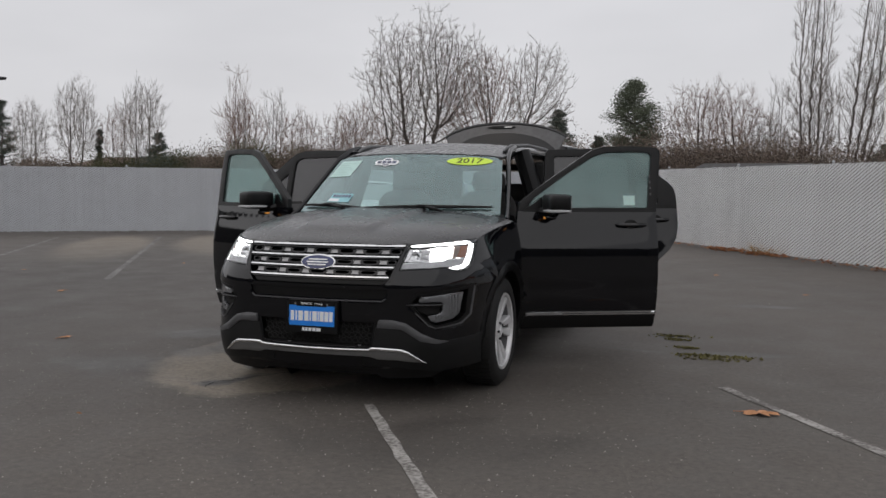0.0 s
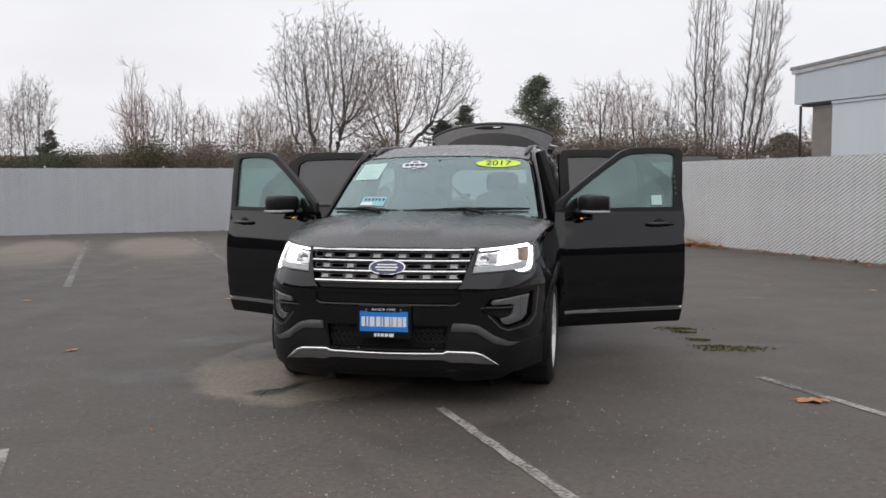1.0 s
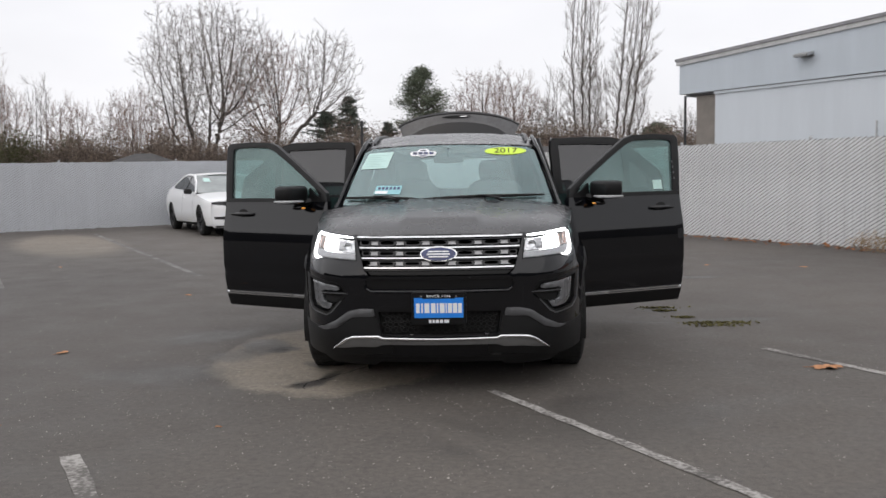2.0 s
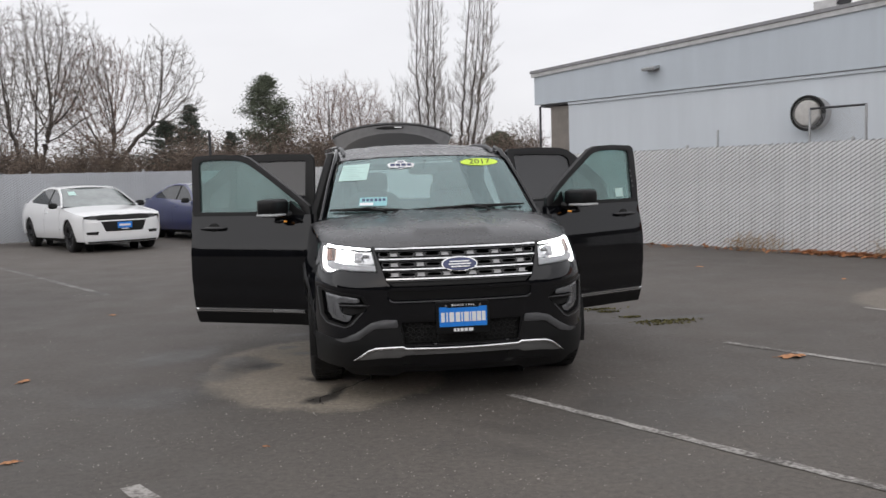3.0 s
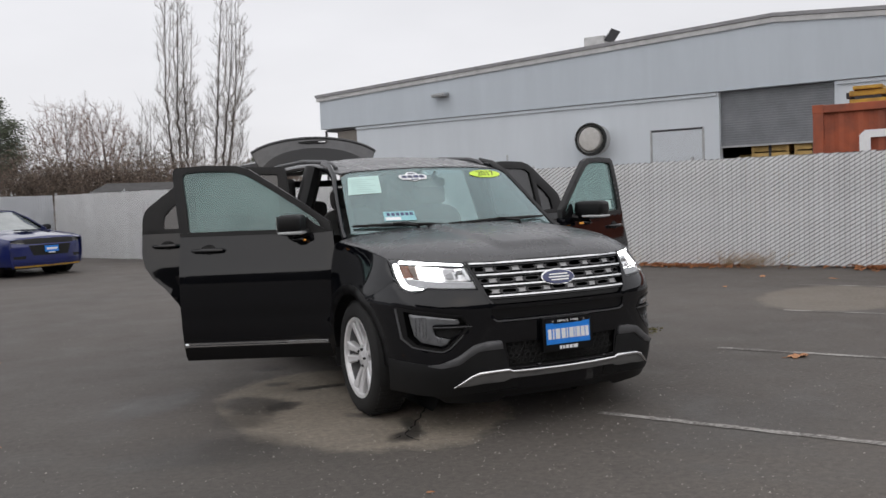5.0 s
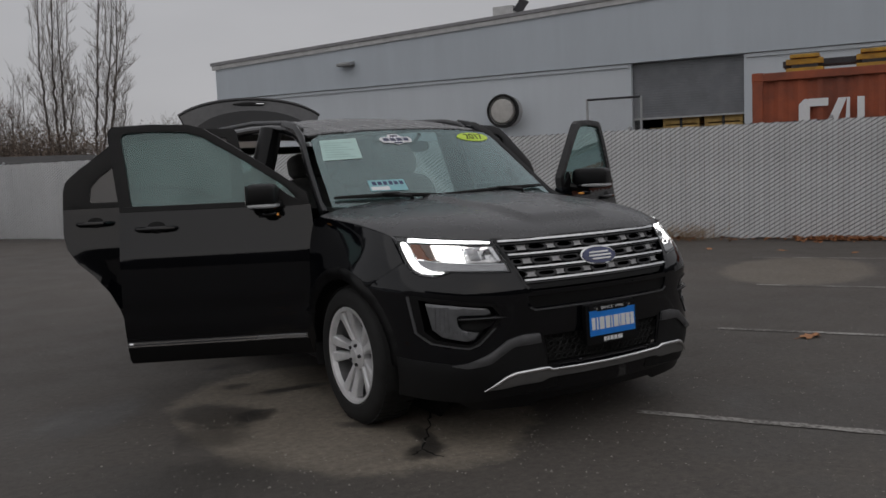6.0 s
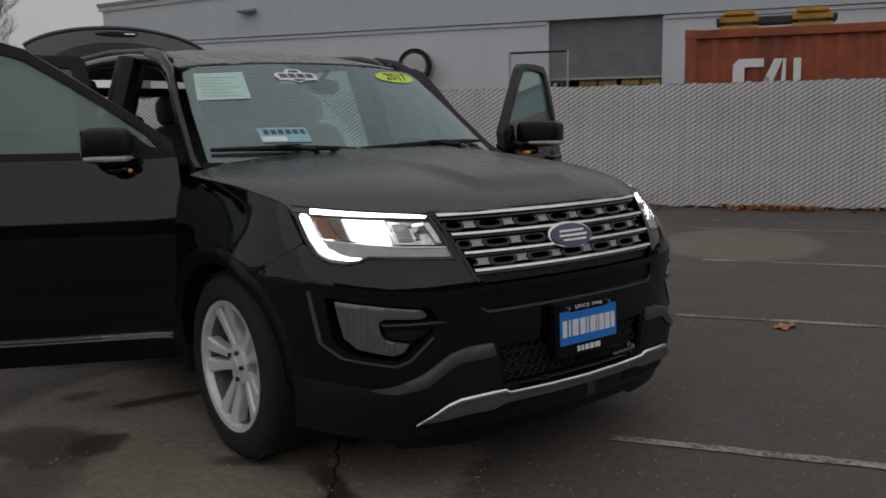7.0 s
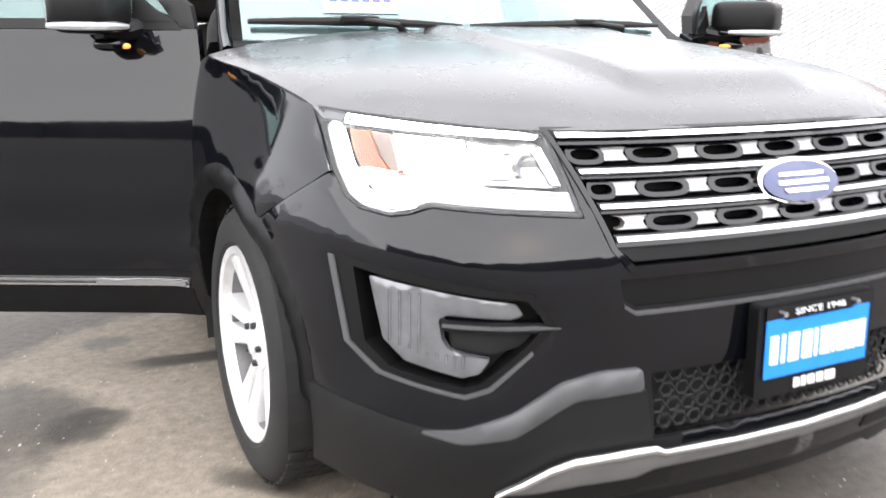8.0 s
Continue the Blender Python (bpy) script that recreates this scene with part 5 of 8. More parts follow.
for side in (1, -1):
    skin = flank(side)
    fender = [(nose_y(x, z), z) for x, z in ((0.868, 1.022), (0.875, 0.968), (0.880, 0.915), (0.8815, 0.897))]
    fender += [(0.672 - (z - 0.762) * 1.63, z) for z in (0.87, 0.84, 0.81, 0.785, 0.768)]
    a0 = math.degrees(math.atan2(0.764 - HUB, 0.672 - FW))
    fender += arc(FW, FLARE - 0.006, a0, 18, 16) + [(1.385, 0.45), (1.372, 0.60), (1.362, 0.80), (1.360, 1.00), (1.345, 1.09)]
    fender += [(y, hood_edge(y)[1] - 0.006) for y in (1.27, 1.20, 1.10, 1.00, 0.90, 0.80, 0.70, 0.64)]
    fen = panel("fender", fender, [], skin, 0.035, 0.012, BLACK_PAINT, suv, "glossy black front fender", lip=0.003)
    for c, nm in ((FW, "arch_trim"), (RW, "arch_trim")):
        lo, hi = (178, 2) if c == FW else (182, -6)
        ring = arc(c, FLARE + 0.002, lo, hi, 26) + arc(c, ARCH, hi, lo, 26)
        panel(nm, ring, [], lambda y, z, d: (side * (flank_x(y, max(z, HUB)) + (0.003 if y < 0.7 else 0.009) - d), y, z), 0.03, 0.05, BLACK_PLASTIC, suv, "black wheel-arch trim", lip=0.008)
        bm = bmesh.new()
        rows = []
        for y, z in arc(c, ARCH + 0.01, 196, -16, 22):
            rows.append([bm.verts.new((side * x, y, max(z, 0.2))) for x in (0.97, 0.55)])
        for p, q in zip(rows, rows[1:]):
            bm.faces.new((p[0], p[1], q[1], q[0]))
        rr = bmesh.ops.create_circle(bm, cap_ends=True, segments=28, radius=ARCH + 0.02, matrix=Matrix.Translation((side * 0.55, c, HUB)) @ pose(0, 0, 0, 0, 90))
        part("wheel_well", bm, MATT_BLACK, suv)
    quarter = [(3.50, 1.15)] + [(3.52, 0.95), (3.47, 0.75)] + arc(RW, FLARE - 0.006, 130, 0, 14) + [(4.40, 0.32), (4.90, 0.36), (4.97, 0.55), (4.99, 0.80), (4.96, 1.10), (4.86, 1.30), (4.68, 1.62), (3.60, 1.655), (3.60, 1.58), (3.56, 1.20)]
    win = [(3.72, 1.22), (4.62, 1.26), (4.46, 1.56), (3.74, 1.57)]
    panel("rear_quarter", quarter, [rounded(win, 0.03)[::-1]], skin, 0.05, 0.02, BLACK_PAINT, suv, "glossy black rear quarter panel", lip=0.003)
    panel("quarter_glass", rounded(win, 0.03), [], lambda y, z, d: skin(y, z, 0.012 + d), 0.08, 0.004, PRIVACY_GLASS, suv, "dark privacy glass")
    sill = [(1.37, 0.25), (3.40, 0.25), (3.40, 0.40), (1.37, 0.40)]
    panel("sill", sill, [], lambda y, z, d: (side * (0.90 - d), y, z), 0.1, 0.10, BLACK_PLASTIC, suv, "black plastic door sill")
    # pillars and roof side
    bm = bmesh.new()
    add_sweep(bm, [(side * 0.868, 1.34, 1.085), (side * 0.850, 1.44, 1.14), (side * 0.792, 1.71, 1.362), (side * 0.732, 1.94, 1.556), (side * 0.714, 2.08, 1.624), (side * 0.706, 2.30, 1.664)], [0.024, 0.022, 0.020, 0.020, 0.020, 0.018], 12, 2.4)
    part("a_pillar", bm, BLACK_PAINT, suv, smooth=True)
    bm = bmesh.new()
    add_sweep(bm, [(side * 0.875, 2.47, 0.40), (side * 0.885, 2.47, 0.8), (side * 0.875, 2.47, 1.15), (side * 0.715, 2.50, 1.655)], [0.075, 0.075, 0.080, 0.075], 10, 1.3)
    part("b_pillar", bm, BLACK_PLASTIC, suv, smooth=True)
    bm = bmesh.new()
    add_sweep(bm, [(side * 0.706, 2.1, 1.636), (side * 0.708, 2.5, 1.668), (side * 0.708, 2.9, 1.676), (side * 0.70, 3.7, 1.670), (side * 0.69, 4.62, 1.628)], [0.022, 0.026, 0.028, 0.028, 0.026], 10)
    part("roof_side", bm, BLACK_PAINT, suv, smooth=True)
    bm = bmesh.new()
    add_sweep(bm, [(side * 0.88, 3.50, 0.40), (side * 0.90, 3.54, 0.9), (side * 0.885, 3.56, 1.15), (side * 0.70, 3.62, 1.64)], [0.06, 0.06, 0.055, 0.045], 10)
    part("c_pillar", bm, BLACK_PLASTIC, suv, smooth=True)
    # roof rail on its feet
    bm = bmesh.new()
    add_sweep(bm, [(side * 0.648, 2.12, 1.640), (side * 0.650, 2.22, 1.672), (side * 0.652, 2.40, 1.700), (side * 0.655, 3.0, 1.734), (side * 0.655, 3.8, 1.730), (side * 0.645, 4.30, 1.708), (side * 0.640, 4.46, 1.655)], [0.010, 0.017, 0.018, 0.016, 0.016, 0.018, 0.012], 10)
    rail = part("roof_rail", bm, GREY_TRIM, suv, "satin grey roof rail", smooth=True)
    for y in (2.40, 4.22):
        part("foot", box((side * 0.652 - 0.014, y - 0.07, 1.650), (side * 0.652 + 0.014, y + 0.07, 1.694), Matrix(), 0.013), GREY_TRIM, rail)


def roof_z(x, y):
    return 1.616 + 0.125 * smooth_step((y - 1.62) / 1.05) - 0.035 * smooth_step((y - 3.6) / 1.2) - 0.032 * (x / 0.7) ** 2 - 0.020 * (x / 0.7) ** 6 - 0.006 * math.exp(-((abs(x) - 0.45) / 0.02) ** 2)


roof_loop = [(x, 1.752 + 0.38 * x * x) for x in (-0.69, -0.5, -0.25, 0, 0.25, 0.5, 0.69)] + [(0.705, 2.5), (0.70, 3.6), (0.68, 4.60), (0.35, 4.68), (0, 4.70), (-0.35, 4.68), (-0.68, 4.60), (-0.70, 3.6), (-0.705, 2.5)]
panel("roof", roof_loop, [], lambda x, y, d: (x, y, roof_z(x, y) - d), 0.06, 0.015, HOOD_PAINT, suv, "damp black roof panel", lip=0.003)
panel("headliner", [(-0.64, 2.0), (0.64, 2.0), (0.62, 4.55), (-0.62, 4.55)], [], lambda x, y, d: (x, y, roof_z(x, y) - 0.035 - d), 0.12, 0.012, HEADLINER, suv, "grey cloth headliner")


# windscreen and what is stuck on it
def screen(x, z, d):
    return (x, 1.200 + 1.41 * (z - 1.222) + 0.40 * x * x + 0.58 * d, z - 0.81 * d)


SCREEN = [(-0.815, 1.150), (-0.5, 1.142), (0, 1.135), (0.5, 1.142), (0.815, 1.150), (0.755, 1.38), (0.700, 1.560), (0.64, 1.590), (0.35, 1.606), (0, 1.612), (-0.35, 1.606), (-0.64, 1.590), (-0.700, 1.560), (-0.755, 1.38)]
windscreen = panel("windscreen", SCREEN, [], screen, 0.07, 0.004, SCREEN_GLASS, suv, "laminated windscreen with sale stickers")
windscreen.visible_shadow = False
band = [(x * 0.945, 1.15 + (z - 1.15) * 0.955 + 0.012) for x, z in SCREEN]
panel("black_border", SCREEN, [band[::-1]], lambda x, z, d: screen(x, z, 0.006 + d), 0.06, 0.002, MATT_BLACK, windscreen, "black glazed border")


def on_screen(depth):
    return lambda x, z, d: screen(x, z, d - depth)


lime = panel("year_sticker", [(0.466 + 0.170 * math.cos(a), 1.552 + 0.030 * math.sin(a)) for a in (k * math.tau / 32 for k in range(32))], [], on_screen(0.004), 0.03, 0.001, LIME, windscreen, "lime green oval year sticker")
lettering("year_lettering", "2017", 0.085, lambda u, v, d: on_screen(0.006)(0.466 + u * 1.15, 1.552 + v * 0.62, -d), INK, lime, 0.0006)
shape = [(-0.31, 1.545), (-0.295, 1.522), (-0.25, 1.522), (-0.20, 1.508), (-0.15, 1.522), (-0.105, 1.522), (-0.09, 1.545), (-0.105, 1.558), (-0.15, 1.560), (-0.17, 1.578), (-0.23, 1.578), (-0.25, 1.560), (-0.295, 1.558)]
award = panel("award_sticker", shape, [], on_screen(0.004), 0.03, 0.001, WHITE_INK, windscreen, "white badge-shaped sticker with dark marks")
for x0, x1, z0, z1 in ((-0.285, -0.248, 1.532, 1.552), (-0.240, -0.205, 1.532, 1.552), (-0.197, -0.160, 1.532, 1.552), (-0.152, -0.115, 1.532, 1.552), (-0.225, -0.175, 1.560, 1.570), (-0.228, -0.172, 1.516, 1.524)):
    panel("dark_bar", [(x0, z0), (x1, z0), (x1, z1), (x0, z1)], [], on_screen(0.006), 0.03, 0.001, BADGE_BLUE, award, "plain dark bar")
sheet_loop = [(-0.712, 1.422), (-0.488, 1.430), (-0.445, 1.562), (-0.660, 1.552)]
page = panel("window_sheet", sheet_loop, [], on_screen(0.003), 0.05, 0.001, PAPER, windscreen, "pale green sheet of paper inside the glass")
for k in range(7):
    z = 1.44 + k * 0.015
    sh = (z - 1.43) * 0.33
    panel("grey_bar", [(-0.685 + sh, z), (-0.52 + sh - 0.03 * (k % 3), z), (-0.52 + sh - 0.03 * (k % 3), z + 0.005), (-0.685 + sh, z + 0.005)], [], on_screen(0.0045), 0.06, 0.0005, PAPER_MARK, page, "plain grey bar of small print")
card = panel("report_card", [(-0.570, 1.228), (-0.358, 1.228), (-0.345, 1.292), (-0.552, 1.292)], [], on_screen(0.003), 0.05, 0.001, TEAL_CARD, windscreen, "pale blue card on the glass")
for k in range(6):
    x = -0.540 + k * 0.031
    panel("dark_bar", [(x, 1.262), (x + 0.022, 1.262), (x + 0.026, 1.282), (x + 0.004, 1.282)], [], on_screen(0.0045), 0.05, 0.0005, BADGE_BLUE, card, "plain dark bar")
panel("white_strip", [(-0.562, 1.232), (-0.46, 1.232), (-0.456, 1.252), (-0.557, 1.252)], [], on_screen(0.0045), 0.05, 0.0005, WHITE_INK, card)
for x0, x1, z0, z1 in ((-0.79, -0.20, 1.188, 1.180), (-0.17, 0.75, 1.180, 1.192)):
    bm = bmesh.new()
    pts = [Vector(screen(x0 + (x1 - x0) * t, z0 + (z1 - z0) * t + 0.006 * math.sin(math.pi * t), -0.018)) for t in (0, 0.2, 0.4, 0.6, 0.8, 1)]
    add_sweep(bm, pts, [0.008, 0.011, 0.013, 0.013, 0.011, 0.007], 8)
    w = part("wiper", bm, MATT_BLACK, suv, "black windscreen wiper", smooth=True)
    mid_p = Vector(screen((x0 + x1) / 2, 1.188, -0.028))
    bm = bmesh.new()
    add_box(bm, (-0.06, -0.012, -0.010), (0.06, 0.012, 0.012), Matrix.Translation(mid_p), 0.006)
    part("wiper_joint", bm, BLACK_PLASTIC, w)
    bm = bmesh.new()
    add_sweep(bm, [mid_p, mid_p + Vector((0.10, -0.05, -0.015)), Vector(((x0 + x1) / 2 + 0.20, 1.24, 1.135))], [0.009, 0.010, 0.014], 8)
    part("wiper_arm", bm, BLACK_PLASTIC, w, smooth=True)

# rain water running off the roof's front edge
rng = random.Random(8)
for k in range(11):
    x = -0.56 + k * 0.112 + rng.uniform(-0.03, 0.03)
    pts = [(x + rng.uniform(-0.010, 0.010) * j, 1.79 + 0.38 * x * x + 0.11 * j) for j in range(4)]
    bm = bmesh.new()
    add_sweep(bm, [(px, py, roof_z(px, py) + 0.001) for px, py in pts], [0.0035, 0.0028, 0.002, 0.001], 6)
    part("water_rivulet", bm, WATER, suv, "rain water running over the roof", smooth=True)


def blob(bm, center, size, power=3.0, m=Matrix(), u_n=20, v_n=14):
    """A rounded block (superellipsoid)."""
    def sp(c, e):
        return math.copysign(abs(c) ** e, c)
    e = 2.0 / power
    rows = []
    for j in range(v_n + 1):
        b = -math.pi / 2 + math.pi * j / v_n
        rows.append([bm.verts.new(m @ Vector((center[0] + size[0] / 2 * sp(math.cos(b), e) * sp(math.cos(a), e),
                                              center[1] + size[1] / 2 * sp(math.cos(b), e) * sp(math.sin(a), e),
                                              center[2] + size[2] / 2 * sp(math.sin(b), e)))) for a in (math.tau * i / u_n for i in range(u_n))])
    for p, q in zip(rows, rows[1:]):
        for i in range(u_n):
            bm.faces.new((p[i], p[(i + 1) % u_n], q[(i + 1) % u_n], q[i]))
    bmesh.ops.remove_doubles(bm, verts=[v for r in rows for v in r], dist=1e-5)
    return bm


# doors, swung open on their hinges
def swing(side, hy, angle):
    h = Vector((side * 0.95, hy, 0))
    return Matrix.Translation(h) @ pose(0, 0, 0, 0, 0, -side * angle) @ Matrix.Translation(-h)


def door_skin(side):
    """The doors' outer face; their frames lean in less than the body."""
    def surface(y, z, d):
        return (side * (flank_x(y, z) + 0.11 * max(0.0, (z - 1.17) / 0.49) - d), y, z)
    return surface


def door_handle(door, side, y, z, m):
    skin = flank(side)
    ring = [(y + 0.052 * math.cos(a), z + 0.006 + 0.034 * math.sin(a)) for a in (k * math.tau / 24 for k in range(24))]
    # flat black disc on the skin paints the shade of the handle's hollow
    panel("handle_cup", ring, [], lambda u, v, d: skin(u, v, -0.002 + d), 0.03, 0.004, MATT_BLACK, door, "black disc drawn as the shaded handle recess", m=m)
    bm = bmesh.new()
    x = flank_x(y, z)
    pts = [(side * (x + k), y + dy, z) for dy, k in ((-0.115, 0.004), (-0.10, 0.022), (-0.05, 0.034), (0.05, 0.034), (0.10, 0.022), (0.115, 0.004))]
    add_sweep(bm, [m @ Vector(p) for p in pts], [0.009, 0.014, 0.015, 0.015, 0.014, 0.009], 10)
    return part("door_handle", bm, BLACK_PAINT, door, "glossy black pull handle", smooth=True)


def front_door(side, angle):
    m = swing(side, 1.375, angle)
    skin = door_skin(side)
    low = [(1.372, 0.345), (1.395, 0.308), (2.43, 0.302), (2.450, 0.325), (2.458, 0.60), (2.455, 0.95), (2.448, 1.178), (1.375, 1.178), (1.366, 1.08), (1.368, 0.70)]
    door = panel("front_door", low, [], skin, 0.05, 0.055, BLACK_PAINT, suv, "open front door with a tinted window", lip=0.004, m=m)
    outer = [(1.380, 1.172), (2.448, 1.172), (2.475, 1.35), (2.512, 1.60), (2.514, 1.640), (2.49, 1.664), (2.28, 1.672), (2.06, 1.662), (1.975, 1.636), (1.78, 1.512), (1.56, 1.365), (1.395, 1.245)]
    hole = [(1.50, 1.205), (2.385, 1.205), (2.410, 1.40), (2.442, 1.595), (2.428, 1.622), (2.28, 1.630), (2.075, 1.620), (1.985, 1.590), (1.80, 1.478), (1.635, 1.368), (1.50, 1.272), (1.455, 1.215)]
    panel("window_frame", outer, [rounded(hole, 0.015)[::-1]], lambda y, z, d: skin(y, z, 0.002 + d), 0.03, 0.045, BLACK_PLASTIC, door, "satin black window frame", lip=0.004, m=m)
    g = panel("window", [(y, z) for y, z in hole], [], lambda y, z, d: skin(y, z, 0.020 + d), 0.08, 0.004, GLASS, door, "green-tinted side glass", m=m)
    panel("belt_trim", [(1.42, 1.176), (2.447, 1.176), (2.445, 1.203), (1.44, 1.203)], [], lambda y, z, d: skin(y, z, -0.004 + d), 0.06, 0.01, BLACK_PLASTIC, door, lip=0.003, m=m)
    panel("inner_trim", [(1.40, 0.36), (2.42, 0.34), (2.425, 1.16), (1.40, 1.16)], [], lambda y, z, d: skin(y, z, 0.056 + d), 0.10, 0.035, DASH_PLASTIC, door, "dark inner door trim", lip=0.01, m=m)
    strip = panel("chrome_strip", [(1.43, 0.408), (2.452, 0.402), (2.453, 0.428), (1.43, 0.432)], [], lambda y, z, d: skin(y, z, -0.010 + d), 0.05, 0.012, CHROME, door, "chrome strip along the door", lip=0.003, m=m)
    panel("strip_groove", [(1.43, 0.4165), (2.452, 0.4125), (2.452, 0.4165), (1.43, 0.4205)], [], lambda y, z, d: skin(y, z, -0.0125 + d), 0.05, 0.004, STEEL_DARK, strip, m=m)
    panel("name_bar", [(1.44, 0.411), (1.72, 0.4095), (1.72, 0.4265), (1.44, 0.428)], [], lambda y, z, d: skin(y, z, -0.0135 + d), 0.05, 0.004, SATIN, strip, "plain embossed bar", m=m)
    panel("cladding", [(1.40, 0.310), (2.44, 0.304), (2.452, 0.395), (1.42, 0.402)], [], lambda y, z, d: skin(y, z, -0.005 + d), 0.05, 0.01, BLACK_PLASTIC, door, "black lower door cladding", lip=0.003, m=m)
    panel("crease_line", [(1.42, 0.455), (2.452, 0.448), (2.452, 0.453), (1.42, 0.460)], [], lambda y, z, d: skin(y, z, -0.003 + d), 0.06, 0.006, BLACK_PAINT, door, m=m)
    door_handle(door, side, 2.245, 1.077, m)
    if side == 1:
        panel("window_label", [(2.20, 1.222), (2.29, 1.222), (2.29, 1.296), (2.20, 1.296)], [], lambda y, z, d: skin(y, z, 0.017 + d), 0.05, 0.001, PAPER, g, "small pale paper label", m=m)
        for k in range(4):
            panel("edge_clip", [(2.405, 1.30 + k * 0.045), (2.417, 1.30 + k * 0.045), (2.417, 1.318 + k * 0.045), (2.405, 1.318 + k * 0.045)], [], lambda y, z, d: skin(y, z, 0.0 + d), 0.05, 0.002, GREY_TRIM, door, m=m)
    # mirror on its arm
    bm = bmesh.new()
    blob(bm, (side * 1.060, 1.630, 1.242), (0.255, 0.165, 0.128), 5.0, m, 28, 18)
    mir = part("door_mirror", bm, BLACK_PLASTIC, door, "black door mirror with a clear lamp strip", smooth=True, angle=60)
    bm = bmesh.new()
    blob(bm, (side * 1.045, 1.628, 1.180), (0.265, 0.165, 0.036), 3.0, m)
    part("lower_shell", bm, BLACK_PAINT, mir, smooth=True, angle=60)
    bm = bmesh.new()
    pts = [(side * x, y, 1.184) for x, y in ((1.02, 1.546), (1.10, 1.546), (1.160, 1.556), (1.184, 1.585), (1.187, 1.64), (1.180, 1.70))]
    add_sweep(bm, [m @ Vector(p) for p in pts], [0.008, 0.0115, 0.0115, 0.0115, 0.0115, 0.008], 8)
    part("lamp_strip", bm, STRIP_OFF, mir, "clear unlit lamp strip", smooth=True)
    bm = bmesh.new()
    add_sweep(bm, [m @ Vector(p) for p in ((side * 0.905, 1.545, 1.185), (side * 0.97, 1.575, 1.170), (side * 1.04, 1.62, 1.165))], [0.030, 0.028, 0.022], 10)
    part("arm", bm, BLACK_PLASTIC, mir, smooth=True)
    bm = bmesh.new()
    blob(bm, (side * 1.015, 1.60, 1.135), (0.10, 0.085, 0.040), 2.4, m)
    part("lamp_pod", bm, BLACK_PAINT, mir, smooth=True, angle=60)
    bm = bmesh.new()
    blob(bm, (side * 1.005, 1.560, 1.130), (0.048, 0.022, 0.016), 2.4, m, 12, 8)
    part("amber_lamp", bm, AMBER_ON, mir, "small amber lamp, lit", smooth=True, angle=60)
    bm = box((-0.085, 0, -0.052), (0.085, 0.004, 0.052), m @ Matrix.Translation((side * 1.065, 1.712, 1.243)), 0.0)
    part("mirror_glass", bm, CHROME, mir, "mirror glass")
    panel("sail", [(1.43, 1.20), (1.56, 1.20), (1.56, 1.285), (1.50, 1.235)], [], lambda y, z, d: skin(y, z, -0.004 + d), 0.05, 0.02, BLACK_PLASTIC, mir, m=m)
    return door


def rear_door(side, angle):
    m = swing(side, 2.515, angle)
    skin = door_skin(side)
    low = [(2.485, 0.33), (2.505, 0.302), (3.27, 0.302), (3.31, 0.36), (3.345, 0.50), (3.40, 0.62), (3.49, 0.74), (3.585, 0.83), (3.640, 0.92), (3.660, 1.02), (3.655, 1.178), (2.490, 1.178), (2.480, 0.90)]
    door = panel("rear_door", low, [], skin, 0.055, 0.055, BLACK_PAINT, suv, "open rear door with dark privacy glass", lip=0.004, m=m)
    outer = [(2.490, 1.172), (3.655, 1.172), (3.650, 1.300), (3.630, 1.360), (3.593, 1.398), (3.512, 1.462), (3.416, 1.535), (3.32, 1.615), (3.24, 1.665), (3.15, 1.688), (2.9, 1.692), (2.54, 1.680), (2.515, 1.655), (2.50, 1.55)]
    hole = [(2.575, 1.200), (3.235, 1.200), (3.235, 1.580), (3.17, 1.618), (2.80, 1.626), (2.585, 1.622)]
    tri = [(3.30, 1.215), (3.49, 1.215), (3.48, 1.32), (3.42, 1.385), (3.30, 1.475)]
    panel("window_frame", outer, [rounded(hole, 0.02)[::-1], rounded(tri, 0.02)[::-1]], lambda y, z, d: skin(y, z, 0.002 + d), 0.04, 0.045, BLACK_PLASTIC, door, "satin black window frame", lip=0.004, m=m)
    panel("window", hole, [], lambda y, z, d: skin(y, z, 0.020 + d), 0.10, 0.004, PRIVACY_GLASS, door, "dark privacy glass", m=m)
    panel("quarter_window", tri, [], lambda y, z, d: skin(y, z, 0.020 + d), 0.08, 0.004, PRIVACY_GLASS, door, "small dark quarter glass", m=m)
    panel("inner_trim", [(2.52, 0.36), (3.25, 0.36), (3.38, 0.66), (3.56, 0.86), (3.60, 1.16), (2.52, 1.16)], [], lambda y, z, d: skin(y, z, 0.056 + d), 0.10, 0.035, DASH_PLASTIC, door, "dark inner door trim", lip=0.01, m=m)
    panel("chrome_strip", [(2.52, 0.405), (3.30, 0.402), (3.31, 0.428), (2.52, 0.430)], [], lambda y, z, d: skin(y, z, -0.010 + d), 0.06, 0.012, CHROME, door, "chrome strip along the door", lip=0.003, m=m)
    door_handle(door, side, 3.46, 1.080, m)
    return door


for side in (1, -1):
    front_door(side, 62.5)
    rear_door(side, 67.0 if side == 1 else 74.0)


# tailgate, raised
LG = Matrix.Translation((0, 4.67, 1.655)) @ pose(0, 0, 0, 82) @ Matrix.Translation((0, -4.67, -1.655))


def gate_top(x, v, d):
    return (x, 4.67 + v, 1.668 - 0.05 * v - 0.06 * (x / 0.7) ** 2 - d)


def gate_end(v):
    return 0.43 - 0.105 * (v / 0.70) ** 2 - 0.04 * (v / 0.70) ** 6


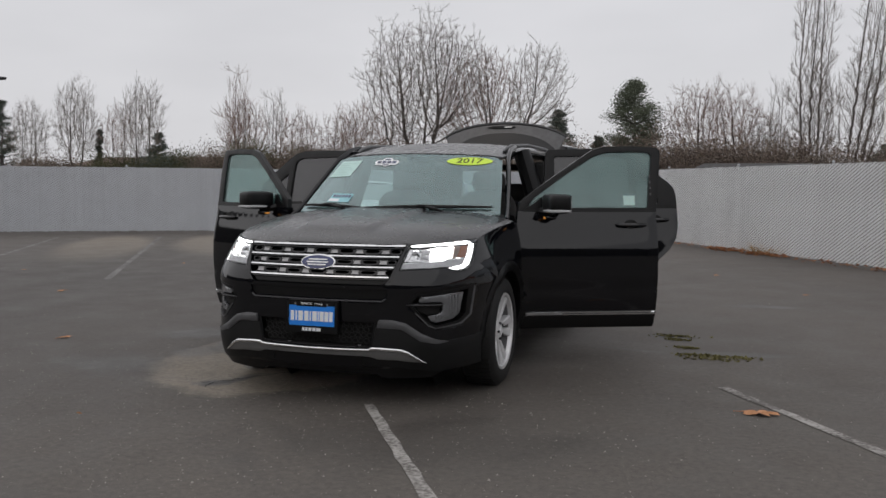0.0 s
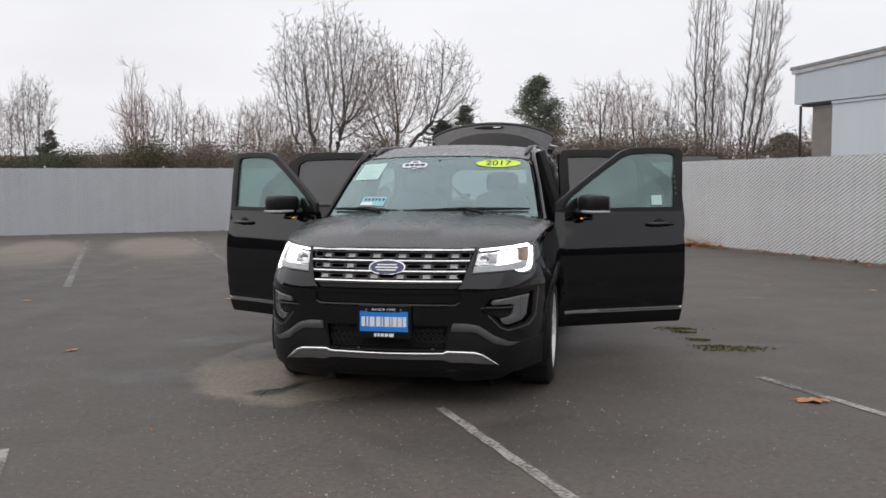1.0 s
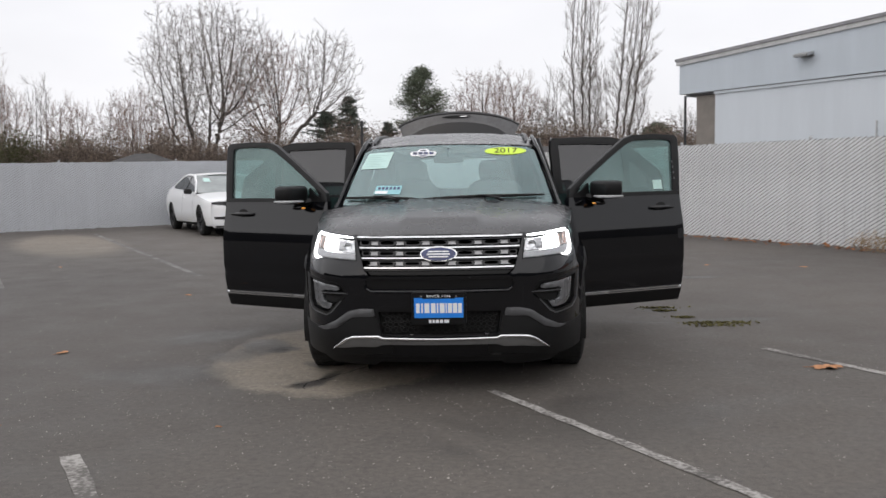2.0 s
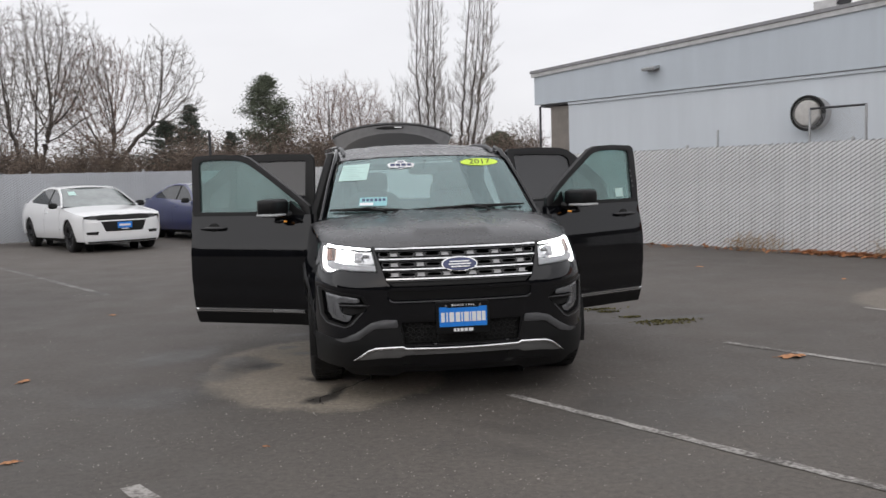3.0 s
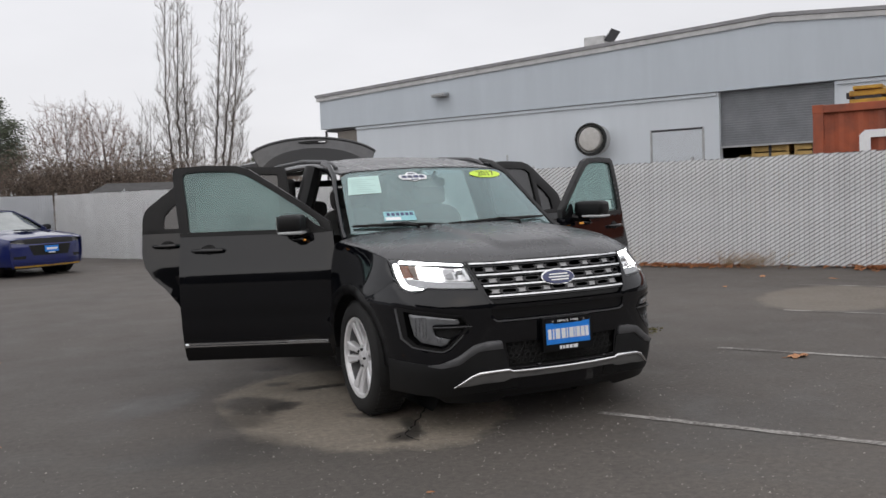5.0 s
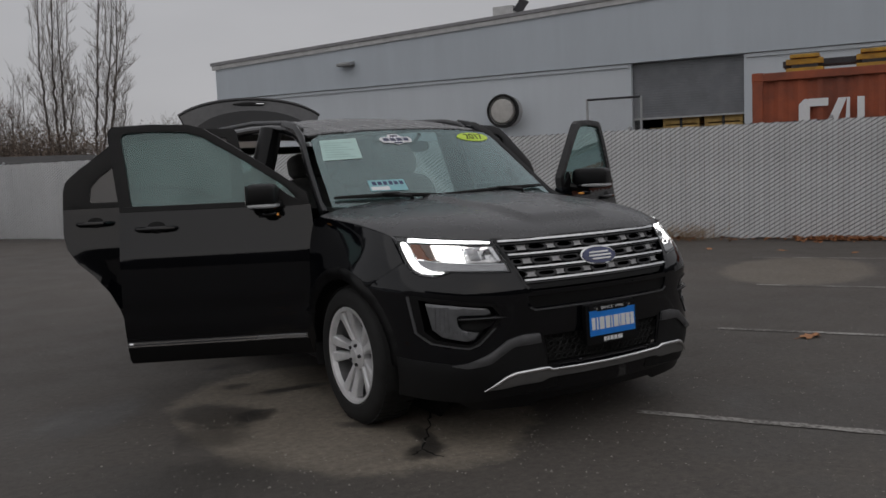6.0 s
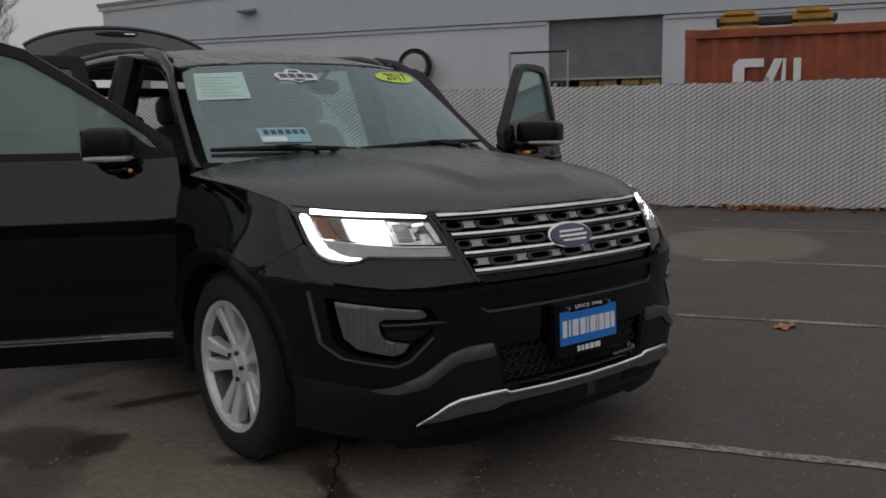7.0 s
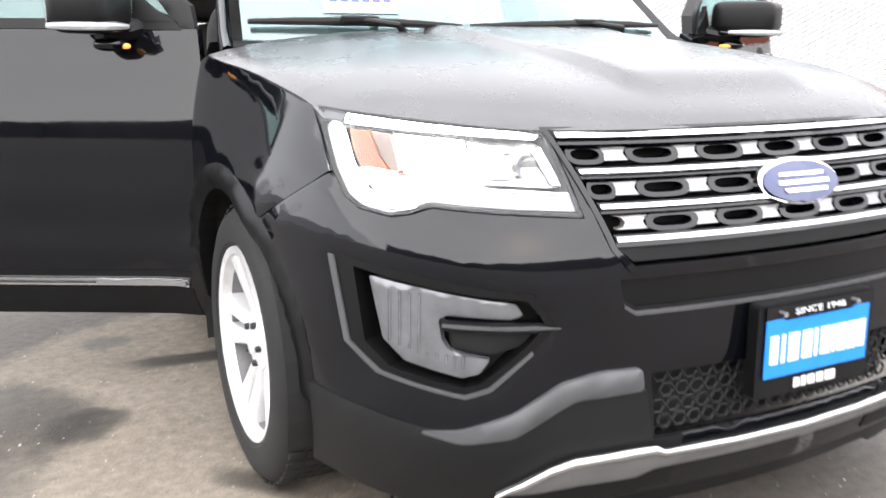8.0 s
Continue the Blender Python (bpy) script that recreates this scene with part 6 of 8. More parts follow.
xs = [-0.70 + 1.40 * i / 24 for i in range(25)]
spoiler_loop = [(x * 0.84, 0.02) for x in xs] + [(x, gate_end(x)) for x in reversed(xs)]
gate = panel("tailgate", spoiler_loop, [], gate_top, 0.04, 0.035, SHEEN_BLACK, suv, "raised black tailgate with a roof spoiler", lip=0.004, m=LG)
dark = [(x, 0.03) for x in xs if abs(x) < 0.60] + [(x, 0.305 - 0.11 * (x / 0.575) ** 2 - 0.06 * (x / 0.575) ** 6) for x in reversed(xs) if abs(x) < 0.60]
panel("gloss_panel", dark, [], lambda x, v, d: gate_top(x, v, -0.006 + d), 0.04, 0.008, BLACK_PAINT, gate, "black gloss panel", lip=0.003, m=LG)
def gate_strip(drop, thick_):
    """A narrow band that follows the spoiler's edge."""
    return [(x, gate_end(x) - drop - thick_) for x in xs] + [(x, gate_end(x) - drop) for x in reversed(xs)]


# grey strip stands in for the highlight along the spoiler's rim
panel("spoiler_edge", gate_strip(0.0, 0.016), [], lambda x, v, d: gate_top(x, v, -0.010 + d), 0.04, 0.012, GREY_TRIM, gate, "pale strip drawn as the light on the spoiler edge", lip=0.003, m=LG)
panel("spoiler_groove", gate_strip(0.018, 0.010), [], lambda x, v, d: gate_top(x, v, -0.003 + d), 0.04, 0.004, MATT_BLACK, gate, "dark groove under the spoiler edge", m=LG)
slot = [(-0.20, 0.365), (-0.10, 0.382), (0.10, 0.382), (0.14, 0.375), (0.10, 0.355), (-0.10, 0.352)]
panel("brake_lamp", rounded(slot, 0.01), [], lambda x, v, d: gate_top(x, v, -0.022 + d), 0.04, 0.024, MATT_BLACK, gate, "black high brake lamp", lip=0.004, m=LG)
# chrome sliver stands in for a glint on the brake lamp
panel("lamp_glint", [(0.02, 0.363), (0.10, 0.365), (0.10, 0.373), (0.02, 0.371)], [], lambda x, v, d: gate_top(x, v, -0.025 + d), 0.04, 0.004, CHROME, gate, m=LG)


def gate_back(x, z, d):
    t = (z - 0.75) / 0.85
    return (x, 5.02 - 0.10 * t * t - 0.12 * (x / 0.8) ** 2 - d, z)


tail_loop = [(-0.74, 0.76), (0.74, 0.76), (0.80, 1.15), (0.70, 1.60), (-0.70, 1.60), (-0.80, 1.15)]
tail_win = [(-0.66, 1.17), (0.66, 1.17), (0.60, 1.53), (-0.60, 1.53)]
panel("gate_shell", rounded(tail_loop, 0.05), [rounded(tail_win, 0.05)[::-1]], gate_back, 0.06, 0.05, BLACK_PAINT, gate, "black tailgate shell", lip=0.004, m=LG)
panel("rear_window", tail_win, [], lambda x, z, d: gate_back(x, z, 0.02 + d), 0.1, 0.004, PRIVACY_GLASS, gate, "dark rear window", m=LG)
panel("gate_trim", [(-0.62, 0.80), (0.62, 0.80), (0.66, 1.12), (-0.66, 1.12)], [], lambda x, z, d: gate_back(x, z, 0.052 + d), 0.1, 0.02, DASH_PLASTIC, gate, "dark inner gate trim", lip=0.008, m=LG)
for side in (1, -1):
    a, b = Vector((side * 0.64, 4.80, 1.35)), LG @ Vector((side * 0.64, 4.93, 1.30))
    bm = bmesh.new()
    add_rod(bm, a, a.lerp(b, 0.55), 0.013)
    add_rod(bm, a.lerp(b, 0.5), b, 0.007)
    part("gas_strut", bm, SATIN, gate, "gas strut", smooth=True)
panel("rear_bumper", on_nose([(-0.90, 0.30), (0.90, 0.30), (0.92, 0.74), (-0.92, 0.74)]), [], lambda s, z, d: (nose(s, z, 0)[0], 5.00 - 0.75 * plan(nose(s, z, 0)[0]) - d, z), 0.08, 0.05, BLACK_PAINT, suv, "black rear bumper", lip=0.004)


# wheels
def wheel(at, side, rim_mat, r=0.374, rr=0.256, width=0.245, spokes=5, parent=None, label="alloy wheel with a road tyre", split=True):
    w = new("wheel")
    w.parent = parent
    tagged(w, label)
    m = Matrix.Translation(at) @ pose(0, 0, 0, 0, 90 * side, 0)      # z of the chart points outward
    h = width / 2
    prof = [(rr + 0.004, h - 0.018), (rr + 0.02, h - 0.004), (r - 0.060, h), (r - 0.026, h - 0.012), (r - 0.006, h - 0.035), (r, h - 0.07), (r, -h + 0.07), (r - 0.006, -h + 0.035), (r - 0.06, -h), (rr + 0.004, -h + 0.018)]
    bm = add_lathe(bmesh.new(), prof, m, 56, closed=True)
    tyre = part("tyre", bm, RUBBER, w, "black rubber tyre", smooth=True)
    bm = bmesh.new()
    for k in range(56):
        a = k * math.tau / 56
        for z0, z1 in ((-h + 0.03, -0.052), (-0.046, -0.004), (0.004, 0.046), (0.052, h - 0.03)):
            add_box(bm, (r - 0.004, -0.013, z0), (r + 0.003, 0.013, z1), m @ pose(0, 0, 0, 0, 0, math.degrees(a) + (3 if z0 > 0 else 0)))
    part("tread", bm, RUBBER, tyre, "tread blocks")
    prof = [(rr + 0.010, h - 0.020), (rr + 0.006, h - 0.010), (rr - 0.012, h - 0.014), (rr - 0.020, h - 0.040), (rr + 0.004, h - 0.040)]
    rim = part("rim", add_lathe(bmesh.new(), prof, m, 48, closed=True), rim_mat, w, "alloy rim", smooth=True)
    prof = [(rr + 0.004, h - 0.041), (rr - 0.022, h - 0.041), (rr - 0.030, -h + 0.03), (rr, -h + 0.012), (rr + 0.004, -h + 0.02)]
    part("barrel", add_lathe(bmesh.new(), prof, m, 48, closed=True), BARREL if rim_mat is ALLOY else rim_mat, rim, "inside of the rim", smooth=True)
    part("rim_back", add_lathe(bmesh.new(), [(rr - 0.03, -0.03), (0.0, -0.03), ], m, 40), MATT_BLACK, rim)
    part("brake_disc", add_lathe(bmesh.new(), [(0.165, -0.02), (0.165, 0.005), (0.0, 0.005)], m, 36), STEEL_DARK, rim, "steel brake disc", smooth=True)
    part("hub", add_lathe(bmesh.new(), [(0.085, h - 0.085), (0.080, h - 0.050), (0.060, h - 0.042), (0.034, h - 0.036), (0.030, h - 0.030), (0.0, h - 0.028)], m, 32), rim_mat, rim, "wheel hub", smooth=True)
    bm = bmesh.new()
    for k in range(spokes):
        q = pose(0, 0, 0, 0, 0, 90 + k * 360 / spokes)
        for off in ((-1, 1) if split else (0,)):
            # each arm: a broad flat blade, slotted beside its twin, that widens towards the rim
            end = rr - 0.010
            pts = [(0.050, 0.018 * off, h - 0.060), (0.110, 0.027 * off, h - 0.047), (0.175, 0.037 * off, h - 0.034), (end, 0.050 * off, h - 0.022)]
            wd = [0.016, 0.019, 0.024, 0.034] if split else [0.03, 0.028, 0.03, 0.036]
            ring0 = None
            for (x, y, z), b in zip(pts, wd):
                ring = [bm.verts.new(m @ q @ Vector(p)) for p in ((x, y - b, z - 0.045), (x, y - b, z - 0.008), (x, y - b * 0.70, z), (x, y + b * 0.70, z), (x, y + b, z - 0.008), (x, y + b, z - 0.045))]
                if ring0:
                    for i in range(6):
                        bm.faces.new((ring0[i], ring0[(i + 1) % 6], ring[(i + 1) % 6], ring[i]))
                ring0 = ring
    part("spokes", bm, rim_mat, rim, "split spokes", smooth=True)
    for k in range(5):
        a = radians(54 + 72 * k)
        c = Vector((0.055 * math.cos(a), 0.055 * math.sin(a), 0))
        part("lug_nut", add_rod(bmesh.new(), m @ (c + Vector((0, 0, h - 0.052))), m @ (c + Vector((0, 0, h - 0.030))), 0.011, 0.009, 6), STEEL_DARK if rim_mat is ALLOY else DARK_ALLOY, rim)
    return w


for y in (FW, RW):
    for side in (1, -1):
        wheel((side * 0.853, y - 0.012, HUB + 0.004), side, ALLOY, parent=suv, label="silver split-spoke alloy wheel with a black tyre")

# inside of the cabin
inside_ = [("floor_pan", (-0.86, 1.30, 0.28), (0.86, 4.95, 0.36), DASH_PLASTIC), ("underbody", (-0.55, 0.25, 0.24), (0.55, 4.8, 0.30), MATT_BLACK),
           ("firewall", (-0.84, 1.24, 0.30), (0.84, 1.30, 1.08), MATT_BLACK), ("engine_block", (-0.50, 0.35, 0.36), (0.50, 1.18, 0.92), MATT_BLACK), ("load_floor", (-0.62, 3.95, 0.70), (0.62, 4.92, 0.76), SEAT_CLOTH)]
for name, lo, hi, mt in inside_:
    part(name, box(lo, hi, Matrix(), 0.02), mt, suv)
for side in (1, -1):
    part("load_side", box((side * 0.74 - 0.08, 3.6, 0.40), (side * 0.74 + 0.08, 4.9, 1.16), Matrix(), 0.03), DASH_PLASTIC, suv)
bm = bmesh.new()
for x0, x1 in ((-0.82, 0.82),):
    rows = []
    for x in (-0.84, -0.6, -0.3, 0, 0.3, 0.6, 0.84):
        bulge = 0.035 * math.exp(-((x - 0.38) / 0.2) ** 2)
        rows.append([bm.verts.new((x, y, z + (bulge if z > 1.0 else 0))) for y, z in ((1.32 + 0.3 * x * x * 0.4, 1.10), (1.50, 1.145), (1.70, 1.135), (1.79, 1.07), (1.78, 0.95), (1.72, 0.72), (1.60, 0.55), (1.32, 0.55))])
    for a, b in zip(rows, rows[1:]):
        for k in range(7):
            bm.faces.new((a[k], a[k + 1], b[k + 1], b[k]))
part("dashboard", bm, DASH_PLASTIC, suv, "dark moulded dashboard", smooth=True, angle=50)
bm = bmesh.new()
c = Vector((0.38, 1.93, 1.00))
q = Matrix.Translation(c) @ pose(0, 0, 0, 62)
pts = [q @ Vector((0.185 * math.cos(k * math.tau / 28), 0.185 * math.sin(k * math.tau / 28), 0)) for k in range(29)]
add_sweep(bm, pts, 0.016, 8)
sw = part("steering_wheel", bm, BLACK_PLASTIC, suv, "black steering wheel", smooth=True)
bm = bmesh.new()
blob(bm, (0, 0, -0.02), (0.17, 0.13, 0.06), 3, q)
for a in (0, 180, 270):
    add_rod(bm, q @ Vector((0.05 * math.cos(radians(a)), 0.05 * math.sin(radians(a)), -0.01)), q @ Vector((0.18 * math.cos(radians(a)), 0.18 * math.sin(radians(a)), 0)), 0.016)
part("hub_pad", bm, BLACK_PLASTIC, sw, smooth=True, angle=50)
bm = bmesh.new()
blob(bm, (0.0, 1.80, 1.500), (0.25, 0.045, 0.075), 4)
rvm = part("rear_view_mirror", bm, BLACK_PLASTIC, suv, "black interior mirror", smooth=True, angle=60)
part("stalk", add_rod(bmesh.new(), (0, 1.78, 1.52), (0, 1.70, 1.575), 0.012), BLACK_PLASTIC, rvm, smooth=True)
part("console", box((-0.13, 1.75, 0.36), (0.13, 2.75, 0.72), Matrix(), 0.05), DASH_PLASTIC, suv)


def car_seat(x, y, width, heads, back=0.66, head=0.13):
    bm = bmesh.new()
    blob(bm, (x, y, 0.62), (width, 0.54, 0.20), 5)
    s = part("car_seat", bm, SEAT_CLOTH, suv, "charcoal cloth car seat", smooth=True, angle=60)
    bm = bmesh.new()
    blob(bm, (0, 0, back / 2 - 0.01), (width * 0.96, 0.25, back), 4, Matrix.Translation((x, y + 0.27, 0.66)) @ pose(0, 0, 0, -14))
    part("backrest", bm, SEAT_CLOTH, s, smooth=True, angle=60)
    for hx in heads:
        bm = bmesh.new()
        blob(bm, (0, 0, back + head * 0.62), (0.29, 0.16, head + 0.05), 4.0, Matrix.Translation((x + hx, y + 0.27, 0.66)) @ pose(0, 0, 0, -14))
        part("headrest", bm, SEAT_CLOTH, s, smooth=True, angle=60)
        for k in (-0.05, 0.05):
            mm = Matrix.Translation((x + hx + k, y + 0.27, 0.66)) @ pose(0, 0, 0, -14)
            part("headrest_post", add_rod(bmesh.new(), mm @ Vector((0, 0, back - 0.08)), mm @ Vector((0, 0, back + 0.06)), 0.007), CHROME, s)


car_seat(-0.38, 2.22, 0.56, (0,), 0.68)
car_seat(0.38, 2.22, 0.56, (0,), 0.68)
car_seat(0.0, 3.18, 1.32, (-0.42, 0.42), 0.58, 0.12)
for side in (1, -1):
    part("pillar_trim", box((side * 0.72 - 0.09, 3.34, 0.60), (side * 0.72 + 0.09, 3.62, 1.60), Matrix(), 0.04), DASH_PLASTIC, suv, "dark inner pillar trim")
    part("pillar_trim", box((side * 0.58 - 0.15, 4.42, 0.74), (side * 0.58 + 0.15, 4.62, 1.60), Matrix(), 0.05), DASH_PLASTIC, suv, "dark inner pillar trim")
part("rear_header", box((-0.50, 4.44, 1.535), (0.50, 4.62, 1.60), Matrix(), 0.02), DASH_PLASTIC, suv, "dark trim over the rear opening")


# ---- parked saloons by the back fence
def saloon(at, turn, paint, label, rim_mat):
    """Nose towards -y of its own frame; length 5.08."""
    th = group_thing("saloon_car", label, "car", at, turn, "parked cars")
    R = 0.355
    HW, L0, L1 = 0.95, 0.0, 5.08
    FY, RY = 0.93, 3.98

    def half(y):
        return HW * (1 - 0.20 * max(0, 1 - y / 0.75) ** 2.2 - 0.14 * max(0, (y - 4.3) / 0.78) ** 2.2)

    def belt(y):
        return float(np.interp(y, [0, 0.25, 0.6, 1.35, 1.7, 3.9, 4.5, 5.08], [0.77, 0.835, 0.88, 0.955, 0.99, 1.05, 1.06, 0.98]))

    def side_x(y, z):
        w = half(y)
        w -= 0.07 * max(0, (0.50 - z) / 0.3) ** 1.5
        w -= 0.09 * max(0, (z - 0.72) / 0.3) ** 1.6
        return w

    for s in (1, -1):
        ys = [0.18 + 4.72 * i / 30 for i in range(31)]
        low = [(0.20, 0.24)]
        for c in (FY, RY):
            low += [(c + 0.385 * math.cos(radians(a)), 0.345 + 0.385 * math.sin(radians(a))) for a in range(196, -17, -12)]
        low += [(4.88, 0.28)]
        loop = low + [(y, belt(y) - 0.015) for y in reversed(ys)]
        body = panel("body_side", loop, [], lambda y, z, d: (s * (side_x(y, z) - d), y, z), 0.07, 0.02, paint, th, lip=0.004)
        for c in (FY, RY):
            bm = bmesh.new()
            rows = [[bm.verts.new((s * x, c + 0.39 * math.cos(radians(a)), max(0.16, 0.345 + 0.39 * math.sin(radians(a))))) for x in (0.92, 0.5)] for a in range(198, -19, -12)]
            for p, q in zip(rows, rows[1:]):
                bm.faces.new((p[0], p[1], q[1], q[0]))
            bmesh.ops.create_circle(bm, cap_ends=True, segments=24, radius=0.40, matrix=Matrix.Translation((s * 0.5, c, 0.345)) @ pose(0, 0, 0, 0, 90))
            part("wheel_well", bm, MATT_BLACK, th)
            wheel((s * 0.815, c, R), s, rim_mat, r=R, rr=0.235, width=0.23, parent=th, label="dark alloy wheel with a black tyre")
        # side glass in the flank of the roof
        win = [(1.62, 1.005), (2.05, 1.24), (2.45, 1.375), (3.0, 1.41), (3.55, 1.36), (4.15, 1.12), (4.0, 1.075)]
        panel("side_window", win, [], lambda y, z, d: (s * (0.865 - 0.24 * (z - 0.98) / 0.45 - d), y, z), 0.10, 0.01, SIDE_GLASS, th, "dark side glass")
        panel("window_pillar", [(2.62, 1.03), (2.70, 1.03), (2.72, 1.40), (2.66, 1.40)], [], lambda y, z, d: (s * (0.871 - 0.24 * (z - 0.98) / 0.45 - d), y, z), 0.10, 0.012, MATT_BLACK, th)
        roofside = [(1.50, 0.98), (2.0, 1.265), (2.42, 1.42), (3.0, 1.455), (3.6, 1.40), (4.4, 1.10), (4.3, 1.03), (1.6, 0.96)]
        panel("roof_flank", roofside, [win[::-1]], lambda y, z, d: (s * (0.873 - 0.24 * (z - 0.98) / 0.45 - d), y, z), 0.10, 0.02, paint, th)
        bm = bmesh.new()
        blob(bm, (s * 1.0, 1.72, 1.02), (0.20, 0.12, 0.13), 3)
        part("door_mirror", bm, MATT_BLACK, th, smooth=True, angle=60)
        panel("door_seam", [(1.50, 0.40), (1.51, 0.40), (1.56, 0.94), (1.55, 0.94)], [], lambda y, z, d: (s * (side_x(y, z) + 0.001 - d), y, z), 0.1, 0.004, MATT_BLACK, th)
        panel("door_seam", [(2.70, 0.40), (2.71, 0.40), (2.70, 0.98), (2.69, 0.98)], [], lambda y, z, d: (s * (side_x(y, z) + 0.001 - d), y, z), 0.1, 0.004, MATT_BLACK, th)
        part("door_handle", box((s * 0.935 - 0.02, 2.42, 0.84), (s * 0.935 + 0.02, 2.62, 0.87), Matrix(), 0.008), paint, th)

    def front_y(x, z):
        return 0.04 + 0.17 * (abs(x) / 0.80) ** 3 + 0.10 * max(0, (z - 0.64) / 0.2) ** 2 + 0.04 * max(0, (0.36 - z) / 0.16) ** 2

    face = [(-0.78, 0.20), (0.78, 0.20), (0.86, 0.42), (0.855, 0.70), (0.80, 0.79), (0.66, 0.835), (0, 0.862), (-0.66, 0.835), (-0.80, 0.79), (-0.855, 0.70), (-0.86, 0.42)]
    panel("front_bumper", face, [], lambda x, z, d: (x, front_y(x, z) + d, z), 0.06, 0.03, paint, th, "car nose", lip=0.004)

    def proud(k):
        return lambda x, z, d: (x, front_y(x, z + 0.045) - k + d, z + 0.045)

    gr = panel("grille", rounded([(-0.60, 0.752), (-0.575, 0.665), (-0.50, 0.645), (-0.40, 0.41), (0.40, 0.41), (0.50, 0.645), (0.575, 0.665), (0.60, 0.752), (0.45, 0.768), (-0.45, 0.768)], 0.02), [], proud(0.004), 0.06, 0.008, MATT_BLACK, th, "black grille")
    panel("grille_bar", [(-0.50, 0.630), (0.50, 0.630), (0.52, 0.655), (-0.52, 0.655)], [], proud(0.014), 0.06, 0.014, paint, gr, "body-coloured bar across the grille")
    for s in (1, -1):
        lampl = [(0.585, 0.752), (0.570, 0.668), (0.68, 0.672), (0.79, 0.692), (0.845, 0.715), (0.835, 0.752), (0.72, 0.764)]
        panel("headlamp", lampl if s == 1 else mirror_x(lampl), [], proud(0.006), 0.05, 0.01, LENS_DARK, th, "smoked headlamp")
        drl = [(0.58, 0.672), (0.73, 0.680), (0.80, 0.698), (0.73, 0.686), (0.58, 0.679)]
        panel("lamp_strip", drl if s == 1 else mirror_x(drl), [], proud(0.009), 0.05, 0.004, STRIP_OFF, th)
        fogl = [(0.54, 0.415), (0.56, 0.345), (0.76, 0.352), (0.78, 0.405)]
        panel("corner_vent", fogl if s == 1 else mirror_x(fogl), [], proud(0.004), 0.05, 0.008, MATT_BLACK, th)
    panel("lower_lip", [(-0.74, 0.165), (0.74, 0.165), (0.76, 0.200), (-0.76, 0.200)], [], proud(0.02), 0.06, 0.03, YELLOW if paint is BLUE_CAR else MATT_BLACK, th)
    pl = panel("dealer_plate", [(-0.155, 0.475), (0.155, 0.475), (0.155, 0.605), (-0.155, 0.605)], [], proud(0.03), 0.06, 0.02, PLATE_BLUE, th, "bright blue dealer plate")
    panel("white_bar", [(-0.12, 0.518), (0.12, 0.518), (0.12, 0.565), (-0.12, 0.565)], [], proud(0.034), 0.06, 0.004, WHITE_INK, pl, "plain white bar")
    panel("holder_foot", [(-0.08, 0.450), (0.08, 0.450), (0.08, 0.469), (-0.08, 0.469)], [], proud(0.03), 0.06, 0.004, WHITE_INK, pl)

    def top(x, y):
        e = side_x(y, belt(y))
        return belt(y) + 0.055 * (1 - (abs(x) / e) ** 2.5) if e else belt(y)

    ys = [0.10 + 1.55 * i / 12 for i in range(13)]
    loop = [(-side_x(y, belt(y)) * 0.995, y + (0.10 if y < 0.2 else 0)) for y in ys] + [(side_x(y, belt(y)) * 0.995, y + (0.10 if y < 0.2 else 0)) for y in reversed(ys)]
    loop += [(x, 0.10 + 0.18 * (abs(x) / 0.8) ** 2) for x in (0.55, 0.3, 0, -0.3, -0.55)]
    panel("hood", loop, [], lambda x, y, d: (x, y, top(x, y) - 0.03 - d), 0.08, 0.015, paint, th, "car hood", lip=0.004)
    if paint is BLUE_CAR:
        part("hood_scoop", box((-0.16, 0.85, 0.975), (0.16, 1.15, 0.998), Matrix(), 0.01), MATT_BLACK, th)
    ws = [(-0.80, 0.985), (0.80, 0.985), (0.66, 1.36), (0.60, 1.40), (-0.60, 1.40), (-0.66, 1.36)]
    scr = panel("windscreen", ws, [], lambda x, z, d: (x, 1.48 + 2.15 * (z - 0.985) + 0.22 * x * x + d, z), 0.10, 0.01, CAR_GLASS, th, "raked windscreen")
    panel("sticker", [(-0.52, 1.24), (-0.36, 1.24), (-0.35, 1.33), (-0.50, 1.33)], [], lambda x, z, d: (x, 1.475 + 2.15 * (z - 0.985) + 0.22 * x * x + d, z + 0.004), 0.08, 0.002, PAPER, scr, "pale window sticker")
    rl = [(x, 2.36 + 0.22 * x * x) for x in (-0.66, -0.3, 0, 0.3, 0.66)] + [(0.66, 3.2), (0.60, 3.75), (0, 3.85), (-0.60, 3.75), (-0.66, 3.2)]
    panel("roof", rl, [], lambda x, y, d: (x, y, 1.475 - 0.05 * ((y - 2.95) / 0.7) ** 2 - 0.055 * (x / 0.66) ** 2 - d), 0.09, 0.02, paint, th, "car roof", lip=0.004)
    panel("rear_window", [(-0.60, 3.70), (0.60, 3.70), (0.70, 4.45), (-0.70, 4.45)], [], lambda x, y, d: (x, y, 1.41 - 0.42 * (y - 3.70) / 0.75 - 0.05 * x * x - d), 0.1, 0.01, CAR_GLASS, th)
    panel("boot_lid", [(-0.80, 4.40), (0.80, 4.40), (0.78, 4.98), (-0.78, 4.98)], [], lambda x, y, d: (x, y, 1.075 - 0.05 * x * x - d), 0.1, 0.02, paint, th, lip=0.004)
    panel("tail", [(-0.80, 0.28), (0.80, 0.28), (0.84, 0.80), (0.76, 1.06), (-0.76, 1.06), (-0.84, 0.80)], [], lambda x, z, d: (x, 5.04 - 0.14 * (abs(x) / 0.8) ** 3 - d, z), 0.1, 0.03, paint, th)
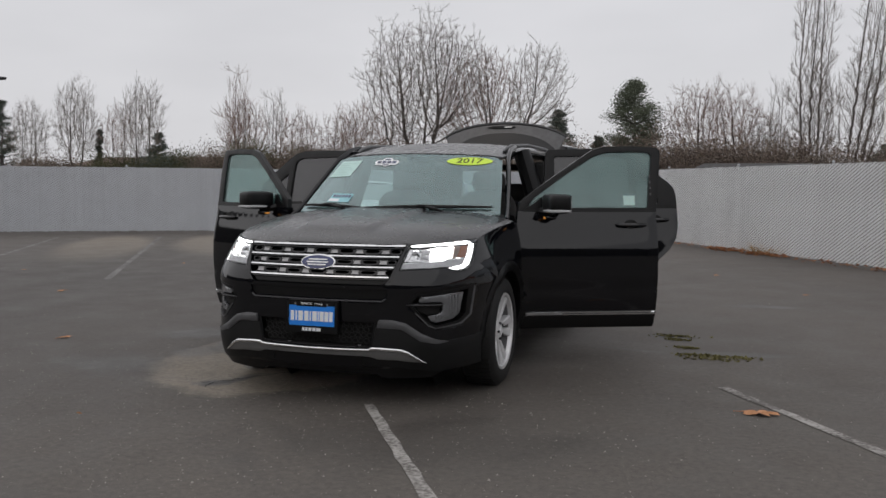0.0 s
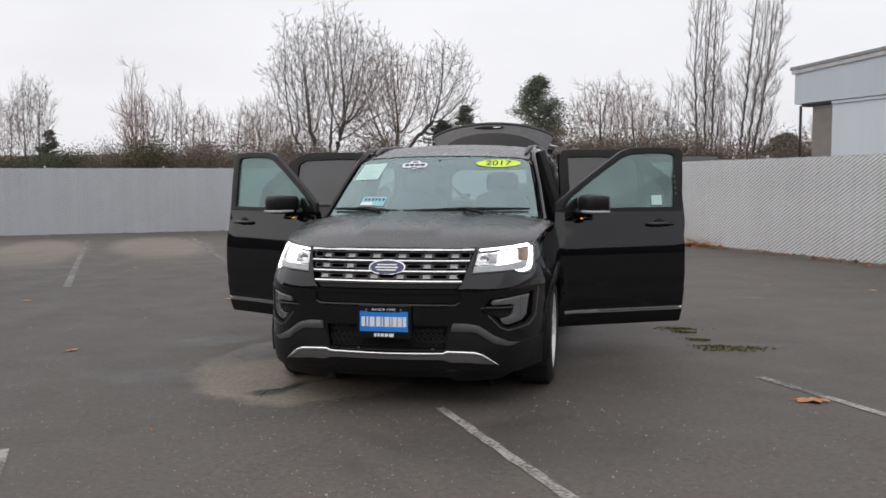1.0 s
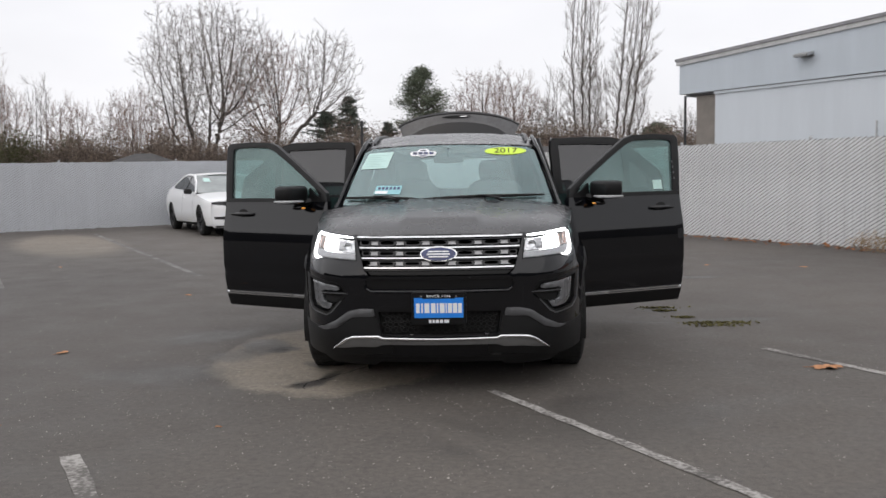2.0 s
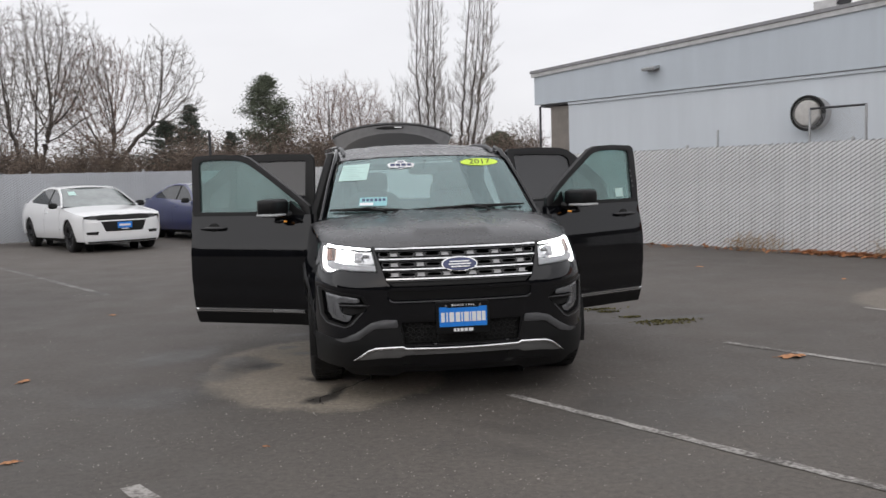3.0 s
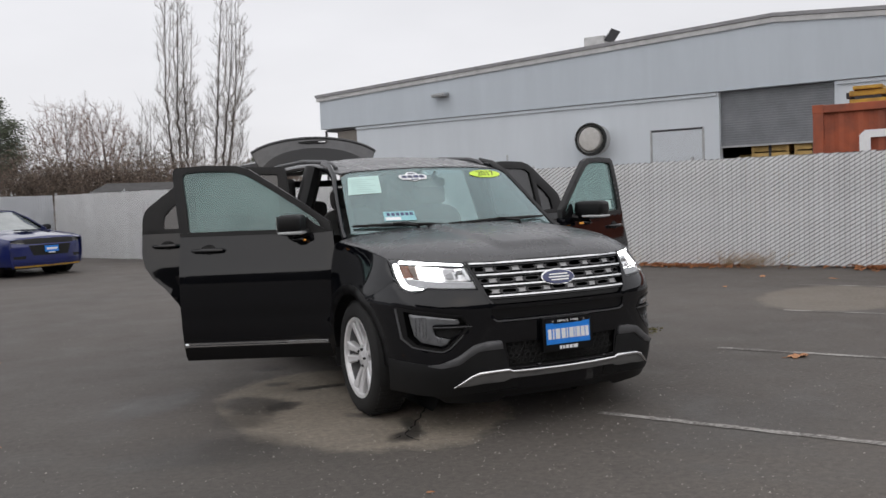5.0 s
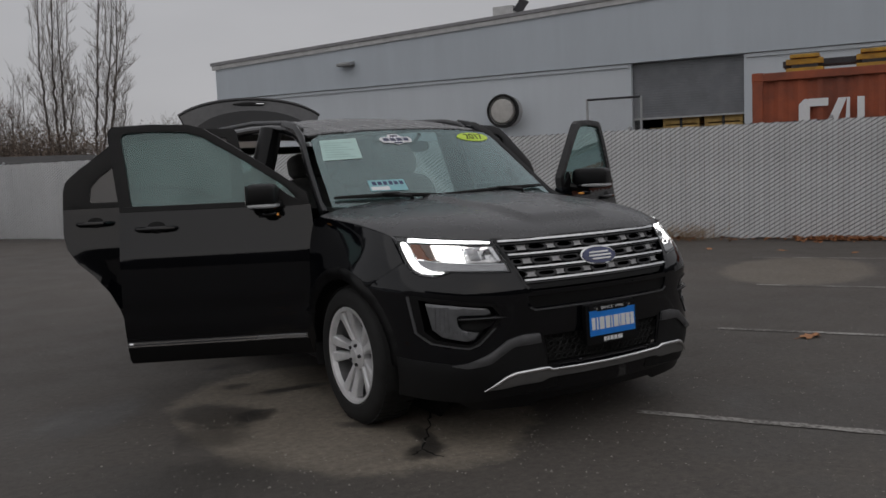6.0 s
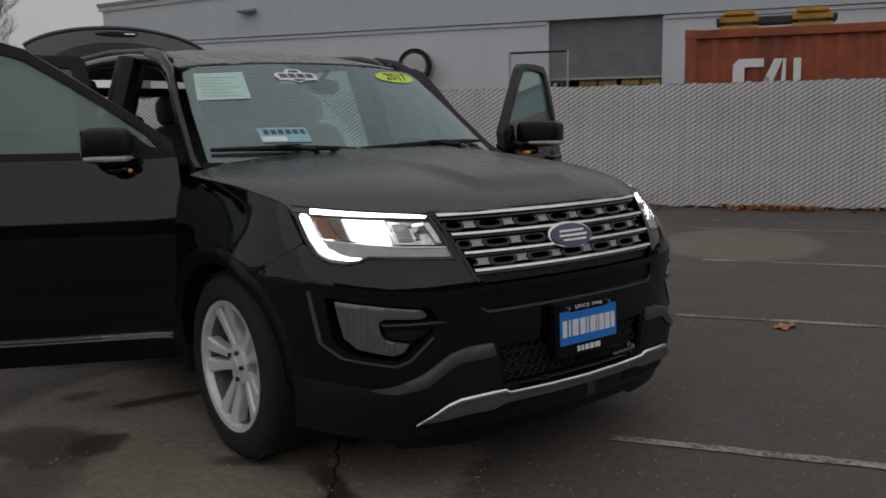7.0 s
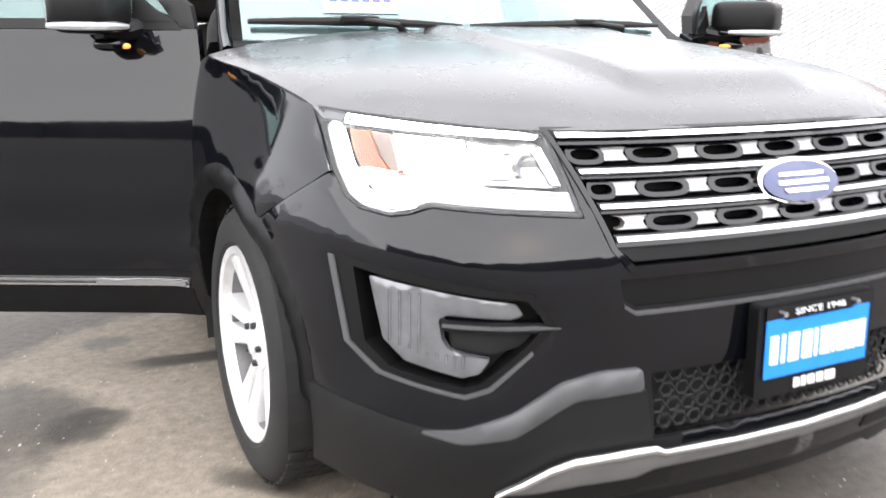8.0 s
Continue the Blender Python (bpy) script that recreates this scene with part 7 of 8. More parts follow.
    part("underside", box((-0.72, 0.3, 0.17), (0.72, 4.9, 0.55), Matrix(), 0.03), MATT_BLACK, th)
    part("cabin_core", box((-0.62, 1.9, 0.55), (0.62, 4.0, 1.02), Matrix(), 0.1), MATT_BLACK, th)
    return th


TURN = math.degrees(math.atan2(ROW.x, -ROW.y))     # nose along the parking rows


def nose_at(wheel_xy):
    """The frame's origin of a saloon whose near front wheel stands at this place."""
    hub = Vector((*wheel_xy, 0)) + SIDE * 0.90
    return hub + ROW * 0.93


w = nose_at((-6.38, 14.70))
saloon((w.x, w.y, 0), TURN, WHITE_CAR, "white saloon car with black wheels parked by the fence", DARK_ALLOY)
w = nose_at((-3.72, 16.40))
saloon((w.x, w.y, 0), TURN, BLUE_CAR, "deep blue saloon car parked beside the white one", DARK_ALLOY)


# ---- trees
class Tubes:
    """Gathers thin tapered tubes into one mesh."""
    def __init__(self):
        self.v, self.f = [], []

    def tube(self, pts, radii, sides):
        n0 = len(self.v)
        for i, p in enumerate(pts):
            d = (pts[min(i + 1, len(pts) - 1)] - pts[max(i - 1, 0)]).normalized()
            up = Vector((0, 0, 1)) if abs(d.z) < 0.92 else Vector((1, 0, 0))
            s = d.cross(up).normalized()
            u = s.cross(d)
            for k in range(sides):
                a = k * math.tau / sides
                self.v.append(tuple(p + (s * math.cos(a) + u * math.sin(a)) * radii[i]))
        for i in range(len(pts) - 1):
            for k in range(sides):
                a, b = n0 + i * sides + k, n0 + i * sides + (k + 1) % sides
                self.f.append((a, b, b + sides, a + sides))


def leaf_cards(rng, centers, radius, count, size, v, f):
    """Small bent leaves scattered round centres."""
    g = np.random.default_rng(rng.randrange(1 << 30))
    c = np.array(centers)[g.integers(0, len(centers), count)] + g.normal(size=(count, 3)) * np.array((1, 1, 0.8)) * radius
    a = g.normal(size=(count, 3))
    a /= np.linalg.norm(a, axis=1)[:, None]
    b = np.cross(a, g.normal(size=(count, 3)))
    b /= np.linalg.norm(b, axis=1)[:, None]
    s = size * g.uniform(0.6, 1.4, count)[:, None]
    n = np.cross(a, b) * s * 0.25
    k = len(v)
    quad = np.stack((c - a * s, c + b * s * 0.45 + n, c + a * s, c - b * s * 0.45 + n), axis=1).reshape(-1, 3)
    v += quad.tolist()
    for i in range(k, k + 4 * count, 4):
        f.append((i, i + 1, i + 2))
        f.append((i, i + 2, i + 3))


def evergreen(at, height, width, seed, label, mat_=LEAFY, cone=False):
    rng = random.Random(seed)
    th = group_thing("evergreen_tree", label, "tree", (at[0], at[1], 0), 0, "evergreen trees")
    trunk = Tubes()
    n = 8
    wander = 0.012 if cone else 0.05
    pts = [Vector((rng.gauss(0, wander) * i, rng.gauss(0, wander) * i, height * 0.96 * i / n)) for i in range(n + 1)]
    trunk.tube(pts, [max(0.03, height * 0.018 * (1 - 0.9 * i / n)) for i in range(n + 1)], 7)
    centers = []
    for k in range(150 if not cone else 130):
        t = rng.uniform(0.12, 1.0) if cone else rng.uniform(0.30, 1.0)
        i = min(n - 1, int(t * n))
        p = pts[i].lerp(pts[i + 1], t * n - i)
        if cone:
            reach = width / 2 * (1.03 - t) ** 0.75 * rng.uniform(0.45, 1.15)
        else:
            reach = width / 2 * float(np.interp(t, (0.30, 0.45, 0.60, 0.72, 0.86, 1.0), (0.45, 0.80, 0.98, 0.78, 0.48, 0.12))) * rng.uniform(0.35, 1.08)
        a = rng.uniform(0, math.tau)
        e = p + Vector((math.cos(a) * reach, math.sin(a) * reach, (0.22 if cone else 0.28) * reach))
        trunk.tube([p, p.lerp(e, 0.5) + Vector((0, 0, 0.1)), e], [0.05, 0.03, 0.015], 4)
        centers += [tuple(p.lerp(e, q)) for q in ((0.35, 0.55, 0.75, 0.9, 1.0) if cone else (0.7, 1.0))]
    v, f = [], []
    leaf_cards(rng, centers, height * (0.015 if cone else 0.027), 13000 if cone else 24000, 0.075, v, f)
    raw("trunk", trunk.v, trunk.f, BARK, th, smooth=True)
    raw("crown", v, f, mat_, th, "dark evergreen foliage")
    return th


FAR = 72.0


def tree_h(top, k):
    return 1.4 + (top - 1.4) * k


def colony_tree(at, seed, label, crowns, stems, bark=BARK, twig=TWIG, name="bare_tree", group="bare trees", step=0.34, points=3000, rise=0.35, fine=0.0135, kill=0.42, tips=4, tip_len=(0.25, 0.65)):
    """A bare tree whose limbs grow towards points scattered through its crown.
    crowns: (x, y, z, half-widths x, y, z) of egg shapes; stems: polylines from the ground up."""
    rng = np.random.default_rng(seed)
    th = group_thing(name, label, "tree", (at[0], at[1], 0), 0, group)
    size = [c[3] * c[4] * c[5] for c in crowns]
    goal = []
    for c, w in zip(crowns, size):
        v = rng.normal(size=(int(points * w / sum(size)), 3))
        v /= np.linalg.norm(v, axis=1)[:, None]
        az, el = np.arctan2(v[:, 1], v[:, 0]), np.arcsin(v[:, 2])
        p = rng.uniform(0, math.tau, 3)
        lump = 1 + 0.11 * np.sin(3 * az + p[0]) * np.cos(2 * el + p[1]) + 0.09 * np.sin(5 * az + 4 * el + p[2]) + 0.07 * np.sin(9 * el + 2 * az)
        v *= (rng.random(len(v)) ** 0.45 * rng.uniform(0.85, 1.05, len(v)) * np.where(rng.random(len(v)) < 0.06, 1.11, 1.0) * lump)[:, None]
        goal.append(v * np.array(c[3:6]) + np.array(c[:3]))
    goal = np.concatenate(goal)
    pos, par = [], []
    for line in stems:
        last = -1
        for a, b in zip(line, line[1:]):
            a, b = np.array(a, float), np.array(b, float)
            k = max(1, int(np.linalg.norm(b - a) / step))
            for i in range(k):
                p = a + (b - a) * i / k + rng.normal(0, 0.05, 3) * (len(pos) > 0)
                pos.append(p)
                par.append(last)
                last = len(pos) - 1
    dist = np.full(len(goal), 1e9)
    near = np.zeros(len(goal), int)

    def meet(first):
        new_ = np.array(pos[first:])
        d = np.linalg.norm(goal[:, None] - new_[None], axis=2)
        j = d.argmin(1)
        best = d[np.arange(len(goal)), j]
        closer = best < dist
        dist[closer], near[closer] = best[closer], j[closer] + first

    meet(0)
    grown = {}
    for _ in range(90):
        live = dist < 6.0
        if not live.any():
            break
        pull = goal[live] - np.array(pos)[near[live]]
        pull /= np.linalg.norm(pull, axis=1)[:, None]
        add = {}
        for i, v in zip(near[live], pull):
            add.setdefault(int(i), []).append(v)
        first = len(pos)
        for i, vs_ in add.items():
            way = np.mean(vs_, axis=0) + np.array([0, 0, rise]) + rng.normal(0, 0.07, 3)
            way /= np.linalg.norm(way)
            if any(float(way @ w) > 0.94 for w in grown.get(i, [])) or len(grown.get(i, [])) > 3:
                continue
            grown.setdefault(i, []).append(way)
            pos.append(pos[i] + way * step)
            par.append(i)
        if len(pos) == first:
            break
        meet(first)
        keep = dist > kill
        goal, dist, near = goal[keep], dist[keep], near[keep]
        if not len(goal):
            break
    n = len(pos)
    kids = [[] for _ in range(n)]
    for i, p in enumerate(par):
        if p >= 0:
            kids[p].append(i)
    area = np.zeros(n)
    for i in range(n - 1, -1, -1):
        if not kids[i]:
            area[i] = fine ** 2.2
        if par[i] >= 0:
            area[par[i]] += area[i]
    rad = np.minimum(area ** (1 / 2.2), 0.34)
    trunk, twigs = Tubes(), Tubes()
    heads = [i for i in range(n) if par[i] < 0]
    while heads:
        i = heads.pop()
        chain = [i] if par[i] < 0 else [par[i], i]
        while kids[chain[-1]]:
            order = sorted(kids[chain[-1]], key=lambda q: -rad[q])
            heads += order[1:]
            chain.append(order[0])
        rr_ = [float(rad[chain[1]] if j == 0 and len(chain) > 1 else rad[q]) for j, q in enumerate(chain)]
        big_ = max(rr_) > 0.06
        if len(chain) > 1:
            (trunk if big_ else twigs).tube([Vector(pos[q]) for q in chain], rr_, 7 if max(rr_) > 0.12 else 5 if big_ else 3)
    for i in range(n):
        if rad[i] < fine * 2.6 and par[i] >= 0:
            base = pos[i] - pos[par[i]]
            base /= np.linalg.norm(base)
            for _ in range(tips if not kids[i] else 1):
                w = base + rng.normal(0, 0.42, 3) + np.array([0, 0, 0.25 + rise * 0.4])
                w /= np.linalg.norm(w)
                ln = rng.uniform(*tip_len)
                mid_ = pos[i] + w * ln * 0.5 + rng.normal(0, 0.04, 3)
                twigs.tube([Vector(pos[i]), Vector(mid_), Vector(pos[i] + w * ln + np.array([0, 0, ln * 0.12]))], [fine * 0.85, fine * 0.7, fine * 0.45], 3)
    raw("trunk", trunk.v, trunk.f, bark, th, smooth=True)
    raw("crown", twigs.v, twigs.f, twig, th, "bare leafless crown")
    return th


colony_tree((-24.6, 72), 3, "tall bare spreading tree with fine grey twigs", [(0.4, 0, 10.8, 6.4, 5.0, 6.0)],
            [[(0, 0, 0), (0.1, 0, 2.2), (0.3, 0.2, 6.5)], [(-0.2, 0.1, 0.3), (-0.7, 0, 2.5), (-1.9, 0.4, 6.8)], [(0.2, 0, 1.5), (0.9, -0.3, 4.0), (1.8, -0.6, 7.0)], [(-0.3, 0, 0.2), (-1.5, -0.5, 3.0), (-3.2, -0.8, 6.0)]], points=5600)
colony_tree((-19.6, 73), 5, "bare brownish tree with spreading low limbs", [(0.5, 0, 9.0, 4.3, 3.6, 5.0), (-2.2, 0, 6.8, 2.6, 2.4, 2.2)],
            [[(0, 0, 0), (0.1, 0, 3.0), (0.2, 0, 5.4)], [(0.2, 0, 1.4), (0.9, 0.2, 4.0), (1.6, 0.3, 6.2)]], twig=TWIG_RED, points=4200)
colony_tree((-18.4, 71.5), 8, "bare tree with one long limb leaning to the side", [(4.9, 0, 10.0, 3.0, 2.6, 4.2), (5.6, 0, 7.6, 2.6, 2.2, 2.0)],
            [[(0, 0, 0), (0.6, 0, 3.0), (2.2, 0, 5.2), (4.2, 0, 7.0)]], points=2300)
colony_tree((1.7, 73), 13, "low bare bushy tree beyond the fence", [(-0.4, 0, 6.4, 4.4, 3.4, 3.5)],
            [[(0, 0, 0), (0, 0, 2.6)], [(-0.3, 0, 0.2), (-1.6, 0.3, 3.2)], [(0.2, 0, 0.3), (1.4, -0.2, 3.4)]], twig=TWIG_RED, points=2000, tip_len=(0.45, 1.1))
# the smaller trees along the back: place, top, half-width, how upright
for (x, y), top, wide, seed, rise, twig, label in (((-69.8, 72), 9.9, 2.3, 15, 0.6, TWIG, "small bare tree beyond the back fence"), ((-63.6, 72), 11.6, 2.5, 17, 0.9, TWIG, "bare tree with upright limbs"), ((-59.0, 73), 9.4, 1.9, 19, 0.4, TWIG_RED, "small bare tree beyond the back fence"),
                                                   ((-55.2, 72), 11.6, 2.4, 21, 0.7, TWIG, "bare tree with upright limbs"), ((-44.6, 73), 12.3, 1.4, 27, 1.1, TWIG_RED, "slender bare tree beyond the fence"),
                                                   ((-42.6, 71), 9.4, 2.6, 28, 0.4, TWIG_RED, "low bare tree with reddish twigs"), ((-40.8, 74), 10.4, 1.3, 29, 1.0, TWIG, "slender bare tree beyond the fence"),
                                                   ((-37.2, 72), 8.2, 2.3, 31, 0.4, TWIG_RED, "low bare tree with reddish twigs"), ((-33.6, 74), 8.4, 2.2, 33, 0.3, TWIG_RED, "low bare tree with reddish twigs"),
                                                   ((-31.0, 73), 9.0, 2.6, 35, 0.3, TWIG_RED, "low bare tree with brownish twigs"), ((-28.0, 75), 8.0, 2.2, 36, 0.3, TWIG_RED, "low bare tree with brownish twigs"),
                                                   ((5.3, 75), 7.4, 2.2, 37, 0.4, TWIG, "low bare bushy tree beyond the fence"), ((18.2, 73), 6.0, 1.8, 39, 0.4, TWIG, "small bare tree by the building")):
    low = top * 0.30
    lines = [[(0, 0, 0), (0.1, 0, low * 0.6), (0.2 * (-1) ** seed, 0, low * 1.25)], [(0.1, 0, low * 0.35), (wide * 0.3, 0.2, low * 1.3)], [(-0.1, 0, low * 0.3), (-wide * 0.32, -0.2, low * 1.35)]]
    colony_tree((x, y), seed, label, [(0, 0, (low + top) / 2, wide, wide * 0.85, (top - low) / 2)], lines, twig=twig, points=int(85 * wide * (top - low)), rise=rise, fine=0.014, tip_len=(0.5, 1.2))
# the poplars: columns of steep limbs
for (x, y, lean), seed, top, wide, stems, points in (((9.0, 72, 0.00), 2, 21.0, 1.95, 6, 3200), ((12.5, 72.5, 0.11), 6, 20.5, 1.95, 6, 3000), ((10.9, 75, 0.0), 4, 11.0, 1.0, 3, 800), ((6.5, 74, 0.0), 9, 10.2, 1.3, 4, 900)):
    lines = []
    for k in range(stems):
        o = (k - (stems - 1) / 2) / stems * 2
        dy = 0.5 * math.sin(k * 2.1)
        lines.append([(o * 0.25, dy * 0.3, 0.0), (o * wide * 0.45, dy * 0.6, top * 0.18), (o * wide * 0.62 + lean * top * 0.4, dy, top * (0.42 + 0.1 * math.cos(k * 3.0)))])
    eggs = [(lean * top * 0.22, 0, top * 0.36, wide, wide * 0.8, top * 0.26), (lean * top * 0.55, 0, top * 0.66, wide * 0.85, wide * 0.7, top * 0.34)]
    colony_tree((x, y), seed, "tall bare columnar poplar" if top > 15 else "shorter bare poplar between the tall ones", eggs, lines, bark=BARK_PALE if top < 15 else BARK, twig=TWIG,
                name="poplar_tree", group="bare poplars", points=points, rise=1.25, kill=0.36, fine=0.0125, tips=3, tip_len=(0.4, 0.9))
evergreen((-5.2, 72), 10.7, 5.5, 1, "round-headed dark evergreen tree", LEAFY)
for (x, y, top, w), seed, lab in (((-73.5, 72, 10.6, 6.0), 2, "dark conifer at the lot's far end"), ((-54.9, 74, 6.9, 6.0), 12, "low dark conifer under a bare tree"), ((-62.3, 74, 7.4, 1.6), 14, "thin dark conifer beyond the back fence"), ((-13.7, 71, 6.9, 8.5), 4, "dark spiky cedar beyond the fence"), ((-11.5, 71.5, 8.3, 6.0), 7, "taller dark spiky cedar beyond the fence"),
                                  ((-8.7, 76, 6.1, 5.2), 10, "small grey-green conifer beyond the fence")):
    evergreen((x, y), top, w, seed, lab, NEEDLE, True)
evergreen((15.9, 74), 5.4, 4.6, 6, "clipped round evergreen behind the building", LEAFY)


def brush(x0, x1, y, top, seed, mat_, label, twig=True):
    """A dense brown thicket along the tree line."""
    rng = random.Random(seed)
    k = (FAR + 1 + 5) / (y + 5)
    th = group_thing("thicket", label, "shrubs", kind="stuff")
    v, f = [], []
    tubes = Tubes()
    centers = []
    n = int((x1 - x0) * k * 2.2)
    for i in range(n):
        x = rng.uniform(x0, x1) * k
        h = tree_h(top, k) * rng.uniform(0.55, 1.05)
        p = Vector((x, FAR - 2 + rng.uniform(-2, 2), 0))
        for _ in range(4):
            w = Vector((rng.gauss(0, 0.35), rng.gauss(0, 0.35), 1)).normalized()
            e = p + w * h * rng.uniform(0.7, 1.1)
            tubes.tube([p, p.lerp(e, 0.5), e], [0.035, 0.022, 0.010], 3)
            centers += [tuple(p.lerp(e, q)) for q in (0.55, 0.7, 0.85, 1.0)]
    leaf_cards(rng, centers, 0.62, n * 1900, 0.085, v, f)
    tagged(raw("twigs", tubes.v, tubes.f, TWIG_RED, th), kind="stuff")
    tagged(raw("leaves", v, f, mat_, th), kind="stuff")


brush(-58, -52, 60, 4.0, 1, BRUSH, "brown winter thicket beyond the back fence")
brush(-41, -37.5, 56, 4.2, 7, BRUSH_OLIVE, "olive shrubs beyond the back fence")
brush(-34.5, -30.5, 57, 4.6, 2, BRUSH_OLIVE, "olive-brown shrubs beyond the back fence")
brush(-38, -5, 60, 4.6, 3, BRUSH, "brown winter thicket under the trees")
brush(-6, 4.5, 62, 5.2, 8, BRUSH, "tall brown winter thicket beside the evergreen")
brush(4, 16, 62, 4.5, 4, BRUSH, "brown winter thicket under the poplars")


def far_house(at, size, label, roof_mat=ROOF_SHINGLE):
    th = group_thing("far_house", label, "house", (at[0], at[1], 0))
    w, d, h = size
    part("wall", box((-w / 2, 0, 0), (w / 2, d, h)), WALL_BEIGE, th)
    bm = bmesh.new()
    a = [bm.verts.new(p) for p in ((-w / 2 - 0.5, -0.6, h), (w / 2 + 0.5, -0.6, h), (w / 2 + 0.5, d + 0.6, h), (-w / 2 - 0.5, d + 0.6, h))]
    r = [bm.verts.new(p) for p in ((-w / 2 + 1.5, d / 2, h + 1.1), (w / 2 - 1.5, d / 2, h + 1.1))]
    bm.faces.new((a[0], a[1], r[1], r[0]))
    bm.faces.new((a[2], a[3], r[0], r[1]))
    bm.faces.new((a[1], a[2], r[1]))
    bm.faces.new((a[3], a[0], r[0]))
    bm.faces.new(a[::-1])
    part("roof", bm, roof_mat, th, "shingle roof")


brush(-52.0, -48.6, 72, 5.0, 11, NEEDLE, "dark evergreen hedge beyond the back fence")
brush(-57.5, -53.2, 72, 4.8, 12, BRUSH_OLIVE, "olive shrub beyond the back fence")
far_house((-56.0, 76.0), (24.0, 8.0, 3.3), "long low house with a brown roof beyond the back fence", BRICK_ROOF)
far_house((-20.5, 44.0), (4.0, 6.0, 1.7), "low house with a dark roof behind the back fence")
far_house((4.2, 46.0), (9.0, 7.0, 1.7), "low house with a dark roof behind the side fence")


def utility_pole():
    th = group_thing("utility_pole", "thin dark pole behind the back fence", "pole", (-7.5, 50, 0))
    part("shaft", add_rod(bmesh.new(), (0, 0, 0), (0, 0, 4.6), 0.10, 0.08), STEEL_DARK, th, smooth=True)
    part("cap", add_rod(bmesh.new(), (0, 0, 4.6), (0, 0, 4.68), 0.10, 0.04), STEEL_DARK, th, smooth=True)


def street_lamp():
    th = group_thing("street_lamp", "dark lamp post beyond the back fence", "street lamp", (-36.2, 32, 0))
    part("post", add_rod(bmesh.new(), (0, 0, 0), (0, 0, 6.75), 0.09, 0.06), STEEL_DARK, th, smooth=True)
    part("arm", add_sweep(bmesh.new(), [(0, 0, 6.6), (0.9, -0.1, 6.78), (1.8, -0.2, 6.80)], 0.04, 8), STEEL_DARK, th, smooth=True)
    bm = bmesh.new()
    blob(bm, (2.3, -0.25, 6.80), (0.95, 0.36, 0.18), 3)
    part("head", bm, STEEL_DARK, th, smooth=True, angle=60)


utility_pole()
street_lamp()


# ---- litter on the asphalt
def dead_leaf(at, size, turn, seed, label):
    """A curled maple leaf: a lobed blade and a stalk."""
    rng = random.Random(seed)
    th = group_thing("fallen_leaf", label, "leaf", (at[0], at[1], 0), turn, "fallen leaves")
    bm = bmesh.new()
    c = bm.verts.new((0, 0, 0.012))
    ring = []
    for k in range(20):
        a = k * math.tau / 20
        r = size / 2 * (0.60 + 0.40 * abs(math.cos(2.5 * a))) * rng.uniform(0.85, 1.1)
        ring.append(bm.verts.new((r * math.cos(a), r * math.sin(a) * 0.55, 0.006 + abs(rng.gauss(0, 0.35)) * size * 0.09)))
    inner = [bm.verts.new((v.co.x * 0.5, v.co.y * 0.5, 0.010 + rng.uniform(0, 0.02) * size * 4)) for v in ring]
    for k in range(20):
        j = (k + 1) % 20
        bm.faces.new((c, inner[k], inner[j]))
        bm.faces.new((inner[k], ring[k], ring[j], inner[j]))
    part("blade", bm, DRY_LEAF_PALE, th)
    part("stalk", add_rod(bmesh.new(), (0, 0, 0.012), (-size * 0.65, size * 0.1, 0.006), 0.002, sides=5), DRY_LEAF, th)


for i, (x, y, s) in enumerate(((2.62, 0.62, 0.23), (-3.11, 1.34, 0.13), (-2.62, -0.78, 0.15), (-2.54, -0.68, 0.10), (-5.55, 4.04, 0.14), (-3.2, 4.58, 0.10), (6.9, 5.2, 0.2), (7.3, 4.3, 0.14), (-1.21, -0.71, 0.04),
                               (5.6, 4.6, 0.12), (4.6, 6.6, 0.12), (7.6, 3.4, 0.16), (2.3, 9.2, 0.14), (-6.4, 7.9, 0.10), (3.4, 7.0, 0.10), (-8.0, 6.0, 0.12))):
    dead_leaf((x, y), s, (i * 67) % 360, i + 5, "pale brown fallen maple leaf" if s > 0.2 else "small curled brown fallen leaf")


def leaf_drift(points, count, label, seed, spread=0.25):
    """A drift of small curled leaves against the fence."""
    rng = random.Random(seed)
    v, f = [], []
    for _ in range(count):
        x, y = points[rng.randrange(len(points))]
        u, w = rng.gauss(0, spread), abs(rng.gauss(0, 0.16)) + 0.03
        p = Vector((x, y, 0)) + ROW * u - SIDE * w
        a = rng.uniform(0, math.tau)
        s = rng.uniform(0.02, 0.055)
        z = 0.012 + rng.random() * 0.05 * max(0.1, 1 - w * 2.2)
        d, e = Vector((math.cos(a), math.sin(a), rng.gauss(0, 0.3))) * s, Vector((-math.sin(a), math.cos(a), rng.gauss(0, 0.3))) * s * 0.6
        k = len(v)
        p.z = z
        v += [tuple(p - d), tuple(p + e + Vector((0, 0, 0.014))), tuple(p + d), tuple(p - e + Vector((0, 0, 0.014)))]
        f += [(k, k + 1, k + 2), (k, k + 2, k + 3)]
    tagged(raw("leaf_drift", v, f, DRY_LEAF), label, "leaves", kind="stuff")


def fence_x(y):
    return 11.896 - 0.619 * y


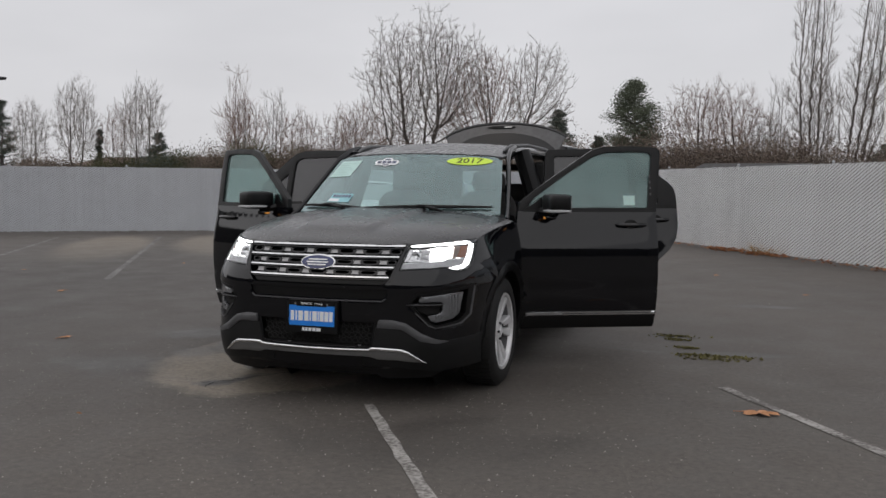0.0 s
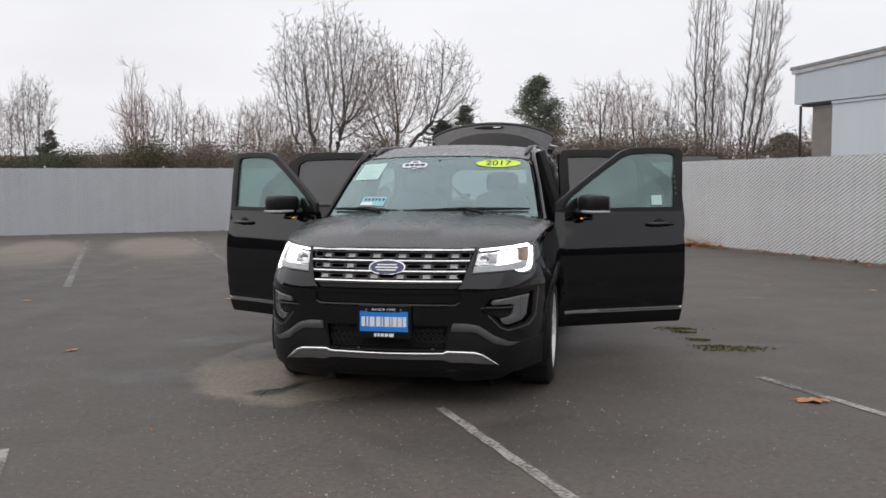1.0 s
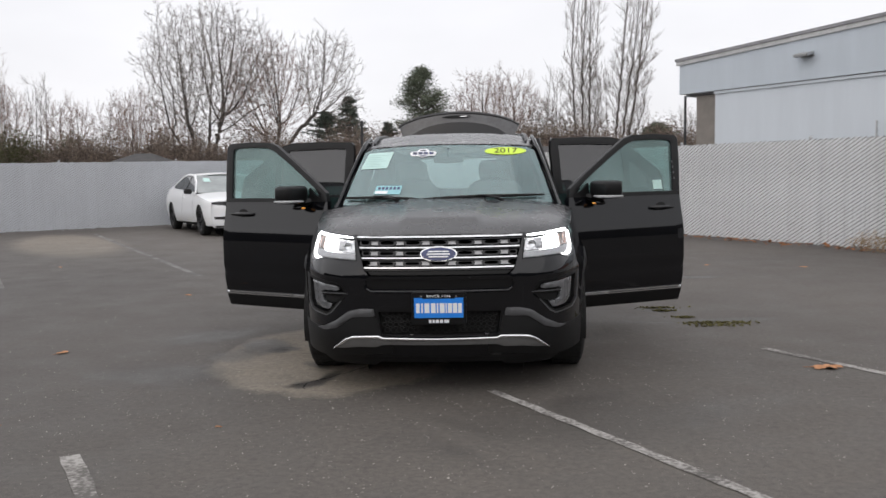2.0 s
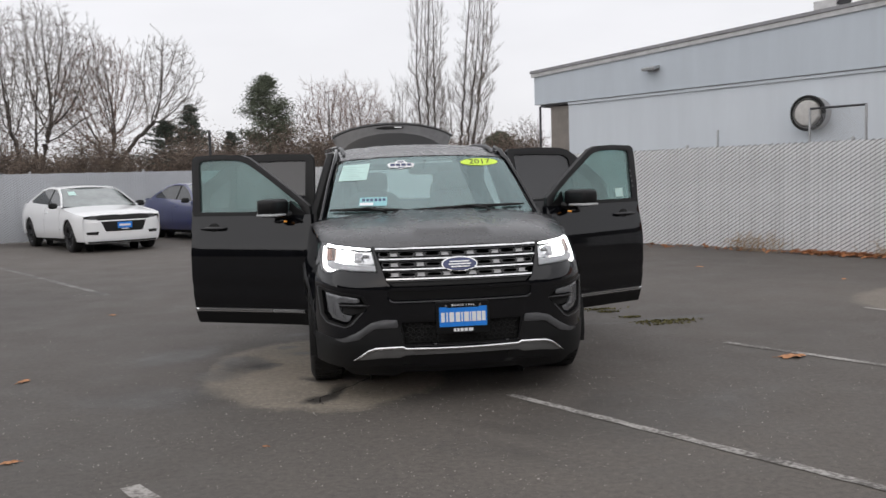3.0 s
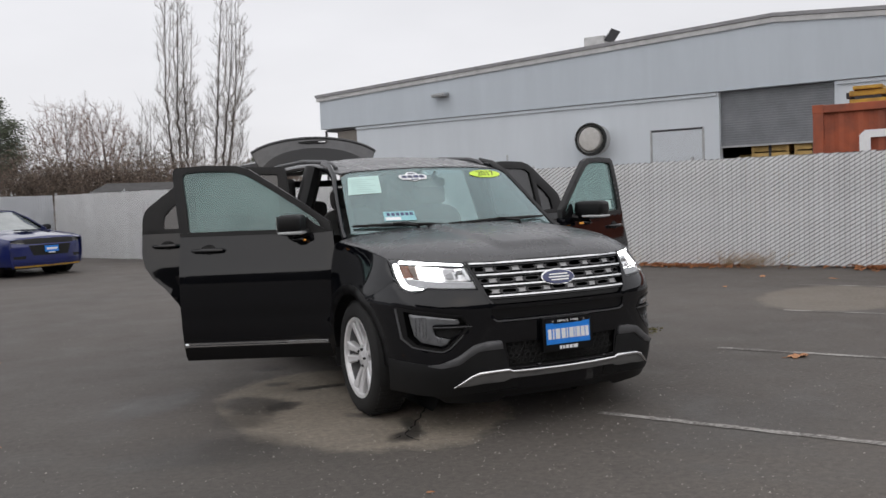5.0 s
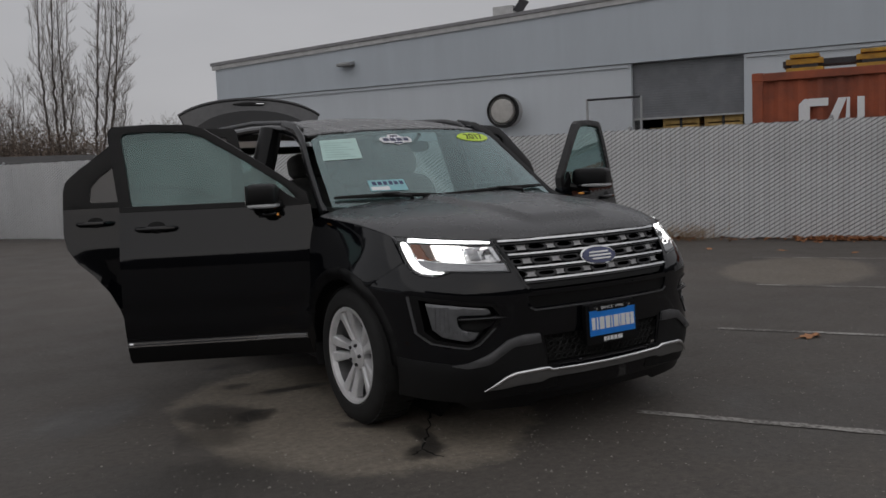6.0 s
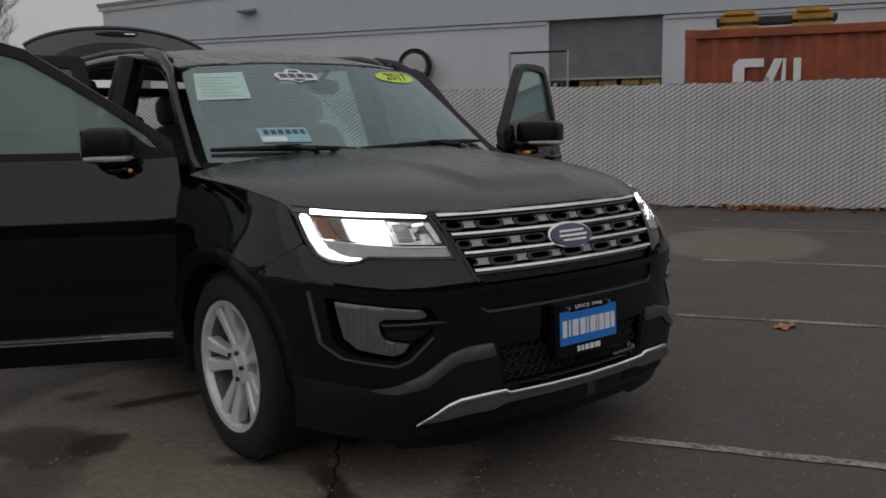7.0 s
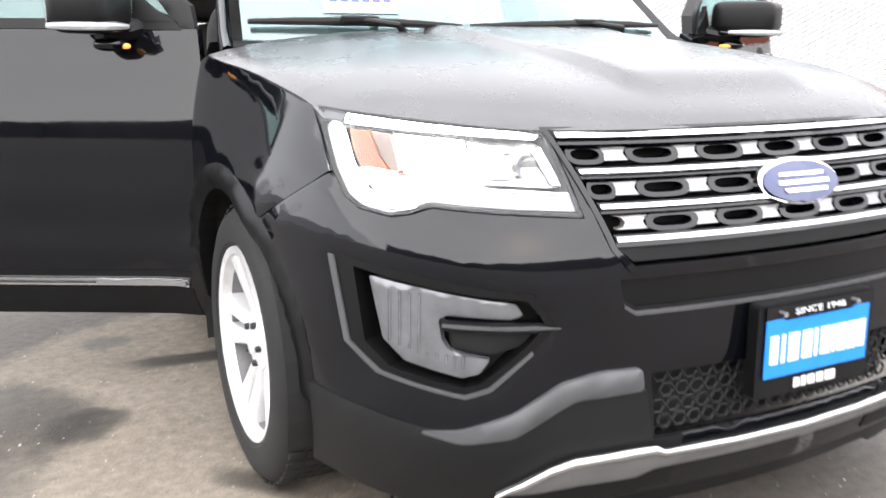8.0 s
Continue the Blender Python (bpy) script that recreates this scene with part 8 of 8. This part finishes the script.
leaf_drift([(fence_x(y), y) for y in (7.9, 7.6, 7.3, 7.1, 6.9)], 420, "drift of brown dry leaves against the side fence", 3)
leaf_drift([(fence_x(y), y) for y in (4.9, 4.6, 4.3)], 320, "drift of brown dry leaves against the side fence", 4)
leaf_drift([(fence_x(y), y) for y in (15.2, 14.9, 14.0, 13.8)], 380, "drift of brown dry leaves against the side fence", 5, 0.35)
leaf_drift([(fence_x(y), y) for y in (12.0, 11.0, 10.0, 9.0, 6.0, 3.5, 2.5, 17.0)], 360, "thin scatter of dry leaves along the side fence", 6, 0.8)


def weeds(x, y, n, h, seed, label):
    rng = random.Random(seed)
    t = Tubes()
    for _ in range(n):
        p = Vector((x, y, 0)) + ROW * rng.gauss(0, 0.28) - SIDE * abs(rng.gauss(0, 0.07))
        w = Vector((rng.gauss(0, 0.45), rng.gauss(0, 0.45), 1)).normalized()
        e = p + w * h * rng.uniform(0.4, 1.0)
        mid_ = p.lerp(e, 0.55) + Vector((0, 0, 0.03))
        t.tube([p, mid_, e + Vector((0, 0, -0.04))], [0.004, 0.003, 0.002], 3)
        for _ in range(3):
            s = p.lerp(e, rng.uniform(0.4, 1))
            t.tube([s, s + Vector((rng.gauss(0, 0.06), rng.gauss(0, 0.06), rng.uniform(0, 0.07)))], [0.003, 0.0015], 3)
    tagged(raw("dry_weeds", t.v, t.f, STRAW), label, "weeds", kind="stuff")


weeds(fence_x(8.67) - 0.05, 8.62, 60, 0.40, 1, "dry straw-coloured weeds at the foot of the fence")
weeds(fence_x(6.5) - 0.05, 6.45, 70, 0.34, 2, "dry straw-coloured weeds at the foot of the fence")
weeds(fence_x(14.0) - 0.05, 13.95, 50, 0.25, 3, "dry straw-coloured weeds at the foot of the fence")


def moss_patch(points, count, seed, label):
    rng = random.Random(seed)
    v, f = [], []
    for _ in range(count):
        x, y, r = points[rng.randrange(len(points))]
        px, py = rng.gauss(x, r), rng.gauss(y, r * 0.35)
        for _ in range(3):
            a = rng.uniform(0, math.tau)
            s = rng.uniform(0.008, 0.020)
            k = len(v)
            v += [(px - s * math.cos(a), py - s * math.sin(a), 0.003), (px + s * math.cos(a), py + s * math.sin(a), 0.003), (px + rng.gauss(0, 0.008), py + rng.gauss(0, 0.008), rng.uniform(0.006, 0.020))]
            f.append((k, k + 1, k + 2))
    tagged(raw("moss", v, f, MOSS), label, "moss", kind="stuff")


moss_patch([(2.30, 2.30, 0.13), (2.46, 2.40, 0.10), (1.98, 3.28, 0.09), (2.02, 3.10, 0.06), (2.12, 2.72, 0.06), (2.2, 2.42, 0.09)], 420, 1, "green moss growing in a crack of the asphalt")


def grit(count, seed):
    """Loose stone chips over the lot."""
    rng = random.Random(seed)
    v, f = [], []
    for _ in range(count):
        if rng.random() < 0.6:
            x, y = rng.gauss(-0.5, 2.2), rng.gauss(-0.8, 1.5)
        else:
            x, y = rng.uniform(-9, 8), rng.uniform(-4, 9)
        s = rng.uniform(0.0018, 0.005) if rng.random() < 0.95 else rng.uniform(0.005, 0.008)
        k = len(v)
        for dx, dy, dz in ((-1, 0, 0), (0.4, -0.9, 0), (0.6, 0.8, 0), (0.05, 0, 1.1)):
            v.append((x + dx * s * rng.uniform(0.7, 1.3), y + dy * s * rng.uniform(0.7, 1.3), 0.001 + dz * s))
        f += [(k, k + 1, k + 3), (k + 1, k + 2, k + 3), (k + 2, k, k + 3)]
    tagged(raw("loose_grit", v, f, GRIT), "pale loose grit scattered over the asphalt", "grit", kind="stuff")


grit(6500, 2)

# ---- the single slats of the fence, last
for th, one, spots in SLATS:
    for x, y, z in spots:
        s = new("slat", one)
        s.parent = th
        s.location = (x, y, z)
